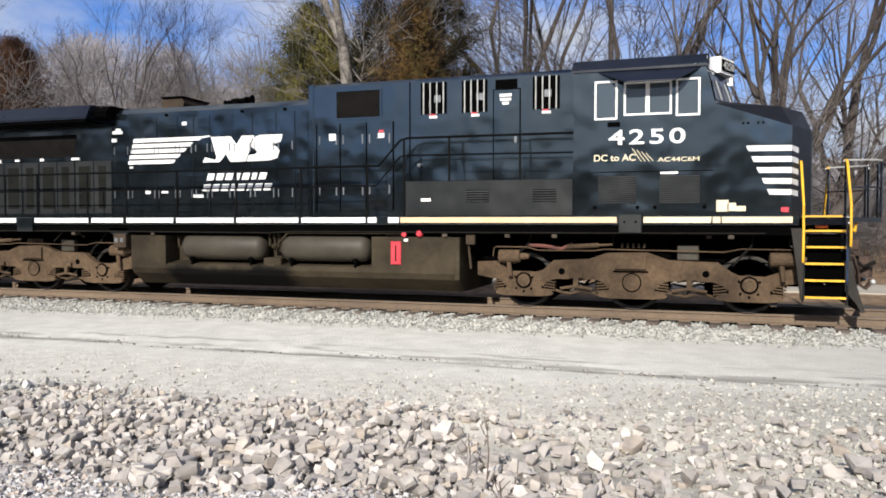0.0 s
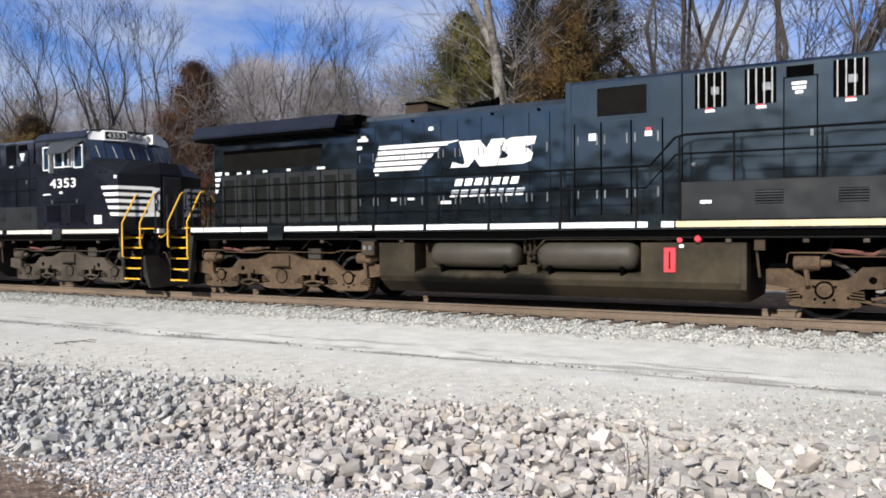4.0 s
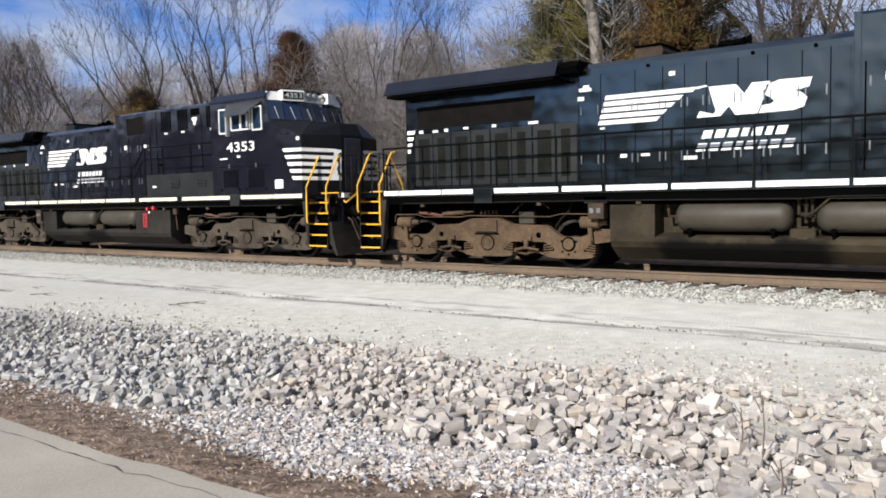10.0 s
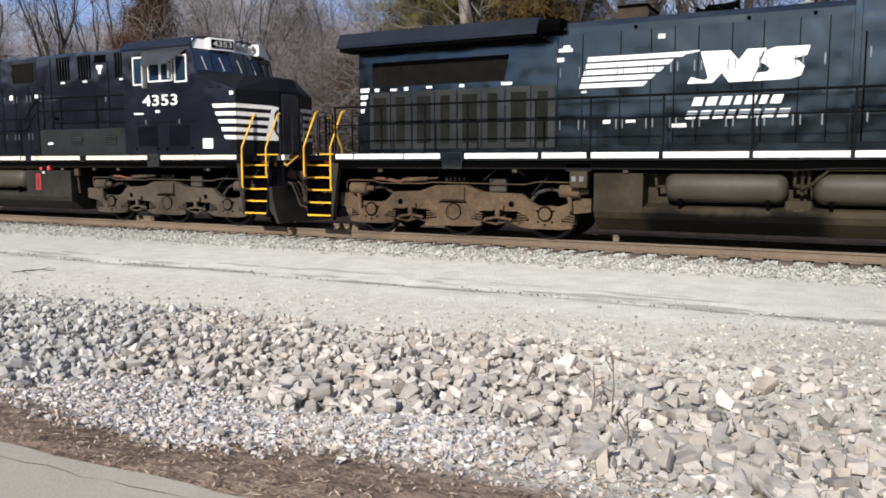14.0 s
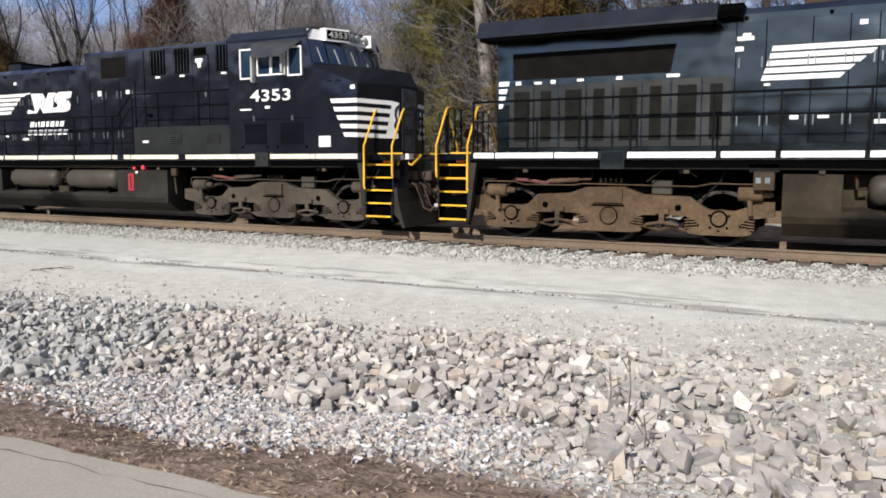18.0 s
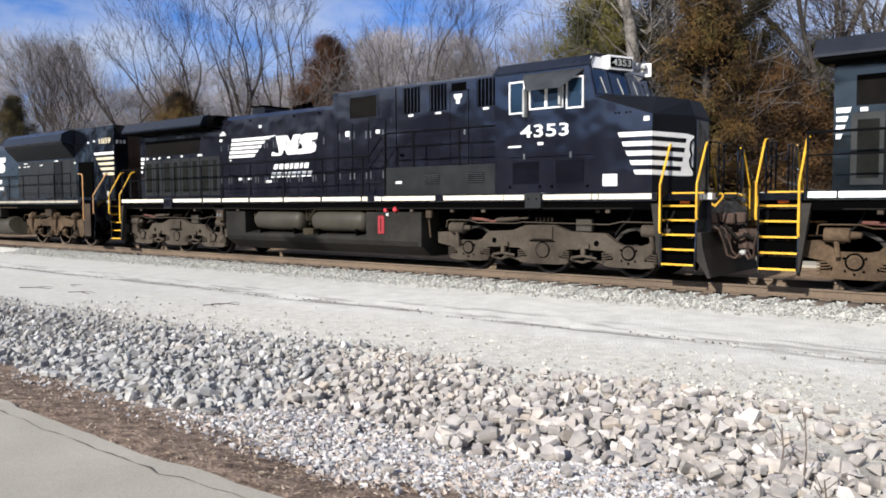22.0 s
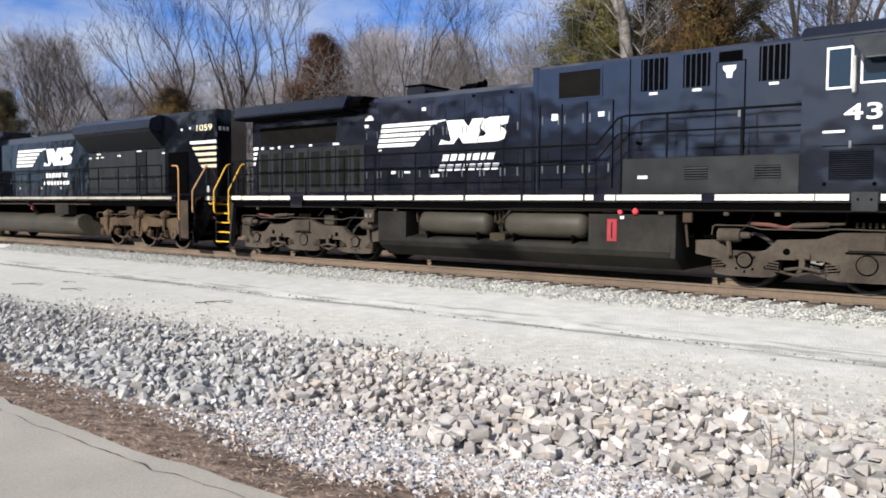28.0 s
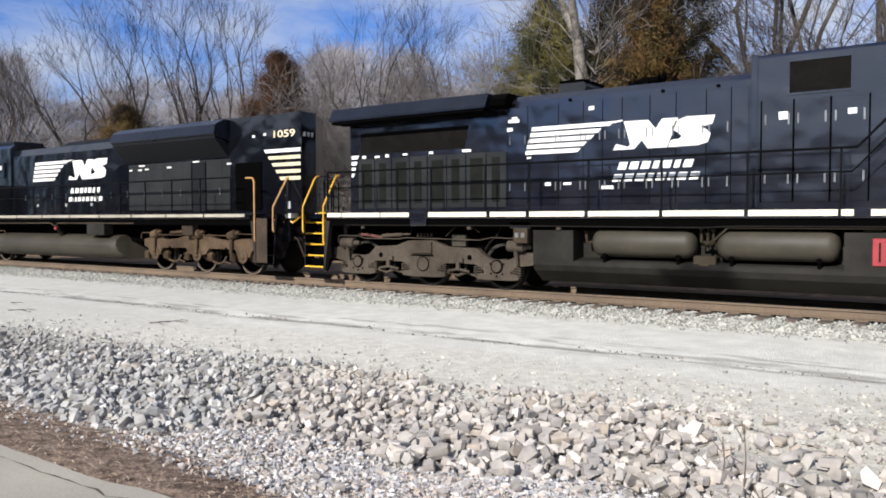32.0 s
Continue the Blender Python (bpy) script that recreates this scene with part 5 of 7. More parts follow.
    for k, u0, u1 in ((0, 0.06, 0.48), (0, 0.52, 0.96), (1, 0.03, 0.48), (1, 0.52, 0.97), (2, 0.04, 0.48), (2, 0.52, 0.94)):
        bm = nb()
        bm.faces.new([bm.verts.new(on_front(k, u, z)) for u, z in ((u0, 3.80), (u1, 3.80), (u1, 4.30), (u0, 4.30))])
        ps = part("windscreen_pane", bm, GLASS, cab, "dark windscreen glass")
        bm = tube(nb(), [on_front(k, u0 + (u1 - u0) * 0.6, 3.82, 0.03), on_front(k, u0 + (u1 - u0) * 0.45, 4.15, 0.03)], 0.012, 5)
        part("wiper", bm, GREY, ps)
    for k in (0, 1, 2):
        bm = nb()
        bm.faces.new([bm.verts.new(on_front(k, u, z, 0.014 if z < 4.4 else 0.030)) for u, z in ((0.0 if k else 0.08, 4.335), (1.0 if k < 2 else 0.97, 4.335), (1.0 if k < 2 else 0.92, 4.57), (0.0 if k else 0.08, 4.57))])
        part("white_brow", bm, WHITE, cab, "white band above the windscreen")
    roof = [(-1.53, 4.38), (-1.53, 4.42), (-1.31, 4.625), (-0.70, 4.705), (0.70, 4.705), (1.31, 4.625), (1.53, 4.42), (1.53, 4.38), (1.29, 4.60), (0.69, 4.682), (-0.69, 4.682), (-1.29, 4.60)]
    part("cab_roof", prism(nb(), roof, 5.96, 8.36, "x"), NAVY, cab, "blue-black cab roof")
    nose = nb()
    P = [(8.462, -1.5), (9.70, -1.5), (10.12, -0.42), (10.12, 0.42), (9.70, 1.5), (8.462, 1.5)]
    top = [3.72, 3.29, 3.31, 3.31, 3.29, 3.72]
    bot = [nose.verts.new((x, y, 1.76)) for x, y in P]
    edge = [nose.verts.new((x, y, z)) for (x, y), z in zip(P, top)]
    crown = [nose.verts.new(v) for v in ((8.462, -1.1, 3.82), (9.56, -0.98, 3.69), (9.98, -0.34, 3.65), (9.98, 0.34, 3.65), (9.56, 0.98, 3.69), (8.462, 1.1, 3.82))]
    for i in range(5):
        nose.faces.new((bot[i], bot[i + 1], edge[i + 1], edge[i]))
        nose.faces.new((edge[i], edge[i + 1], crown[i + 1], crown[i]))
    nose.faces.new(crown)
    nose.faces.new((bot[5], bot[0], edge[0], crown[0], crown[5], edge[5]))
    nz = part("nose", nose, paint, L, "short wide nose with white slanted stripes")
    nz.data.materials.append(NOSE_MATTE)
    for poly in nz.data.polygons:
        poly.material_index = 1 if poly.normal.x > 0.3 or poly.normal.z > 0.3 else 0
    for s in (-1, 1):
        for k in range(5):
            z = 2.97 - 0.187 * k
            a = 8.97 + 0.085 * k
            part("nose_stripe", flat(nb(), [(a, z), (9.70, z - 0.01), (9.70, z - 0.105), (a + 0.045, z - 0.095)], s * 1.5), WHITE, L, "white slanted stripe")
    # stripes on the angled face
    fx, fy = 10.12 - 9.70, 1.08
    fl = math.hypot(fx, fy)
    for s in (-1, 1):
        def face_pt(u, z, out):
            return (9.70 + fx * u / fl + fy / fl * out, s * (1.5 - fy * u / fl + fx / fl * out), z)
        reach = 0.36 if extra == "a" else 0.99
        for k in range(5):
            z = 2.96 - 0.187 * k
            bm = nb()
            e = reach - (0.0 if extra == "a" else 0.05 * k)
            a = [bm.verts.new(face_pt(u, zz, 0.006)) for u, zz in ((0, z), (e, z - 0.02), (e, z - 0.115), (0, z - 0.095))]
            bm.faces.new(a)
            part("nose_stripe", bm, WHITE, L, "white slanted stripe")
        if extra != "a":
            bm = nb()
            bm.faces.new([bm.verts.new(face_pt(u, zz, 0.004)) for u, zz in ((0.96, 2.93), (1.15, 2.91), (1.12, 2.10), (0.76, 2.10))])
            part("nose_stripe", bm, WHITE, L, "white field on the nose")
            curl = [face_pt(u, zz, 0.012) for u, zz in ((1.13, 2.84), (1.05, 2.76), (1.03, 2.62), (1.08, 2.52), (1.02, 2.40), (1.06, 2.28), (1.12, 2.22))]
            part("emblem_curve", tube(nb(), curl, 0.022, 6), SHADE, L)
    for s in (-1, 1):
        for a in (8.92, 9.00, 9.16, 9.24):
            part("bolt_cover", lathe(nb(), (a, s * 1.5, 3.36), (0, s, 0), [(0, 0.022), (0.012, 0.018)], 8), SHADE, nz)
    part("nose_door", cube(10.12, 10.15, -0.33, 0.33, 1.80, 3.24, 0.01), door_paint, nz)
    bm = nb()
    for y in (-0.11, 0.11):
        lathe(bm, (8.60, y, 4.50), (1, 0, 0), [(0, 0.09), (0.07, 0.10), (0.08, 0.07)], 14)
    part("headlight", bm, GREY, cab)
    for s in (-1, 1):
        bm = prism(nb(), [(8.32, s * 1.0), (8.60, s * 0.42), (8.80, s * 0.46), (8.55, s * 1.06)], 4.33, 4.62, "z")
        part("number_board", bm, WHITE, cab, "white number board housing")
        part("side_light", lathe(nb(), (8.62, s * 0.34, 4.52), (1, 0, 0), [(0, 0.06), (0.1, 0.07), (0.12, 0.05)], 10), GREY, cab)
    turn = -math.atan2(0.25, 0.60)
    panel = part("number_panel", cube(0.0, 0.012, -0.29, 0.29, -0.10, 0.10), SHADE, cab, "dark number panel")
    panel.location, panel.rotation_euler = (8.681, -0.762, 4.475), (0, 0, turn)
    bn = lettering(number, -0.25, 0.25, -0.07, 0.07, 0.014, GREY, panel, "board_number", facing=1)
    for s in (-1, 1):
        y = s * 1.5
        framed_window(cab, 6.42, 6.76, 3.54, 4.17, y, glass=glass)
        framed_window(cab, 6.94, 7.70, 3.60, 4.13, y, 1, glass=glass)
        framed_window(cab, 7.84, 8.18, 3.56, 4.15, y, glass=glass)
        if awning_drop:
            up_z, out_z, out_y, xa, xb, xc, xd = 4.31, 3.93, 1.85, 6.72, 8.22, 7.02, 7.88
            part("wind_deflector", cube(6.80, 6.85, y, y + s * 0.14, 3.42, 4.02, 0.01), GREY, cab)
            part("wind_deflector", cube(7.66, 7.72, y, y + s * 0.12, 3.62, 4.0, 0.01), GREY, cab)
        else:
            up_z, out_z, out_y, xa, xb, xc, xd = 4.36, 4.10, 1.86, 6.44, 8.22, 6.98, 7.82
        bm = nb()
        q = [bm.verts.new(v) for v in ((xa, y, up_z), (xb, y, up_z), (xd, s * out_y, out_z), (xc, s * out_y, out_z), (xa, y, up_z + 0.025), (xb, y, up_z + 0.025), (xd, s * out_y, out_z + 0.025), (xc, s * out_y, out_z + 0.025))]
        for f in ((0, 1, 2, 3), (4, 7, 6, 5), (0, 4, 5, 1), (1, 5, 6, 2), (2, 6, 7, 3), (3, 7, 4, 0)):
            bm.faces.new([q[i] for i in f])
        part("awning", bm, LOUVER if awning_drop else NAVY, cab, "sun awning hung over the window")
        part("drip_rail", tube(nb(), [(6.2, s * 1.51, 4.40), (8.3, s * 1.51, 4.43)], 0.02, 5), paint, cab)
        for a in (6.46, 7.54):
            slatted(cab, "cab_louver", a, a + 0.68, 1.99, 2.49, y, 14, False, SHADE, LOUVER if extra == "a" else door_paint)
        part("panel_seam", cube(6.35, 8.45, y, y + s * 0.004, 2.555, 2.57), SHADE, cab)
        for a in (6.40, 7.16, 7.46, 8.30):
            part("bolt_cover", lathe(nb(), (a, y, 1.92), (0, s, 0), [(0, 0.035), (0.015, 0.03)], 10), SHADE, cab)
    if extra == "a":
        lettering(number, 6.64, 7.97, 3.05, 3.32, -1.5, WHITE, L, "cab_number", spacing=1.22)
        lettering("DC to AC", 6.38, 7.12, 2.76, 2.88, -1.5, CREAM, L, "lettering")
        lettering("AC44C6M", 7.50, 8.21, 2.73, 2.81, -1.5, CREAM, L, "lettering")
        for k in range(4):
            part("emblem_bar", tube(nb(), [(7.06 + 0.08 * k, -1.504, 2.98 - 0.03 * k), (7.22 + 0.07 * k, -1.504, 2.74)], 0.008, 4), CREAM, L)
        for x, z, w, h in ((8.60, 1.94, 0.20, 0.20), (8.75, 1.92, 0.14, 0.14), (8.90, 1.89, 0.16, 0.09)):
            plate(L, x, z, w, h, -1.5, CREAM, "patch", "pale scraped patch")
        plate(L, 9.60, 1.87, 0.12, 0.08, -1.5, RED)
        plate(L, 7.70, 2.53, 0.30, 0.04, -1.5, WHITE)
        part("cab_fitting", cube(6.62, 6.84, -1.54, -1.5, 3.38, 3.46, 0.01), SHADE, cab)
    else:
        lettering(number, 6.67, 7.86, 2.98, 3.25, -1.5, WHITE, L, "cab_number", spacing=1.06)
        plate(L, 8.81, 2.03, 0.32, 0.24, -1.5, WHITE, "notice", "white square notice")
        plate(L, 6.52, 2.80, 0.34, 0.04, -1.5, WHITE)
        plate(L, 7.18, 2.84, 0.14, 0.06, -1.5, WHITE)
        plate(L, 9.58, 3.21, 0.12, 0.09, -1.5, WHITE)
        for x in (6.78, 7.92):
            part("lifting_lug", cube(x - 0.02, x + 0.02, -1.53, -1.5, 2.52, 2.64), LATCH, cab)
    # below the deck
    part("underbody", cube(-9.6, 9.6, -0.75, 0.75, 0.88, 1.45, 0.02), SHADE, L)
    tank_body(L, -3.95, 3.78, 1.36, (-3.03, 1.94), stained_tank("oily_tank_" + extra, OLIVE_TANK if extra == "a" else GREY_TANK, *((-3.0, 0.1) if extra == "a" else (-1.2, 0.2))))
    for s in (-1, 1):
        for a, b in ((-2.66, -0.58), (-0.20, 1.86)):
            bm = lathe(nb(), (a, s * 1.22, 1.12), (1, 0, 0), [(0, 0.06), (0.03, 0.18), (0.09, 0.25), (0.18, 0.285), (b - a - 0.18, 0.285), (b - a - 0.09, 0.25), (b - a - 0.03, 0.18), (b - a, 0.06)], 28)
            res = part("air_reservoir", bm, TANK, L, "grey cylindrical air reservoir", True)
            for x in (a + 0.3, b - 0.3):
                bm = lathe(nb(), (x, s * 1.40, 0.86), (0, s, 0), [(0, 0.05), (0.05, 0.05)], 10)
                box(bm, x - 0.03, x + 0.03, s * 1.05, s * 1.42, 0.72, 0.86)
                part("strap_bolt", bm, SHADE, res)
            part("reservoir_pipe", tube(nb(), [(a - 0.02, s * 1.22, 1.12), (a - 0.16, s * 1.24, 1.12), (a - 0.18, s * 1.24, 1.34)], 0.03, 6), GRIME, L)
        bm = nb()
        tube(bm, [(-0.50, s * 1.25, 1.15), (-0.28, s * 1.25, 1.15)], 0.035)
        for x, z0, z1 in ((-0.48, 1.15, 1.5), (-0.36, 1.0, 1.42), (-0.26, 1.1, 1.48)):
            tube(bm, [(x, s * 1.3, z0), (x, s * 1.3, z1)], 0.028)
            lathe(bm, (x, s * 1.3, z1 - 0.12), (0, 0, 1), [(0, 0.05), (0.05, 0.05)], 8)
        box(bm, -0.62, -0.2, s * 1.05, s * 1.35, 0.72, 0.9, 0.02)
        box(bm, -0.5, -0.3, s * 1.1, s * 1.42, 0.62, 0.76, 0.02)
        part("drain_valve", bm, OLIVE_TANK, L)
        part("deck_pipe", tube(nb(), [(-0.36, s * 1.4, 1.12), (-0.2, s * 1.45, 1.2), (0.05, s * 1.47, 1.44), (2.6, s * 1.47, 1.44)], 0.025, 6), OLIVE_TANK, L)
        gauge = part("fuel_gauge_frame", cube(2.36, 2.58, s * 1.45, s * 1.475, 0.81, 1.27, 0.01), RED if extra == "a" else DULL_RED, L, "red fuel gauge frame")
        part("gauge_glass", cube(2.455, 2.485, s * 1.475, s * 1.48, 0.88, 1.20), HOSE, gauge)
        bm = lathe(nb(), (2.98, s * 1.41, 1.425), (0, s, 0), [(0, 0.066), (0.10, 0.066), (0.13, 0.04)], 14)
        part("fuel_cap", bm, RED, L, "red fuel filler cap")
        part("fuel_cap", lathe(nb(), (2.66, s * 1.44, 1.41), (0, s, 0), [(0, 0.05), (0.08, 0.05)], 12), RED, L, "small red cap")
        part("stencil", cube(2.64, 2.72, s * 1.45, s * 1.457, 1.27, 1.33), WHITE, L)
        part("filler_box", cube(2.2, 2.5, s * 1.0, s * 1.35, 1.36, 1.47, 0.02), TANK, L)
        part("tank_end_band", cube(3.70, 3.80, s * 1.2, s * 1.47, 0.52, 1.36, 0.01), OLIVE_TANK if extra == "a" else GREY_TANK, L)
        part("drain_pipe", tube(nb(), [(3.95, s * 1.3, 1.5), (3.95, s * 1.35, 1.2), (4.0, s * 1.35, 0.75)], 0.025, 6), GRIME, L)
        part("hanger", cube(3.92, 4.10, s * 1.35, s * 1.45, 1.22, 1.52, 0.01), GRIME, L)
        junction = part("junction_box", cube(-4.42, -4.08, s * 1.25, s * 1.48, 1.08, 1.42, 0.01), GRIME, L, "dusty cut-out valve box")
        for k in range(2):
            part("tag", cube(-4.38 + 0.15 * k, -4.30 + 0.15 * k, s * 1.48, s * 1.486, 1.20, 1.30), LATCH, junction)
        part("bracket", cube(-4.5, -4.0, s * 1.2, s * 1.5, 1.40, 1.54, 0.01), paint, L)
        part("speed_cable", tube(nb(), [(-6.3, s * 1.3, 1.2), (-6.0, s * 1.35, 1.42), (-5.6, s * 1.35, 1.46), (-5.4, s * 1.3, 1.3)], 0.012, 5), OLIVE_TANK, L)
    for x in (-7.04, 7.04):
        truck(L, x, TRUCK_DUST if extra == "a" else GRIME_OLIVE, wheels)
        part("bolster", cube(x - 0.7, x + 0.7, -0.9, 0.9, 0.95, 1.45, 0.04), SHADE, L)
    for s in (-1, 1):
        for d in (-1, 1):
            rungs_and_rails(L, 0, s, d, YELLOW, YELLOW, "ge")
    end_gear(L, 1, 0, True, extra == "a")
    end_gear(L, -1, 0, False)
    return L


def emd_loco(number, label, wheels):
    """A six-axle locomotive with flared radiators at its right end and its cab far to the left."""
    L = thing("locomotive", label, "locomotive", "locomotives of the train")
    part("underframe", cube(-9.9, 9.9, -1.48, 1.48, 1.42, 1.70, 0.02), SHADE, L)
    part("walkway", cube(-9.8, 9.9, -1.54, 1.54, 1.70, 1.762, 0.01), BLACK, L)
    for s in (-1, 1):
        part("side_sill", cube(-9.8, 9.8, s * 1.50, s * 1.549, 1.605, 1.765, 0.006), BLACK, L)
        for k in range(11):
            a = -9.7 + k * 1.76
            part("reflective_stripe", cube(a, min(a + 1.70, 9.75), s * 1.549, s * 1.556, 1.655, 1.742), DUSTY_STRIPE, L, "dusty pale reflective stripe")
    hood = part("long_hood", prism(nb(), [(-0.95, 1.76), (-0.95, 3.95), (-0.80, 4.20), (0.80, 4.20), (0.95, 3.95), (0.95, 1.76)], -4.1, 8.9, "x"), BLACK, L, "black painted long hood")
    wing = [(-0.9, 3.86), (-1.44, 3.98), (-1.50, 4.03), (-1.44, 4.30), (-1.15, 4.46), (1.15, 4.46), (1.44, 4.30), (1.50, 4.03), (1.44, 3.98), (0.9, 3.86)]
    part("flared_radiator", prism(nb(), wing, 3.2, 8.28, "x"), NAVY, hood, "flared radiator housing")
    for s in (-1, 1):
        part("shutter_frame", prism(nb(), [(s * 0.955, 3.40), (s * 0.955, 3.84), (s * 1.43, 3.975), (s * 1.43, 3.92)], 3.24, 8.24, "x"), SHUTTER, hood, "black slanted radiator shutters underneath")
    # rear hood block, narrowing behind
    bm = nb()
    outline = [(8.34, -0.96), (11.22, -0.96), (11.22, -0.42), (10.2, 0.96), (8.34, 0.96)]
    prism(bm, outline, 1.76, 4.48, "z")
    rear = part("rear_hood", bm, BLACK, L, "black rear hood block with white stripes")
    bm = nb()
    box(bm, 8.60, 9.66, -1.0, -0.955, 1.86, 3.20, 0.01)
    part("sand_box_door", bm, SHADE, rear, "dark recessed door")
    part("rear_door", cube(11.22, 11.235, -0.90, -0.50, 1.9, 3.3), BLACK_DOOR, rear)
    lettering(number, 10.15, 10.98, 3.83, 4.03, -0.96, CREAM, L, "hood_number")
    for k in range(3):
        part("board_mark", cube(11.222, 11.23, -0.88 + 0.14 * k, -0.80 + 0.14 * k, 3.82, 3.94), GREY, rear)
    for x, z in ((9.35, 3.92), (9.80, 3.95)):
        plate(L, x, z, 0.10, 0.07, -0.96, WHITE)
    for k in range(5):
        z = 3.52 - 0.19 * k
        part("rear_stripe", flat(nb(), [(9.76 + 0.15 * k, z), (11.18, z), (11.18, z - 0.10), (9.82 + 0.15 * k, z - 0.095)], -0.962), CREAM if k else WHITE, L, "white slanted stripe")
    plate(L, 10.72, 1.98, 0.11, 0.20, -0.96, WHITE)
    for s in (-1, 1):
        y = s * 0.95
        for k in range(14):
            a = -4.0 + k * 0.92
            if a + 0.9 < 8.9:
                d = part("hood_door", cube(a, a + 0.913, y, y + s * 0.006, 1.88, 3.35 if a > 2.9 else 3.9, 0.002), DOOR_DUSTY if a > 2.9 else BLACK_DOOR, hood)
                part("latch", cube(a + 0.82, a + 0.85, y + s * 0.006, y + s * 0.024, 2.3, 2.5), LATCH, d)
        stripes_logo(L, -2.62, s * 0.963, 2.98, 1.18)
        for x, z, w in ((3.5, 3.17, 0.16), (4.0, 3.17, 0.2), (4.35, 3.18, 0.2), (4.1, 3.3, 0.3), (5.5, 3.2, 0.22), (6.8, 3.32, 0.3), (8.3, 3.2, 0.18)):
            plate(L, x, z, w, 0.045, s * 0.966, WHITE)
        part("narrow_door", cube(6.62, 7.2, y, y + s * 0.02, 1.83, 3.3, 0.005), SHUTTER, hood, "dark narrow hood door")
        part("door_gap", cube(6.56, 6.60, y, y + s * 0.014, 1.83, 3.3), SHADE, hood)
        part("door_gap", cube(7.22, 7.26, y, y + s * 0.014, 1.83, 3.3), SHADE, hood)
        for x in (-2.3, -0.4, 1.2):
            plate(L, x, 2.1, 0.12, 0.1, s * 0.966, GREY)
        side_rails(L, s, [(-9.6, 2.76), (8.9, 2.76)], [(-9.6, 2.36), (8.9, 2.36)], [(-9.5 + 1.32 * k, 1.76) for k in range(15)])
    # engine-side raised hump and fans
    part("roof_hump", prism(nb(), [(-1.2, 4.20), (2.9, 4.20), (2.2, 4.34), (-0.6, 4.34)], -0.7, 0.7), ROOF, hood)
    for x in (4.2, 5.9, 7.6):
        part("radiator_fan", lathe(nb(), (x, 0, 4.46), (0, 0, 1), [(0, 0.75), (0.10, 0.75), (0.12, 0.65), (0.06, 0.6)], 24), ROOF, hood)
    block = part("equipment_hood", prism(nb(), [(-1.02, 1.76), (-1.02, 4.28), (-0.85, 4.42), (0.85, 4.42), (1.02, 4.28), (1.02, 1.76)], -6.32, -4.12, "x"), BLACK, L, "boxy black equipment hood")
    part("blower_box", cube(-5.9, -4.7, -0.6, 0.6, 4.42, 4.62, 0.02), ROOF, block)
    for s in (-1, 1):
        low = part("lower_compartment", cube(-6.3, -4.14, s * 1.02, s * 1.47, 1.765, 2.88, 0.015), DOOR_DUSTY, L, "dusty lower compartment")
        for a in (-6.1, -5.4, -4.75):
            part("compartment_door", cube(a, a + 0.52, s * 1.47, s * 1.485, 1.95, 2.74, 0.006), BLACK_DOOR, low)
        part("vent_box", cube(-5.0, -4.5, s * 1.02, s * 1.10, 3.2, 3.75, 0.01), BLACK_DOOR, block)
        plate(L, -4.72, 3.56, 0.16, 0.14, s * 1.10, WHITE)
    part("cab", prism(nb(), [(-1.5, 1.76), (-1.5, 4.35), (-1.1, 4.66), (1.1, 4.66), (1.5, 4.35), (1.5, 1.76)], -8.7, -6.3, "x"), BLACK, L)
    part("nose", prism(nb(), [(-8.7, 1.76), (-8.7, 3.7), (-10.0, 3.4), (-10.2, 1.76)], -1.2, 1.2), BLACK, L)
    for s in (-1, 1):
        framed_window(L, -8.3, -6.8, 3.55, 4.15, s * 1.5, 1, GREY)
    # tank and running gear
    part("underbody", cube(-9.6, 9.6, -0.75, 0.75, 0.88, 1.45, 0.02), SHADE, L)
    ring = [(-0.85, 1.10), (-1.15, 1.06), (-1.36, 0.94), (-1.46, 0.76), (-1.42, 0.56), (-1.26, 0.38), (-1.0, 0.29)]
    ring = ring + [(-a, b) for a, b in ring[::-1]]
    bm = nb()
    loops = [[bm.verts.new((x - lean * (b - 0.70), a * k, 0.70 + (b - 0.70) * k)) for a, b in ring]
             for x, k, lean in ((-4.95, 0.80, 0.0), (-4.80, 0.97, 0.0), (-4.65, 1.0, 0.0), (2.80, 1.0, 0.4), (3.05, 0.99, 0.5), (3.25, 0.95, 0.55))]
    for a, b in zip(loops, loops[1:]):
        for k in range(len(ring)):
            n = (k + 1) % len(ring)
            bm.faces.new((a[k], a[n], b[n], b[k]))
    bm.faces.new(loops[0][::-1])
    bm.faces.new(loops[-1])
    part("fuel_tank", bm, TANK, L, "rounded dusty dark fuel tank", True)
    part("tank_hanger", cube(-4.5, 3.3, -0.8, 0.8, 1.05, 1.45), SHADE, L)
    for s in (-1, 1):
        part("deck_pipe", tube(nb(), [(-6.0, s * 1.5, 1.42), (-4.0, s * 1.5, 1.46), (-0.5, s * 1.5, 1.47), (-0.2, s * 1.5, 1.36), (0.0, s * 1.5, 1.47), (4.4, s * 1.5, 1.47)], 0.022, 6), GRIME, L)
        part("filler", tube(nb(), [(-0.3, s * 1.1, 1.0), (-0.28, s * 1.3, 1.22), (-0.26, s * 1.42, 1.30)], 0.09, 10), OLIVE_TANK, L, "", True)
        part("filler_cap", lathe(nb(), (-0.26, s * 1.42, 1.30), (0, s, 0.4), [(0, 0.06), (0.04, 0.06)], 10), RED, L, "small red filler cap")
        part("equipment_box", cube(1.75, 2.75, s * 1.15, s * 1.50, 1.08, 1.5, 0.02), GREY_TANK, L, "grey equipment box")
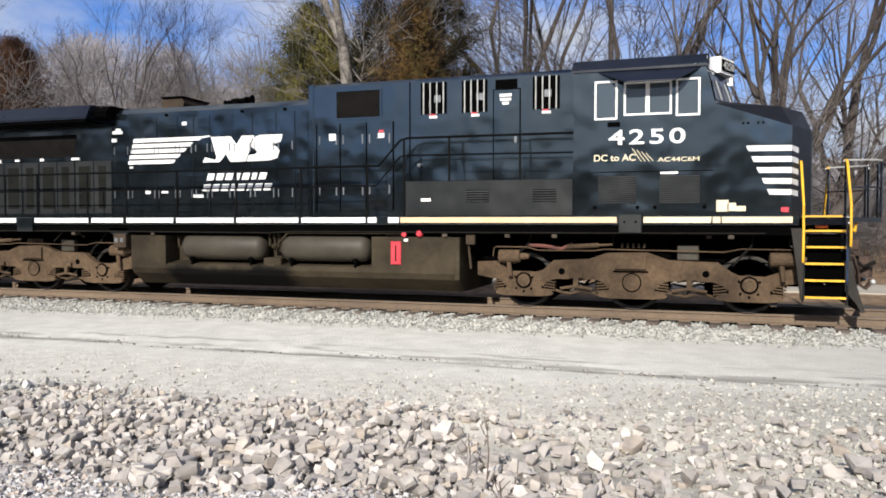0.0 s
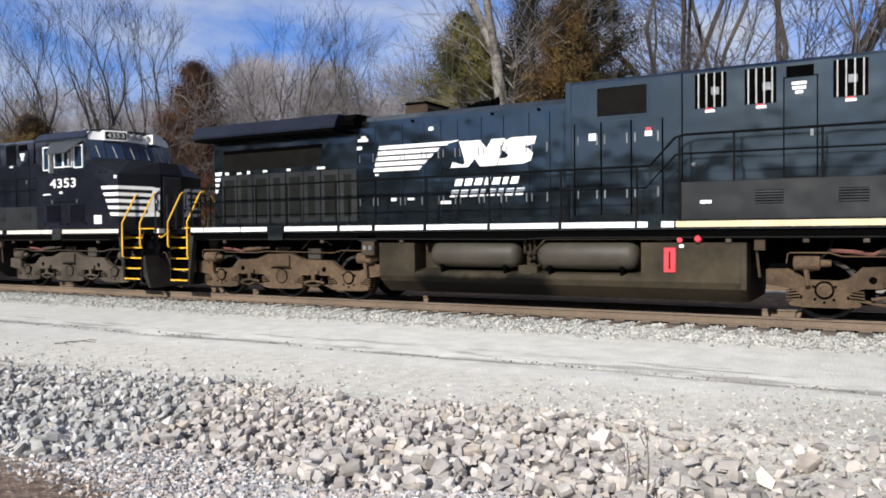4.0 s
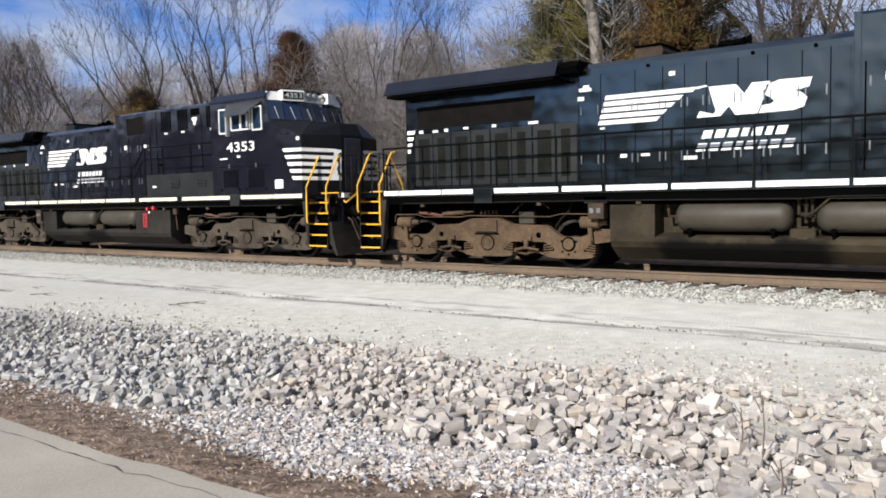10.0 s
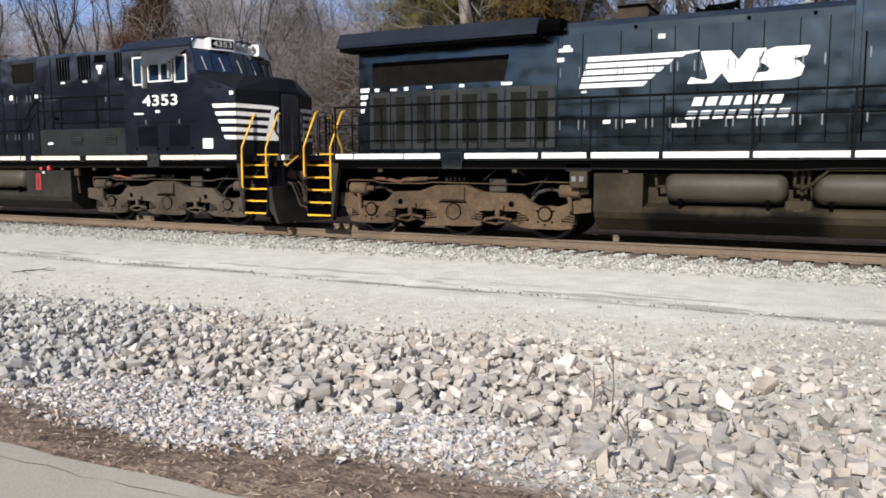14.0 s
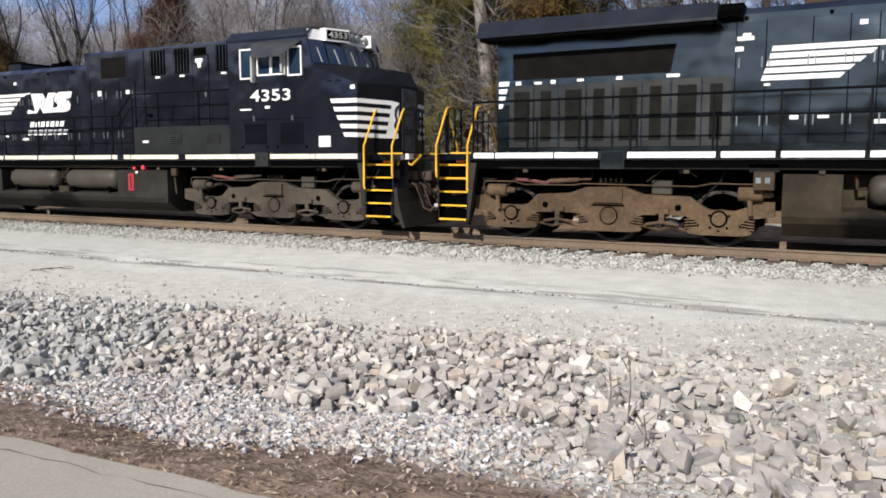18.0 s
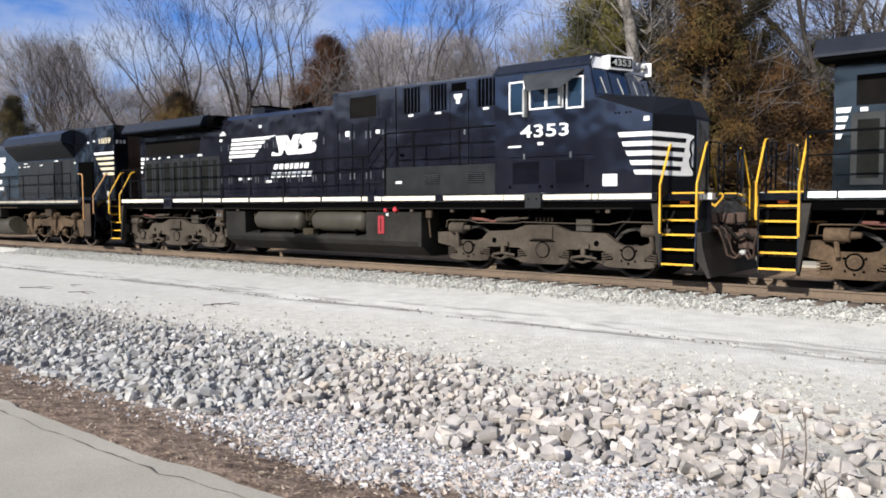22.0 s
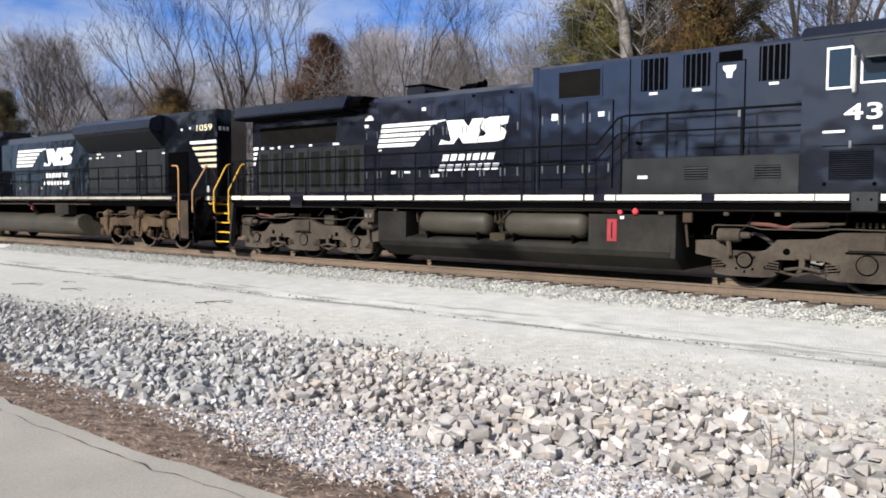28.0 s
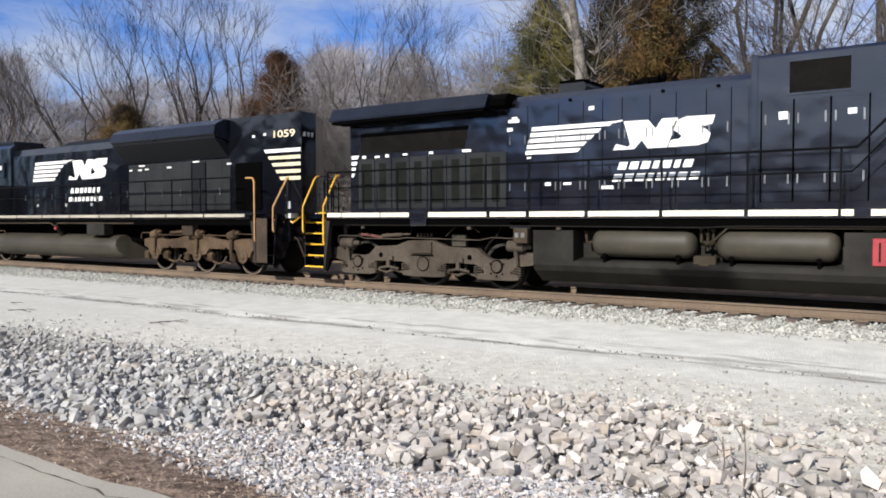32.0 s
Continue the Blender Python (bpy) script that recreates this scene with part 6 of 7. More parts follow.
        part("cable_box", cube(6.66, 7.16, s * 1.20, s * 1.42, 1.12, 1.56, 0.02), GRIME, L, "dusty brown box over the truck")
    for x in (-7.05, 7.05):
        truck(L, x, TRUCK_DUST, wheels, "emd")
        part("bolster", cube(x - 0.7, x + 0.7, -0.9, 0.9, 0.95, 1.45, 0.04), SHADE, L)
    for s in (-1, 1):
        for d in (-1, 1):
            rungs_and_rails(L, d * 0.12, s, d, TAN_RAIL, SHADE, "emd")
    end_gear(L, 1, 0.12, False)
    end_gear(L, -1, -0.12, True)
    return L


WHEELS_A, WHEELS_B, WHEELS_C = [], [], []
loco_a = ge_loco("4250", "black diesel locomotive with cream sill stripe and yellow rails", True, WHEELS_A, False, "a")
loco_b = ge_loco("4353", "black diesel locomotive with white nose stripes and open window awning", False, WHEELS_B, True, "b")
loco_c = emd_loco("1059", "black diesel locomotive coupled rear first with flared radiators", WHEELS_C)

# ---- stones ----


def stone_mesh(name, seed, material, flatness=0.75, points=13, slab=False):
    """An angular broken stone about 1 m across: the hull of points scattered on a squashed ball, or of three uneven rings for a slab."""
    rnd = random.Random(seed)
    bm = nb()
    if slab:
        n = rnd.choice((3, 4, 4, 5, 5))
        rs = [rnd.uniform(0.36, 0.58) for _ in range(n)]
        tilt, long = rnd.uniform(-0.16, 0.16), rnd.uniform(1.0, 1.7)
        for k in range(n):
            a = 2 * math.pi * (k + rnd.uniform(-0.28, 0.28)) / n
            for f, z in ((0.82, -flatness * 0.5), (1.0, rnd.uniform(-0.05, 0.10)), (rnd.uniform(0.74, 1.0), flatness * 0.5 + tilt * math.cos(a) + rnd.uniform(-0.05, 0.05))):
                bm.verts.new((math.cos(a) * rs[k] * f * long, math.sin(a) * rs[k] * f, z))
    else:
        for _ in range(points):
            v = Vector((rnd.gauss(0, 1), rnd.gauss(0, 1), rnd.gauss(0, 1))).normalized() * rnd.uniform(0.40, 0.52)
            bm.verts.new((v.x * rnd.uniform(0.95, 1.2), v.y, v.z * flatness))
    res = bmesh.ops.convex_hull(bm, input=bm.verts)
    bmesh.ops.delete(bm, geom=[g for g in res["geom_interior"] if isinstance(g, bmesh.types.BMVert)], context="VERTS")
    bmesh.ops.triangulate(bm, faces=bm.faces)
    me = bpy.data.meshes.new(name)
    bm.to_mesh(me)
    bm.free()
    me.materials.append(material)
    return me


def stone_material(name, tones, each_object):
    """Broken limestone: each stone takes its own tone, with grain and pale dust."""
    m = bpy.data.materials.new(name)
    m.use_nodes = True
    n, l = m.node_tree.nodes, m.node_tree.links
    b = n["Principled BSDF"]
    if each_object:
        val = n.new("ShaderNodeObjectInfo").outputs["Random"]
    else:
        val = n.new("ShaderNodeNewGeometry").outputs["Random Per Island"]
    r = ramp(n, [(i / (len(tones) - 1), c) for i, c in enumerate(tones)])
    r.color_ramp.interpolation = "CONSTANT"
    l.new(val, r.inputs["Fac"])
    co, fine, big = n.new("ShaderNodeTexCoord"), n.new("ShaderNodeTexNoise"), n.new("ShaderNodeTexNoise")
    geo = n.new("ShaderNodeNewGeometry")
    fine.inputs["Scale"].default_value, fine.inputs["Detail"].default_value = 55, 5
    big.inputs["Scale"].default_value, big.inputs["Detail"].default_value = 9, 4
    l.new(geo.outputs["Position"], fine.inputs["Vector"])
    l.new(geo.outputs["Position"], big.inputs["Vector"])
    g = ramp(n, [(0.3, (0.72, 0.72, 0.73)), (0.7, (1.15, 1.13, 1.10))])
    l.new(big.outputs["Fac"], g.inputs["Fac"])
    mul = n.new("ShaderNodeMixRGB")
    mul.blend_type, mul.inputs["Fac"].default_value = "MULTIPLY", 1
    l.new(r.outputs["Color"], mul.inputs["Color1"])
    l.new(g.outputs["Color"], mul.inputs["Color2"])
    l.new(mul.outputs["Color"], b.inputs["Base Color"])
    b.inputs["Roughness"].default_value = 0.92
    b.inputs["Specular IOR Level"].default_value = 0.25
    bp = n.new("ShaderNodeBump")
    bp.inputs["Strength"].default_value, bp.inputs["Distance"].default_value = 0.5, 0.012
    l.new(fine.outputs["Fac"], bp.inputs["Height"])
    l.new(bp.outputs["Normal"], b.inputs["Normal"])
    return m


TONES = [(0.339, 0.308, 0.278), (0.267, 0.245, 0.223), (0.394, 0.358, 0.323), (0.225, 0.207, 0.192), (0.339, 0.307, 0.276), (0.285, 0.265, 0.251), (0.436, 0.406, 0.379), (0.295, 0.265, 0.242), (0.25, 0.233, 0.22), (0.368, 0.34, 0.311), (0.478, 0.439, 0.405), (0.294, 0.27, 0.253), (0.321, 0.278, 0.236), (0.329, 0.308, 0.288), (0.275, 0.256, 0.244), (0.378, 0.35, 0.325), (0.314, 0.291, 0.271)]
BLUE_TONES = [(0.317, 0.307, 0.289), (0.249, 0.244, 0.233), (0.37, 0.359, 0.337), (0.209, 0.207, 0.201), (0.316, 0.306, 0.287), (0.266, 0.264, 0.261), (0.408, 0.406, 0.394), (0.275, 0.264, 0.251), (0.233, 0.233, 0.229), (0.343, 0.339, 0.324), (0.447, 0.438, 0.423), (0.274, 0.27, 0.264), (0.3, 0.276, 0.246), (0.307, 0.307, 0.3), (0.256, 0.255, 0.254), (0.353, 0.349, 0.339), (0.294, 0.292, 0.282)]
STONE_OBJ = stone_material("broken_limestone", [(1.09 * r, 1.10 * g, 1.09 * b) for r, g, b in TONES], True)
STONE_JOIN = stone_material("broken_limestone_heap", [(1.14 * r, 1.14 * g, 1.13 * b) for r, g, b in TONES], False)
STONE_BLUE = stone_material("broken_blue_limestone", [(1.10 * r, 1.10 * g, 1.10 * b) for r, g, b in BLUE_TONES], False)
BALLAST_MAT = stone_material("grey_ballast", [(0.34, 0.342, 0.315), (0.41, 0.41, 0.375), (0.29, 0.29, 0.27), (0.45, 0.447, 0.41), (0.37, 0.37, 0.335), (0.50, 0.492, 0.455), (0.23, 0.23, 0.212), (0.42, 0.415, 0.38)], False)
# near-black tones stand for the shade beneath the train
SHADED_BALLAST_MAT = stone_material("shade_black_ballast", [(0.035, 0.031, 0.027), (0.06, 0.053, 0.046), (0.02, 0.018, 0.016), (0.045, 0.04, 0.035)], False)
CHIP_MAT = stone_material("pale_stone_chips", [(0.46, 0.435, 0.415), (0.57, 0.55, 0.54), (0.34, 0.328, 0.335), (0.60, 0.585, 0.575), (0.44, 0.40, 0.365), (0.34, 0.342, 0.362), (0.48, 0.40, 0.345), (0.54, 0.52, 0.50), (0.24, 0.225, 0.22), (0.43, 0.425, 0.44)], False)
LOOSE_MAT = stone_material("loose_pale_gravel", [(0.40, 0.385, 0.345), (0.49, 0.475, 0.425), (0.29, 0.275, 0.245), (0.55, 0.53, 0.475), (0.43, 0.41, 0.37), (0.35, 0.335, 0.305), (0.20, 0.185, 0.165)], False)
STONES = [stone_mesh("stone", 100 + k, STONE_OBJ, 0.36 + 0.09 * (k % 4), 8, k % 4 > 0) for k in range(20)]


def heap(name, placed, material, points, label, category, seed, slabs=False):
    """Joins many small stones: rows of (x, y, z, size)."""
    rnd = np.random.RandomState(seed)
    base = []
    kinds = 24 if slabs else 10
    for k in range(kinds):
        me = stone_mesh("tmp", seed * 20 + k, material, 0.36 + 0.09 * (k % 4) if slabs else 0.80, points, slabs and k % 4 > 0)
        base.append((np.array([v.co[:] for v in me.vertices]), np.array([p.vertices[:] for p in me.polygons])))
        bpy.data.meshes.remove(me)
    vs, fs, count = [], [], 0
    for i, (x, y, z, s) in enumerate(placed):
        v, f = base[i * 7 % kinds if slabs else i % kinds]
        a, c = rnd.uniform(0, 6.28, 2)
        lean = c * 0.27 - 0.50
        ca, sa, cc, sc = math.cos(a), math.sin(a), math.cos(lean), math.sin(lean)
        rz = np.array([[ca, -sa, 0], [sa, ca, 0], [0, 0, 1]])
        rx = np.array([[1, 0, 0], [0, cc, -sc], [0, sc, cc]])
        vs.append((v * s) @ ((rx @ rz) if slabs else (rz @ rx)).T + (x, y, z))
        fs.append(f + count)
        count += len(v)
    vs, fs = np.concatenate(vs), np.concatenate(fs)
    me = bpy.data.meshes.new(name)
    me.from_pydata(vs.tolist(), [], fs.tolist())
    me.materials.append(material)
    return tagged(new(name, me), label, category, kind="stuff")


def bluish(p):
    """The stones farther along the strip are darker and bluer."""
    return p[0] + 0.8 * (p[1] - 5.5) + 2.2 * noise.noise((p[0] * 0.8, p[1] * 0.8, 3)) < -6.4


def riprap():
    rnd = random.Random(11)
    near, rest = [], []
    x = -34.0
    while x < 9:
        step = 0.083 if x > -12 else 0.13
        lo, hi = along(ROCK_LOW, x) - 0.1, along(ROCK_TOP, x) + 0.15
        y = lo
        while y < hi:
            px, py = x + rnd.uniform(-0.07, 0.07), y + rnd.uniform(-0.07, 0.07)
            u = (py - lo) / (hi - lo)
            patch = noise.noise((px * 0.5, py * 0.8, 7))
            keep = 1.0 if 0.12 < u < 0.86 else 0.65
            # small chips take over at the foot of the heap, gravel at the far right top
            if -6.2 < px < -1.8 and u < 0.27 + 0.14 * patch:
                keep = 0.12
            if px > -2.2 and u > max(0.42, 0.62 - 0.10 * (px + 2.2)):
                keep = 0.28
            if rnd.random() < keep:
                s = rnd.choice((0.07, 0.085, 0.095, 0.105, 0.12, 0.135, 0.155)) * rnd.uniform(0.85, 1.15)
                if px > -3 and py < 6.2:
                    s *= 0.92
                elif px < -4.5:
                    s *= 0.80
                if keep < 0.2:
                    s *= 0.7
                if u > 0.8:
                    s *= 0.8
                (near if (-2.5 < px < -0.1 and 4.6 < py < 6.0) else rest).append((px, py, ground_z(px, py) + s * rnd.uniform(0.05, 0.62), s))
            y += step
        x += step
    near.sort(key=lambda p: p[1])
    near, extra = near[:300], near[300:]
    heap("riprap_stones", [p for p in rest + extra if not bluish(p)], STONE_JOIN, 8, "heap of broken grey limestone beside the gravel strip", "riprap", 5, True)
    heap("riprap_stones", [p for p in rest + extra if bluish(p)], STONE_BLUE, 8, "heap of broken blue-grey limestone beside the road", "riprap", 9, True)
    r = thing("riprap", "strip of loose broken limestone rocks", "riprap")
    for k, (px, py, pz, s) in enumerate(near):
        o = new("stone", STONES[k * 7 % 20])
        o.parent, o.location = r, (px, py, pz)
        turn = Matrix.Rotation(rnd.uniform(-0.35, 0.85), 3, "X") @ Matrix.Rotation(rnd.uniform(-0.5, 0.5), 3, "Y") @ Matrix.Rotation(rnd.uniform(0, 6.3), 3, "Z")
        o.rotation_euler, o.scale = turn.to_euler(), (s * rnd.uniform(0.95, 1.15), s, s * rnd.uniform(0.85, 1.15))


riprap()


def small_stones():
    rnd = random.Random(21)
    rows = []
    # pale chips at the foot of the rocks and strewn over the gravel
    for _ in range(34000):
        x = rnd.uniform(-9.5, 1.5)
        y = along(ROCK_LOW, x) + (rnd.gauss(0.36, 0.36) if rnd.random() < 0.65 else rnd.gauss(-0.05, 0.32))
        if y > along(ROAD_EDGE, x) + 0.62 + 0.25 * noise.noise((x * 1.5, 8, 8)) and rnd.random() < 0.10 + 0.90 * smooth01((x + 6.6) / 1.5) * smooth01((-0.6 - x) / 2.2) * (0.75 + 0.5 * noise.noise((x * 1.1, y * 1.6, 9))):
            s = rnd.choice((0.022, 0.03, 0.038, 0.05, 0.066)) * rnd.uniform(0.8, 1.2)
            rows.append((x, y, ground_z(x, y) + s * 0.25, s))
    heap("stone_chips", rows, CHIP_MAT, 8, "pale crushed stone chips at the foot of the rocks", "gravel", 6)
    rows = []
    for _ in range(7500):
        x = rnd.uniform(-16, 6)
        top = along(ROCK_TOP, x)
        y = top + abs(rnd.gauss(0, 0.9)) - 0.2 + (0 if x < -2 else rnd.uniform(-1.2, 0.6))
        if rnd.random() < (0.35 if x < -4 else 1.0):
            s = rnd.choice((0.018, 0.024, 0.03, 0.045, 0.07)) * rnd.uniform(0.8, 1.2)
            rows.append((x, y, ground_z(x, y) + s * 0.2, s))
    for _ in range(14000):
        x, y = rnd.uniform(-2.5, 6.5), rnd.uniform(5.2, 10.6)
        if rnd.random() < smooth01((x + 2.5) / 4) * (1.0 if y < 8.5 else 0.5):
            s = rnd.choice((0.02, 0.028, 0.036, 0.05, 0.075)) * rnd.uniform(0.8, 1.2)
            rows.append((x, y, ground_z(x, y) + s * 0.2, s))
    heap("loose_gravel", rows, LOOSE_MAT, 8, "loose pale gravel strewn along the strip", "gravel", 7)
    rows = []
    for _ in range(27000):
        x = rnd.uniform(-34, 5)
        y = rnd.uniform(14.05, 15.22) if rnd.random() < 0.95 else rnd.triangular(13.5, 14.1, 14.05)
        s = rnd.choice((0.032, 0.042, 0.052, 0.064)) * rnd.uniform(0.8, 1.2)
        rows.append((x, y, ground_z(x, y) + s * rnd.uniform(0.0, 0.4) + (0.045 if 14.6 < y else 0.03) * abs(math.sin(math.pi * (x + 58) / 0.53)) - (0.02 if y > 14.7 else 0.0), s))
    heap("ballast", rows, BALLAST_MAT, 8, "grey crushed stone ballast along the ties", "ballast", 8)
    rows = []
    # stones under the train, with its shade in their colour
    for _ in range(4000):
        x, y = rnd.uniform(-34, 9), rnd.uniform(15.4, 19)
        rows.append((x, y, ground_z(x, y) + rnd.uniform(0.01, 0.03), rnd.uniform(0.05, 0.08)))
    heap("shaded_ballast", rows, SHADED_BALLAST_MAT, 8, "ballast between the rails, painted dark as the shade under the train", "ballast", 12)


small_stones()


def leaf_litter():
    """Dead leaves and straw on the soil strip."""
    rnd = random.Random(31)
    vs, fs = [], []
    for k in range(9000):
        x = rnd.uniform(-12, 2)
        e, lo = along(ROAD_EDGE, x), along(ROCK_LOW, x)
        y = rnd.uniform(e - 0.03, lo + 0.25)
        if k % 6 == 0:
            x = rnd.uniform(-1.5, 6)
            y = rnd.uniform(7.2, 10.2)
        z = ground_z(x, y) + rnd.uniform(0.006, 0.02)
        a, w, h = rnd.uniform(0, 6.28), rnd.uniform(0.003, 0.010), rnd.uniform(0.010, 0.040)
        c, s = math.cos(a), math.sin(a)
        i = len(vs)
        for u, v, q in ((-h, 0, 0), (0, -w, 0.012), (h, 0, rnd.uniform(0, 0.02)), (0, w, 0.010)):
            vs.append((x + u * c - v * s, y + u * s + v * c, z + q))
        fs.append((i, i + 1, i + 2, i + 3))
    me = bpy.data.meshes.new("leaf_litter")
    me.from_pydata(vs, [], fs)
    me.materials.append(stone_material("dead_leaves", [(0.21, 0.150, 0.11), (0.32, 0.245, 0.18), (0.13, 0.090, 0.065), (0.44, 0.36, 0.275), (0.24, 0.175, 0.13)], False))
    return tagged(new("leaf_litter", me), "dead brown leaves on the soil beside the road", "leaves", kind="stuff")


leaf_litter()


def rut_clods():
    """Dark damp clods and straw pushed up along the wheel rut of the packed strip."""
    rnd = random.Random(61)
    rows = []
    for _ in range(1100):
        x = rnd.uniform(-34, 5)
        y = 10.85 + 0.22 * noise.noise((x * 0.33, 3, 0)) + rnd.gauss(0, 0.09)
        if rnd.random() < 0.55 + 0.6 * noise.noise((x * 0.8, 6, 0)):
            rows.append((x, y, ground_z(x, y) + 0.006, rnd.choice((0.02, 0.03, 0.04, 0.06)) * rnd.uniform(0.8, 1.2)))
    heap("rut_clods", rows, CLOD_MAT, 8, "dark clods along the wheel rut", "clods", 14)


CLOD_MAT = stone_material("dark_damp_clods", [(0.17, 0.155, 0.135), (0.24, 0.22, 0.19), (0.12, 0.108, 0.094), (0.32, 0.295, 0.26)], False)
rut_clods()


def stick(x, y, turn, ln):
    s = thing("fallen_stick", "thin dark fallen stick lying on the gravel", "stick")
    s.location, s.rotation_euler = (x, y, ground_z(x, y) + 0.012), (0, 0, turn)
    st = part("stem", tube(nb(), [(-ln / 2, 0, 0), (0, 0.03, 0.02), (ln / 2, -0.02, 0)], 0.010, 5, 0.005), BARK_DARK, s)
    part("twig", tube(nb(), [(0, 0.03, 0.02), (ln * 0.2, 0.16, 0.03), (ln * 0.38, 0.2, 0.0)], 0.006, 4, 0.003), BARK_DARK, st)


BARK_DARK = surface("dark_bark", (0.062, 0.0477, 0.0397), (0.0298, 0.0236, 0.0198), 0.95, 0, 2, 18, 0.5, 0.2)
for sx, sy, sa, sl in ((-19.2, 8.5, 0.4, 0.9), (-18.8, 9.2, -0.3, 0.6), (-17.3, 8.6, 0.2, 0.7), (-12.9, 9.3, 0.5, 0.6), (-13.0, 9.0, 0.1, 0.4)):
    stick(sx, sy, sa, sl)


WEED_STEM = surface("dry_weed_stem", (0.17, 0.13, 0.10), (0.10, 0.075, 0.06), 0.95, 0, 6, 30, 0.1, 0.2)


def weed(x, y, h):
    w = thing("dead_weed", "thin dead weed stalk standing among the rocks", "weed")
    w.location = (x, y, ground_z(x, y))
    bm = tube(nb(), [(0, 0, -0.05), (0.02, 0, h * 0.5), (0.0, 0.01, h)], 0.008, 5, 0.004)
    st = part("stalk", bm, WEED_STEM, w)
    rnd = random.Random(int(x * 100))
    for k in range(4):
        z = h * rnd.uniform(0.4, 1.0)
        bm = tube(nb(), [(0, 0, z), (rnd.uniform(-0.1, 0.1), rnd.uniform(-0.06, 0.06), z + rnd.uniform(0.03, 0.12))], 0.004, 4)
        part("twig", bm, WEED_STEM, st)


for wx, wy, wh in ((-1.55, 6.15, 0.55), (-1.75, 6.3, 0.4), (-5.6, 6.35, 0.45), (-1.2, 5.2, 0.3)):
    weed(wx, wy, wh)

# ---- trees ----
BARK = surface("grey_brown_bark", (0.0864, 0.0726, 0.0613), (0.0432, 0.0359, 0.0302), 0.95, 0, 1.2, 14, 0.6, 0.2, each=0.25)
BARK_MID = surface("brown_grey_bark", (0.0788, 0.063, 0.054), (0.0375, 0.03, 0.0263), 0.95, 0, 1.2, 14, 0.6, 0.2, each=0.2)
BARK_PALE = surface("pale_mottled_bark", (0.25, 0.225, 0.195), (0.065, 0.054, 0.045), 0.9, 0, 3.2, 12, 0.3, 0.2)
TWIG_DARK = surface("dark_twigs", (0.0396, 0.0304, 0.0264), (0.0211, 0.0164, 0.0146), 0.95, 0, 0.6, 6, 0.0, 0.15, each=0.2)
TWIG = surface("grey_twigs", (0.192, 0.170, 0.156), (0.107, 0.093, 0.086), 0.95, 0, 0.6, 6, 0.0, 0.15, each=0.2)


class Mesh:
    """Collects tapered branches quickly as plain vertex and face rows."""

    def __init__(self):
        self.v, self.f = [], []

    def limb(self, a, b, ra, rb, seg):
        d = (b - a).normalized()
        s = d.orthogonal().normalized()
        u = d.cross(s)
        i = len(self.v)
        for p, r in ((a, ra), (b, rb)):
            for k in range(seg):
                q = 2 * math.pi * k / seg
                self.v.append(tuple(p + (s * math.cos(q) + u * math.sin(q)) * r))
        for k in range(seg):
            n = (k + 1) % seg
            self.f.append((i + k, i + n, i + seg + n, i + seg + k))

    def object(self, name, material, parent=None, label=""):
        me = bpy.data.meshes.new(name)
        me.from_pydata(self.v, [], self.f)
        me.shade_smooth()
        me.materials.append(material)
        ob = new(name, me)
        ob.parent = parent
        if label:
            ob["label"] = label
        return ob


def grow(wood, twigs, rnd, p, d, length, r, depth, up, spread):
    """One branch of three bends, then its children."""
    n = 3 if depth > 1 else 2
    q, dd = p, d
    nodes = [(p, r)]
    wob = 0.05 if r > 0.14 else 0.15
    for k in range(n):
        dd = (dd + Vector((rnd.gauss(0, wob), rnd.gauss(0, wob), rnd.gauss(0.02, 0.08) + up * 0.05))).normalized()
        e = q + dd * length / n
        tap = 0.26 if r > 0.08 else 0.42
        ra, rb = r * (1 - tap * k / n), r * (1 - tap * (k + 1) / n)
        (wood if r > 0.028 else twigs).limb(q, e, ra, rb, 7 if r > 0.1 else 5 if r > 0.04 else 3)
        q = e
        nodes.append((q, rb))
    if depth == 0:
        return
    kids = rnd.randint(2, 3) + (1 if depth == 2 else 0)
    for k in range(kids):
        at, rr = nodes[-1] if k < 2 else nodes[rnd.randint(1, n - 1)]
        axis = Vector((rnd.gauss(0, 1), rnd.gauss(0, 1), rnd.gauss(0, 0.5)))
        side = (axis - dd * axis.dot(dd)).normalized()
        nd = (dd + side * rnd.uniform(0.35, 0.8) * spread + Vector((0, 0, up * 0.12))).normalized()
        grow(wood, twigs, rnd, at, nd, length * rnd.uniform(0.64, 0.84), max(0.0105, rr * rnd.uniform(0.54, 0.85)), depth - 1, up, spread)


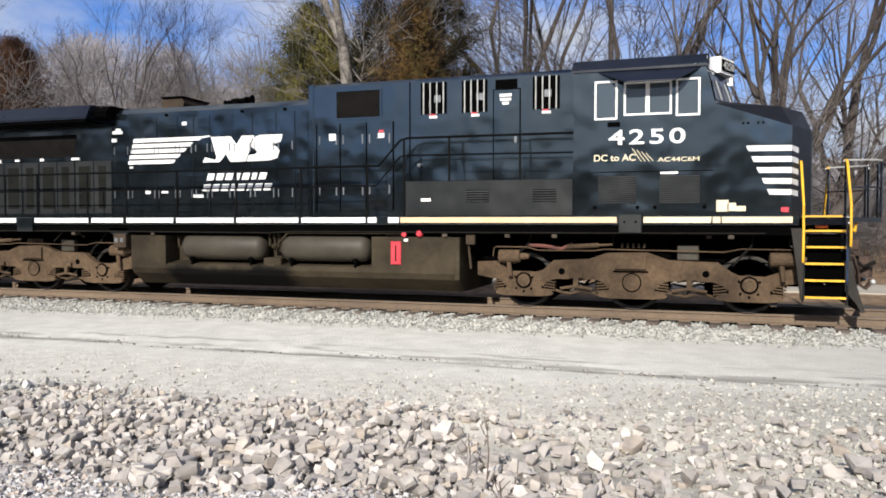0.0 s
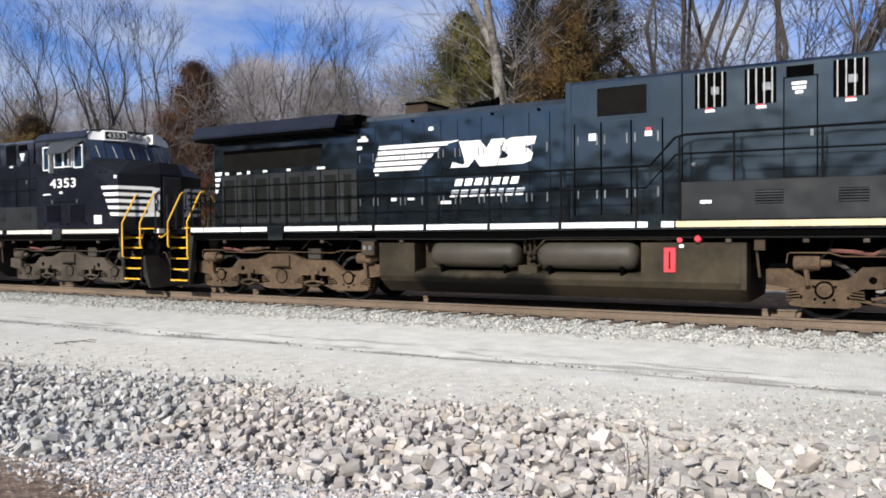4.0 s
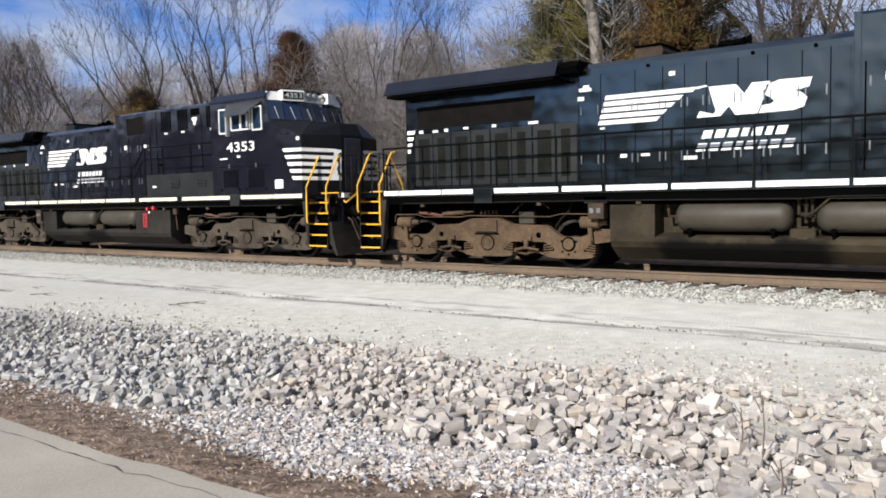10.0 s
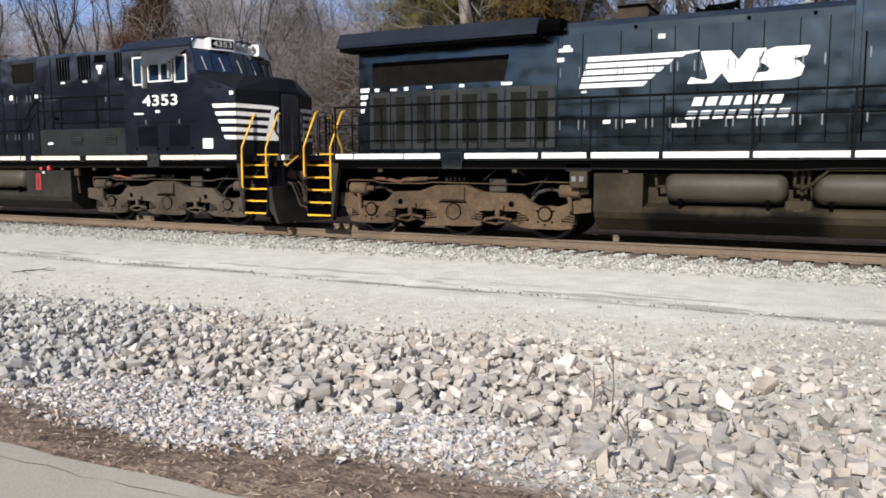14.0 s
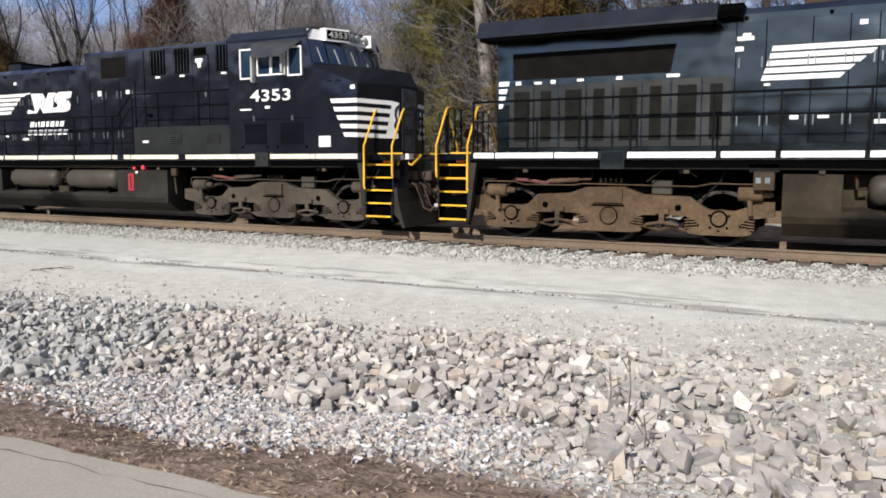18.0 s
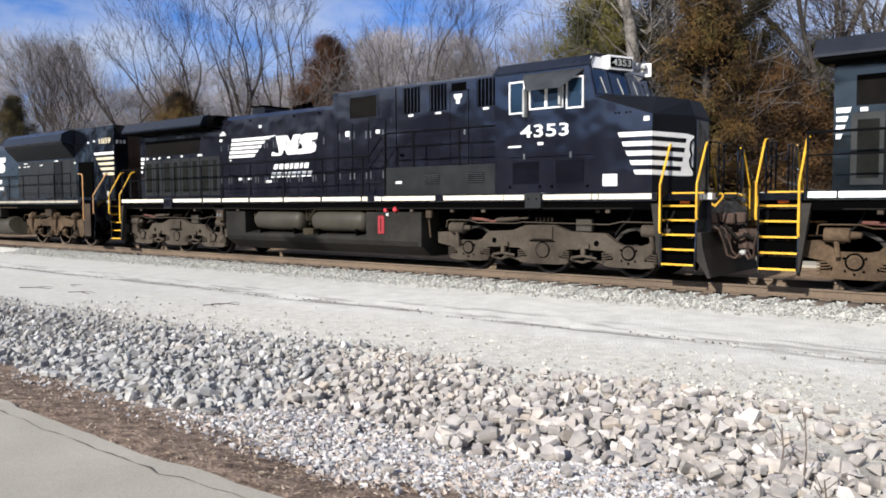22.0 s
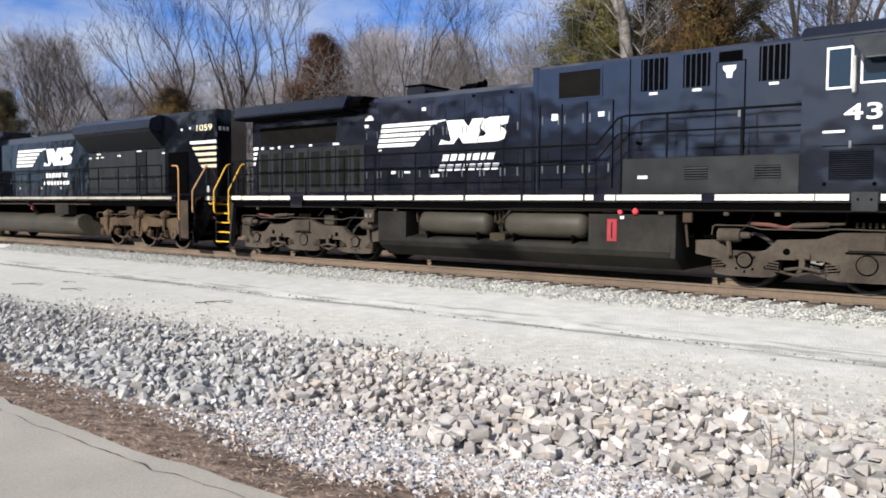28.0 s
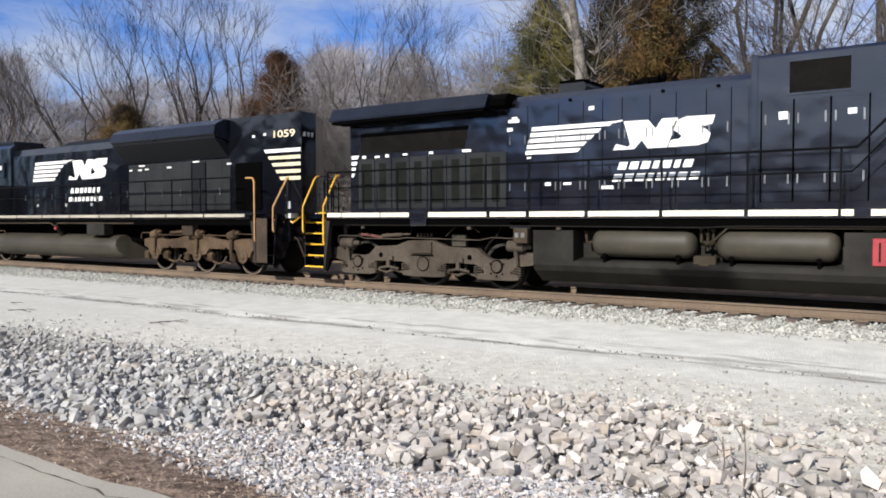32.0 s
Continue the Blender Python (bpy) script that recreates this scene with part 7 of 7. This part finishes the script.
def bare_tree(seed, height, r, depth, up, spread, bark, label, lean=(0, 0), stems=1, first=0.30, side=14):
    rnd = random.Random(seed)
    t = thing("bare_tree", label, "tree", "bare trees")
    wood, twigs = Mesh(), Mesh()
    for s in range(stems):
        d = Vector((lean[0] + rnd.gauss(0, 0.02 + 0.16 * (stems > 1)), lean[1] + rnd.gauss(0, 0.05), 1)).normalized()
        grow(wood, twigs, rnd, Vector((rnd.uniform(-0.2, 0.2) * (stems > 1), 0, -0.5)), d, height * first, r * (1 if stems == 1 else 0.8), depth, up, spread)
        # side branches along the trunk
        for _ in range(side if stems == 1 else 5):
            f = rnd.uniform(0.32, 1.0)
            away = (Vector((rnd.gauss(0, 1), rnd.gauss(0, 0.6), rnd.uniform(0.1, 0.9)))).normalized()
            grow(wood, twigs, rnd, d * (height * first * f) + Vector((0, 0, -0.5)), away, height * rnd.uniform(0.08, 0.16), rnd.uniform(0.022, 0.045), 3, 0.4, 1.0)
    wood.object("trunk", bark, t)
    twigs.object("crown", TWIG_DARK if bark is BARK_DARK else TWIG, t, "leafless grey twigs")
    return t


def thicket(seed, w, h, count):
    """A clump of bare saplings and brush."""
    rnd = random.Random(seed)
    t = thing("brush_clump", "tangled leafless grey-brown brush", "brush", "brush along the woods")
    wood, twigs = Mesh(), Mesh()
    for _ in range(count):
        p = Vector((rnd.uniform(-w, w), rnd.uniform(-1.5, 1.5), -0.3))
        grow(wood, twigs, rnd, p, Vector((rnd.gauss(0, 0.22), rnd.gauss(0, 0.22), 1)).normalized(), h * rnd.uniform(0.26, 0.40), rnd.uniform(0.03, 0.06), 4, 0.05, 1.3)
    wood.object("stem", BARK, t)
    twigs.object("crown", TWIG, t, "leafless grey twigs")
    return t


def leaf_material(name, tones, patch_scale=1.1, tufted=False):
    """Foliage: broad noise patches that paint shaded hollows and sunlit growth into the colour, with small differences
    from spray to spray.
    """
    m = bpy.data.materials.new(name)
    m.use_nodes = True
    n, l = m.node_tree.nodes, m.node_tree.links
    b = n["Principled BSDF"]
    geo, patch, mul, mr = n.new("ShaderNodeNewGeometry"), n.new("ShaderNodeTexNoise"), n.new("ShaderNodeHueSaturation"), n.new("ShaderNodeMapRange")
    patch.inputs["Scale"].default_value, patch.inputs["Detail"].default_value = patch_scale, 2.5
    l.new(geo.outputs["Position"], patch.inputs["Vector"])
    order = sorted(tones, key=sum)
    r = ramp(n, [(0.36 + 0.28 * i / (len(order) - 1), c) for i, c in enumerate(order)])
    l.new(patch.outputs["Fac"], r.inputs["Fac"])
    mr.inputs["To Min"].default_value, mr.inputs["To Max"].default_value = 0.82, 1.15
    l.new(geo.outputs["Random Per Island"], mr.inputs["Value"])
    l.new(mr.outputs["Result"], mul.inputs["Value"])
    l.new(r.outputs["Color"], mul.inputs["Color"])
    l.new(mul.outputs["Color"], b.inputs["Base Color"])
    b.inputs["Roughness"].default_value = 0.8
    b.inputs["Specular IOR Level"].default_value = 0.2
    if tufted:
        # dense scale leaves shade like soft tufts rather than single blades
        co, wob, off, add, mixed = n.new("ShaderNodeTexCoord"), n.new("ShaderNodeTexNoise"), n.new("ShaderNodeVectorMath"), n.new("ShaderNodeVectorMath"), n.new("ShaderNodeVectorMath")
        flat_z, unit, part_n = n.new("ShaderNodeVectorMath"), n.new("ShaderNodeVectorMath"), n.new("ShaderNodeVectorMath")
        flat_z.operation, flat_z.inputs[1].default_value = "MULTIPLY", (1, 1, 0.12)
        l.new(co.outputs["Object"], flat_z.inputs[0])
        unit.operation = "NORMALIZE"
        l.new(flat_z.outputs["Vector"], unit.inputs[0])
        wob.inputs["Scale"].default_value, wob.inputs["Detail"].default_value = 1.6, 2
        l.new(co.outputs["Object"], wob.inputs["Vector"])
        off.operation, off.inputs[1].default_value, off.inputs[2].default_value = "MULTIPLY_ADD", (4.5, 4.5, 4.5), (-2.25, -2.25, -2.1)
        l.new(wob.outputs["Color"], off.inputs[0])
        add.operation = "ADD"
        l.new(unit.outputs["Vector"], add.inputs[0])
        l.new(off.outputs["Vector"], add.inputs[1])
        part_n.operation, part_n.inputs[1].default_value = "MULTIPLY", (0.35, 0.35, 0.35)
        l.new(geo.outputs["Normal"], part_n.inputs[0])
        mixed.operation = "ADD"
        l.new(add.outputs["Vector"], mixed.inputs[0])
        l.new(part_n.outputs["Vector"], mixed.inputs[1])
        last = n.new("ShaderNodeVectorMath")
        last.operation = "NORMALIZE"
        l.new(mixed.outputs["Vector"], last.inputs[0])
        l.new(last.outputs["Vector"], b.inputs["Normal"])
    return m


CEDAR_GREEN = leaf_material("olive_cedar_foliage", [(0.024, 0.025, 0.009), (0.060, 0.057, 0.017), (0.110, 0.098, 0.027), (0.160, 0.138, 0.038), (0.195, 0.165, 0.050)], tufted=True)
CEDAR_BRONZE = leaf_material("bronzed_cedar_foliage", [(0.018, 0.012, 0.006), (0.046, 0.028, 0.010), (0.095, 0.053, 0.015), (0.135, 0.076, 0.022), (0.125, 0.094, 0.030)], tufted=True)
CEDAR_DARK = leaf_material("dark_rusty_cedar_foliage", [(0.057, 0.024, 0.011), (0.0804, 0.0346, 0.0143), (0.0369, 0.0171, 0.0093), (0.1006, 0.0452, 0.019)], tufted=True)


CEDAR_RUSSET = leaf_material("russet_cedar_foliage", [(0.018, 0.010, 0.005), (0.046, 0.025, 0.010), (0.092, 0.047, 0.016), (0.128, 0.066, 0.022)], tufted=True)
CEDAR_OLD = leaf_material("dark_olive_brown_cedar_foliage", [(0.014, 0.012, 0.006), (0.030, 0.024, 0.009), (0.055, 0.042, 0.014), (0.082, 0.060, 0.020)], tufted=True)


def cedar(seed, h, w, mat, label, low=0.08, point=1.0, sprays=26000):
    """An eastern red cedar: trunk, boughs and thousands of small sprays in uneven tufts."""
    rnd = random.Random(seed)
    t = thing("cedar_tree", label, "tree", "cedars")
    wood = Mesh()
    wood.limb(Vector((0, 0, -0.5)), Vector((0.1, 0, h * 0.55)), h * 0.026, h * 0.016, 8)
    wood.limb(Vector((0.1, 0, h * 0.55)), Vector((0, 0, h * 0.97)), h * 0.016, 0.02, 6)
    tufts = []
    for k in range(170):
        z = low + (1 - low) * rnd.random() ** 0.9
        reach = w * min(1.0, point * (1 - (z - low) / (1 - low)) ** 0.9) + 0.08
        a = rnd.uniform(0, 6.283)
        reach *= (0.58 + 0.52 * rnd.random()) * (1.0 + 0.45 * noise.noise((math.cos(a) * 1.3 + seed, math.sin(a) * 1.3, z * 7)))
        base = Vector((0, 0, z * h * 0.93))
        tip = Vector((math.cos(a) * reach, math.sin(a) * reach, z * h + reach * 0.25))
        wood.limb(base, tip, 0.04, 0.012, 3)
        for f in (0.55, 0.8, 1.0):
            tufts.append((base.lerp(tip, f), 0.26 + 0.36 * rnd.random() * (w / 2)))
    rs = np.random.RandomState(seed)
    each = sprays // len(tufts)
    centre = np.repeat(np.array([tuple(c) for c, r in tufts]), each, 0)
    size = np.repeat(np.array([r for c, r in tufts]), each)[:, None]
    n = len(centre)
    p = centre + rs.normal(0, 1, (n, 3)) * (0.55, 0.55, 0.42) * size
    d = rs.normal(0, 1, (n, 3)) * (1, 1, 0.8) + (0, 0, 0.6)
    d /= np.linalg.norm(d, axis=1)[:, None]
    side = np.cross(d, rs.normal(0, 1, (n, 3)))
    side *= rs.uniform(0.011, 0.023, (n, 1)) / np.linalg.norm(side, axis=1)[:, None]
    tip = p + d * rs.uniform(0.05, 0.11, (n, 1))
    vs = np.stack([p - side, p + side, tip], 1).reshape(-1, 3).tolist()
    fs = np.arange(3 * n).reshape(-1, 3).tolist()
    wood.object("trunk", BARK, t)
    me = bpy.data.meshes.new("crown")
    me.from_pydata(vs, [], fs)
    me.materials.append(mat)
    crown = new("crown", me)
    crown.parent = t
    return t


def stand(t, az, y, turn=0.0, scale=1.0):
    """Puts a tree where the line az degrees to the left of straight ahead meets the depth y."""
    x = -math.tan(radians(az)) * y
    t.matrix_basis = pose(x, y, ground_z(x, y), 0, 0, turn) @ Matrix.Scale(scale, 4)
    return t


def again(t, az, y, turn, scale):
    x = -math.tan(radians(az)) * y
    c = copy_thing(t, pose(x, y, ground_z(x, y), 0, 0, turn))
    c.scale = (scale,) * 3
    return c


def build_woods():
    rnd = random.Random(77)
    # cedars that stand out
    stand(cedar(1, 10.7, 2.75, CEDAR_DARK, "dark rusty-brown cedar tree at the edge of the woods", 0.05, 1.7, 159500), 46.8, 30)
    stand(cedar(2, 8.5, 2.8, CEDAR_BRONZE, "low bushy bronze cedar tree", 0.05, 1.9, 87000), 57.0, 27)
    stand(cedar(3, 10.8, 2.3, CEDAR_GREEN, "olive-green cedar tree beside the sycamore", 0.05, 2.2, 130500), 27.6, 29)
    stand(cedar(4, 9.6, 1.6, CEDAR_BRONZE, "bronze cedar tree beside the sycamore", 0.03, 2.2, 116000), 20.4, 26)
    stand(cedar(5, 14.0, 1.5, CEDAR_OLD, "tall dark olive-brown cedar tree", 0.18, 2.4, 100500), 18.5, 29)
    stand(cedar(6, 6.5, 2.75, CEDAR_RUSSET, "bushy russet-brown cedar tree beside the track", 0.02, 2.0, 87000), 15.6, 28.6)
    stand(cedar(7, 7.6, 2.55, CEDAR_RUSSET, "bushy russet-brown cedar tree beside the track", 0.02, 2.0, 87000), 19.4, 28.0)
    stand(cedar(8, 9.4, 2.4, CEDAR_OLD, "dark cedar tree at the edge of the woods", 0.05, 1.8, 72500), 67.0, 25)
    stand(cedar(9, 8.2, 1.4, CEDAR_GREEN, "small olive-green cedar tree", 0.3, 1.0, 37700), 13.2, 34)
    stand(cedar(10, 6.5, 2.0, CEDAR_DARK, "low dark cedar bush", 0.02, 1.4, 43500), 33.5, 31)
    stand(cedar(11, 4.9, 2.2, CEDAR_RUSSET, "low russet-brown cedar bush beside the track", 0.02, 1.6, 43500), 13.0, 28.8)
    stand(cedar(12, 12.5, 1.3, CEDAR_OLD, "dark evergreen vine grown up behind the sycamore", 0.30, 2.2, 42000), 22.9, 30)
    # great bare trees
    stand(bare_tree(11, 20, 0.30, 6, 0.9, 0.7, BARK_PALE, "tall pale-barked bare sycamore tree", first=0.46, side=40), 23.9, 28)
    big = bare_tree(12, 15, 0.27, 6, 0.8, 0.6, BARK_MID, "clump of bare hardwood stems spreading from one base", stems=4, first=0.34)
    stand(big, -5.2, 30)
    stand(bare_tree(13, 17, 0.22, 6, 1.0, 0.45, BARK_MID, "slender bare hardwood tree", first=0.40), 3.0, 31)
    stand(bare_tree(23, 14, 0.14, 5, 0.5, 0.9, BARK_MID, "thin bare tree leaning in the woods", lean=(0.22, 0), first=0.38), 0.6, 33)
    stand(bare_tree(14, 16, 0.25, 6, 0.3, 0.8, BARK_MID, "bare tree with a long leaning trunk", lean=(0.62, 0), first=0.42), -4.6, 28)
    stand(bare_tree(15, 18, 0.22, 6, 1.0, 0.5, BARK_MID, "slender bare hardwood tree", first=0.42), -8.4, 32)
    stand(bare_tree(24, 17, 0.19, 6, 0.9, 0.55, BARK, "bare tree with ragged bark behind the cedars", first=0.40), 13.2, 30)
    stand(bare_tree(16, 19, 0.19, 6, 1.0, 0.5, BARK_DARK, "slender dark-barked bare hardwood tree", first=0.42, side=24), 11.0, 31)
    stand(bare_tree(17, 19, 0.19, 6, 1.0, 0.5, BARK, "slender bare hardwood tree", first=0.42, side=30), 8.9, 33)
    stand(bare_tree(18, 18, 0.20, 6, 1.0, 0.5, BARK_DARK, "slender dark-barked bare hardwood tree", first=0.42, side=22), 6.6, 31)
    dense = bare_tree(25, 16, 0.15, 6, 0.4, 0.95, BARK_DARK, "dark bare tree with a tangle of fine branches", first=0.34, side=16)
    stand(dense, 7.8, 36)
    for az, y, turn in ((11.8, 40, 120), (3.8, 38, 60)):
        again(dense, az, y, turn, 1.0)
    tall = bare_tree(19, 17, 0.29, 6, 1.0, 0.7, BARK_DARK, "slender bare tree with upswept branches", first=0.34)
    stand(tall, 52.9, 38)
    lean = bare_tree(20, 16, 0.31, 6, 0.6, 0.75, BARK_DARK, "bare tree leaning at the edge of the woods", lean=(-0.45, 0), first=0.36)
    stand(lean, 58.6, 36)
    wide = bare_tree(21, 14, 0.18, 7, 0.0, 1.25, BARK, "bare hardwood tree with a rounded twiggy crown")
    stand(wide, 42.5, 36)
    for az, y, sc in ((54.8, 36, 0.95), (56.6, 39, 1.0), (61.0, 38, 1.0), (50.0, 41, 0.95), (63.5, 37, 0.9), (62.3, 31, 0.8), (64.6, 29, 0.75), (66.0, 31, 0.85)):
        again(lean if az in (54.8, 61.0, 62.3, 66.0) else tall, az, y, rnd.uniform(-40, 40), sc)
    # woods behind
    for k in range(46):
        az = -16 + k * 1.9 + rnd.uniform(-0.8, 0.8)
        y = rnd.uniform(38, 58) if az < 60 else rnd.uniform(28, 36)
        src = rnd.choice((wide, wide, tall) if az < 22 else (wide, wide, tall, big))
        sc = rnd.uniform(0.7, 0.95)
        if 44 < az < 62:
            sc *= 0.72
        if az < 12:
            sc *= 0.8
        if 5.0 < az < 13.0:
            y = rnd.uniform(48, 58)
        if az < 9 and k % 2:
            continue
        again(src, az, y, rnd.uniform(0, 360), sc)
    a, b, c = thicket(31, 2.6, 7.5, 22), thicket(32, 2.6, 6.5, 22), thicket(33, 2.4, 9.0, 20)
    stand(a, 40, 33), stand(b, 50, 31), stand(c, 33, 35)
    for k in range(64):
        az = -17 + k * 1.36 + rnd.uniform(-0.5, 0.5)
        y = rnd.uniform(27, 44)
        if az > 60:
            y = rnd.uniform(25, 32)
        sc = rnd.uniform(0.85, 1.25)
        if az < 13:
            sc *= 0.42
        elif 46 < az < 60:
            sc *= 0.6
            y += 8
        if 4.0 < az < 15.5:
            continue
        again(rnd.choice((a, b, c)), az, y, rnd.choice((0, 180)) + rnd.uniform(-20, 20), sc)


build_woods()


def far_woods():
    """The depth of the leafless woods: rounded crowns of thin twigs over low growth."""
    rs = np.random.RandomState(99)
    vs, limbs = [], []

    def twigs(p, d, ln, w):
        e = p + d * ln[:, None]
        side = np.stack([-d[:, 2], np.zeros(len(d)), d[:, 0]], 1) * w[:, None]
        vs.append(np.stack([p - side, p + side, e], 1).reshape(-1, 3))

    for k in range(640):
        az = rs.uniform(-40, 72) if k % 3 else rs.uniform(28, 72)
        y = rs.uniform(46, 76) if az < 58 else rs.uniform(36, 52)
        x = -math.tan(radians(az)) * y
        dist = math.hypot(x, y)
        crest = float(np.interp(az, (-18, 10, 16, 29, 33, 45, 48, 60, 64, 72), (6.5, 6.0, 8.0, 9.0, 13.3, 13.6, 11.0, 10.4, 12.0, 12.0))) + 1.6 * noise.noise((az * 0.16, 1, 0)) + 1.0 * noise.noise((az * 0.6, 2, 0))
        top = dist * math.tan(radians(crest)) * rs.uniform(0.5, 1.0)
        r = rs.uniform(1.8, 3.6)
        n = 440
        u = rs.normal(0, 1, (n, 3)) + (0, 0, 0.35)
        u /= np.linalg.norm(u, axis=1)[:, None]
        p = np.array((x, y, top - 0.95 * r)) + u * (r * rs.uniform(0.1, 1.0, (n, 1)) ** 0.55) * (1, 1, 0.85)
        d = u * 0.8 + rs.normal(0, 0.45, (n, 3)) + (0, 0, 0.25)
        d /= np.linalg.norm(d, axis=1)[:, None]
        twigs(p, d, rs.uniform(0.35, 1.3, n), rs.uniform(0.014, 0.040, n))
        # a few limbs and the trunk
        m = 9
        foot = np.array([(x, y, top - 2.2 * r)] * m) + rs.normal(0, 0.15, (m, 3))
        d = rs.normal(0, 0.42, (m, 3)) + (0, 0, 1)
        d /= np.linalg.norm(d, axis=1)[:, None]
        limbs.append((foot, d, rs.uniform(1.2, 2.4, m) * r * 0.9, rs.uniform(0.04, 0.09, m)))
    n = 60000
    az = rs.uniform(-40, 72, n)
    y = np.where(az < 58, rs.uniform(48, 76, n), rs.uniform(38, 54, n))
    x = -np.tan(np.radians(az)) * y
    low = np.interp(az, (-18, 10, 16, 29, 33, 45, 48, 60, 64, 72), (5.5, 5.0, 6.0, 6.5, 8.5, 9.0, 8.4, 8.0, 9.0, 9.0))
    p = np.stack([x, y, np.hypot(x, y) * np.tan(np.radians(low)) * rs.random_sample(n)], 1)
    d = rs.normal(0, 0.8, (n, 3)) * (1, 0, 0.5) + (0, 0, 0.7)
    d /= np.linalg.norm(d, axis=1)[:, None]
    twigs(p, d, rs.uniform(0.5, 1.9, n), rs.uniform(0.025, 0.07, n))
    for name, mat, label in (("far_woods", FAR_TWIGS, "grey leafless woods fading behind the nearer trees"), ("far_limbs", BARK_DARK, "dark limbs showing through the far leafless woods")):
        rows = np.concatenate(vs)
        me = bpy.data.meshes.new(name)
        me.from_pydata(rows.tolist(), [], np.arange(len(rows)).reshape(-1, 3).tolist())
        me.materials.append(mat)
        tagged(new(name, me), label, "woods", kind="stuff")
        vs.clear()
        for row in limbs:
            twigs(*row)


FAR_TWIGS = leaf_material("far_grey_twigs", [(0.070, 0.063, 0.067), (0.138, 0.126, 0.132), (0.220, 0.204, 0.212), (0.305, 0.286, 0.296)], 0.25)
far_woods()


def woods_across():
    """Leafless woods on the other side of the road, which the glossy paint mirrors."""
    rnd = random.Random(55)
    vs, fs = [], []
    for k in range(60000):
        x, y = rnd.uniform(-140, 60), rnd.uniform(-50, -36)
        tall = float(np.interp(x, (-140, -62, -46, -38, -30, -10, 12, 60), (15, 12.5, 11.5, 9.0, 7.0, 6.0, 7.0, 8.0)))
        tall += 2.2 * abs(math.sin(x * 0.23 + 0.6)) + 1.6 * noise.noise((x * 0.4, 5, 0)) - 1.2
        z = -0.5 + tall * rnd.random() ** 0.85
        d = Vector((rnd.gauss(0, 0.5), 0, rnd.uniform(0.2, 1))).normalized()
        ln, w = rnd.uniform(0.8, 2.0), rnd.uniform(0.07, 0.22)
        i = len(vs)
        vs += [(x - w, y, z), (x + w, y, z), (x + d.x * ln, y, z + d.z * ln)]
        fs.append((i, i + 1, i + 2))
    me = bpy.data.meshes.new("woods_across")
    me.from_pydata(vs, [], fs)
    me.materials.append(TWIG_DARK)
    return tagged(new("woods_across", me), "dark leafless woods across the road", "woods", kind="stuff")


woods_across()


def house():
    h = thing("house", "white house with a low gable roof behind the trees", "house")
    x, y = -2.3, 36
    h.location = (x, y, ground_z(x, y) + 2.4)
    wall = surface("white_siding", (0.74, 0.76, 0.78), (0.62, 0.64, 0.66), 0.6, 0, 0.5, 20, 0.05, 0.06)
    roof = surface("grey_shingles", (0.20, 0.20, 0.21), (0.12, 0.12, 0.13), 0.9, 0, 1, 14, 0.3, 0.2)
    part("wall", prism(nb(), [(-4.5, -3.4), (4.5, -3.4), (4.5, 3.5), (0.8, 5.4), (-4.5, 3.0)], 0, 8), wall, h)
    bm = prism(nb(), [(-5.2, 2.75), (-5.1, 2.98), (0.8, 5.68), (0.8, 5.45)], -0.5, 8.5)
    prism(bm, [(0.8, 5.45), (0.8, 5.68), (5.2, 3.4), (5.2, 3.15)], -0.5, 8.5)
    rf = part("roof", bm, roof, h)
    part("fascia", prism(nb(), [(-5.25, 2.70), (-5.25, 2.98), (0.8, 5.74), (0.8, 5.40)], -0.55, -0.5), wall, rf)
    part("fascia", prism(nb(), [(0.8, 5.40), (0.8, 5.74), (5.25, 3.4), (5.25, 3.1)], -0.55, -0.5), wall, rf)
    for a in (-1.6, 1.2):
        w = part("window", cube(a, a + 1.0, -0.03, 0.0, 1.2, 2.6), GLASS, h)
        part("window_frame", cube(a - 0.08, a + 1.08, -0.05, -0.03, 1.1, 1.2), wall, w)


house()


def motions():
    """The train rolls to the right; its wheels turn with it."""
    ts, xs = [r[0] for r in TRAIN], [r[1] for r in TRAIN]
    grid = [0.4 * k for k in range(81)]
    for loco, off, wheels in ((loco_a, 0.0, WHEELS_A), (loco_b, -22.3, WHEELS_B), (loco_c, -44.75, WHEELS_C)):
        walk(loco, [(t, pose(x + off, TRACK_Y, 0)) for t, x in TRAIN])
        for w, wx in wheels:
            walk(w, [(t, pose(wx, 0, 0.531, 0, math.degrees((float(np.interp(t, ts, xs)) - xs[0]) / 0.531), 0)) for t in grid])


motions()
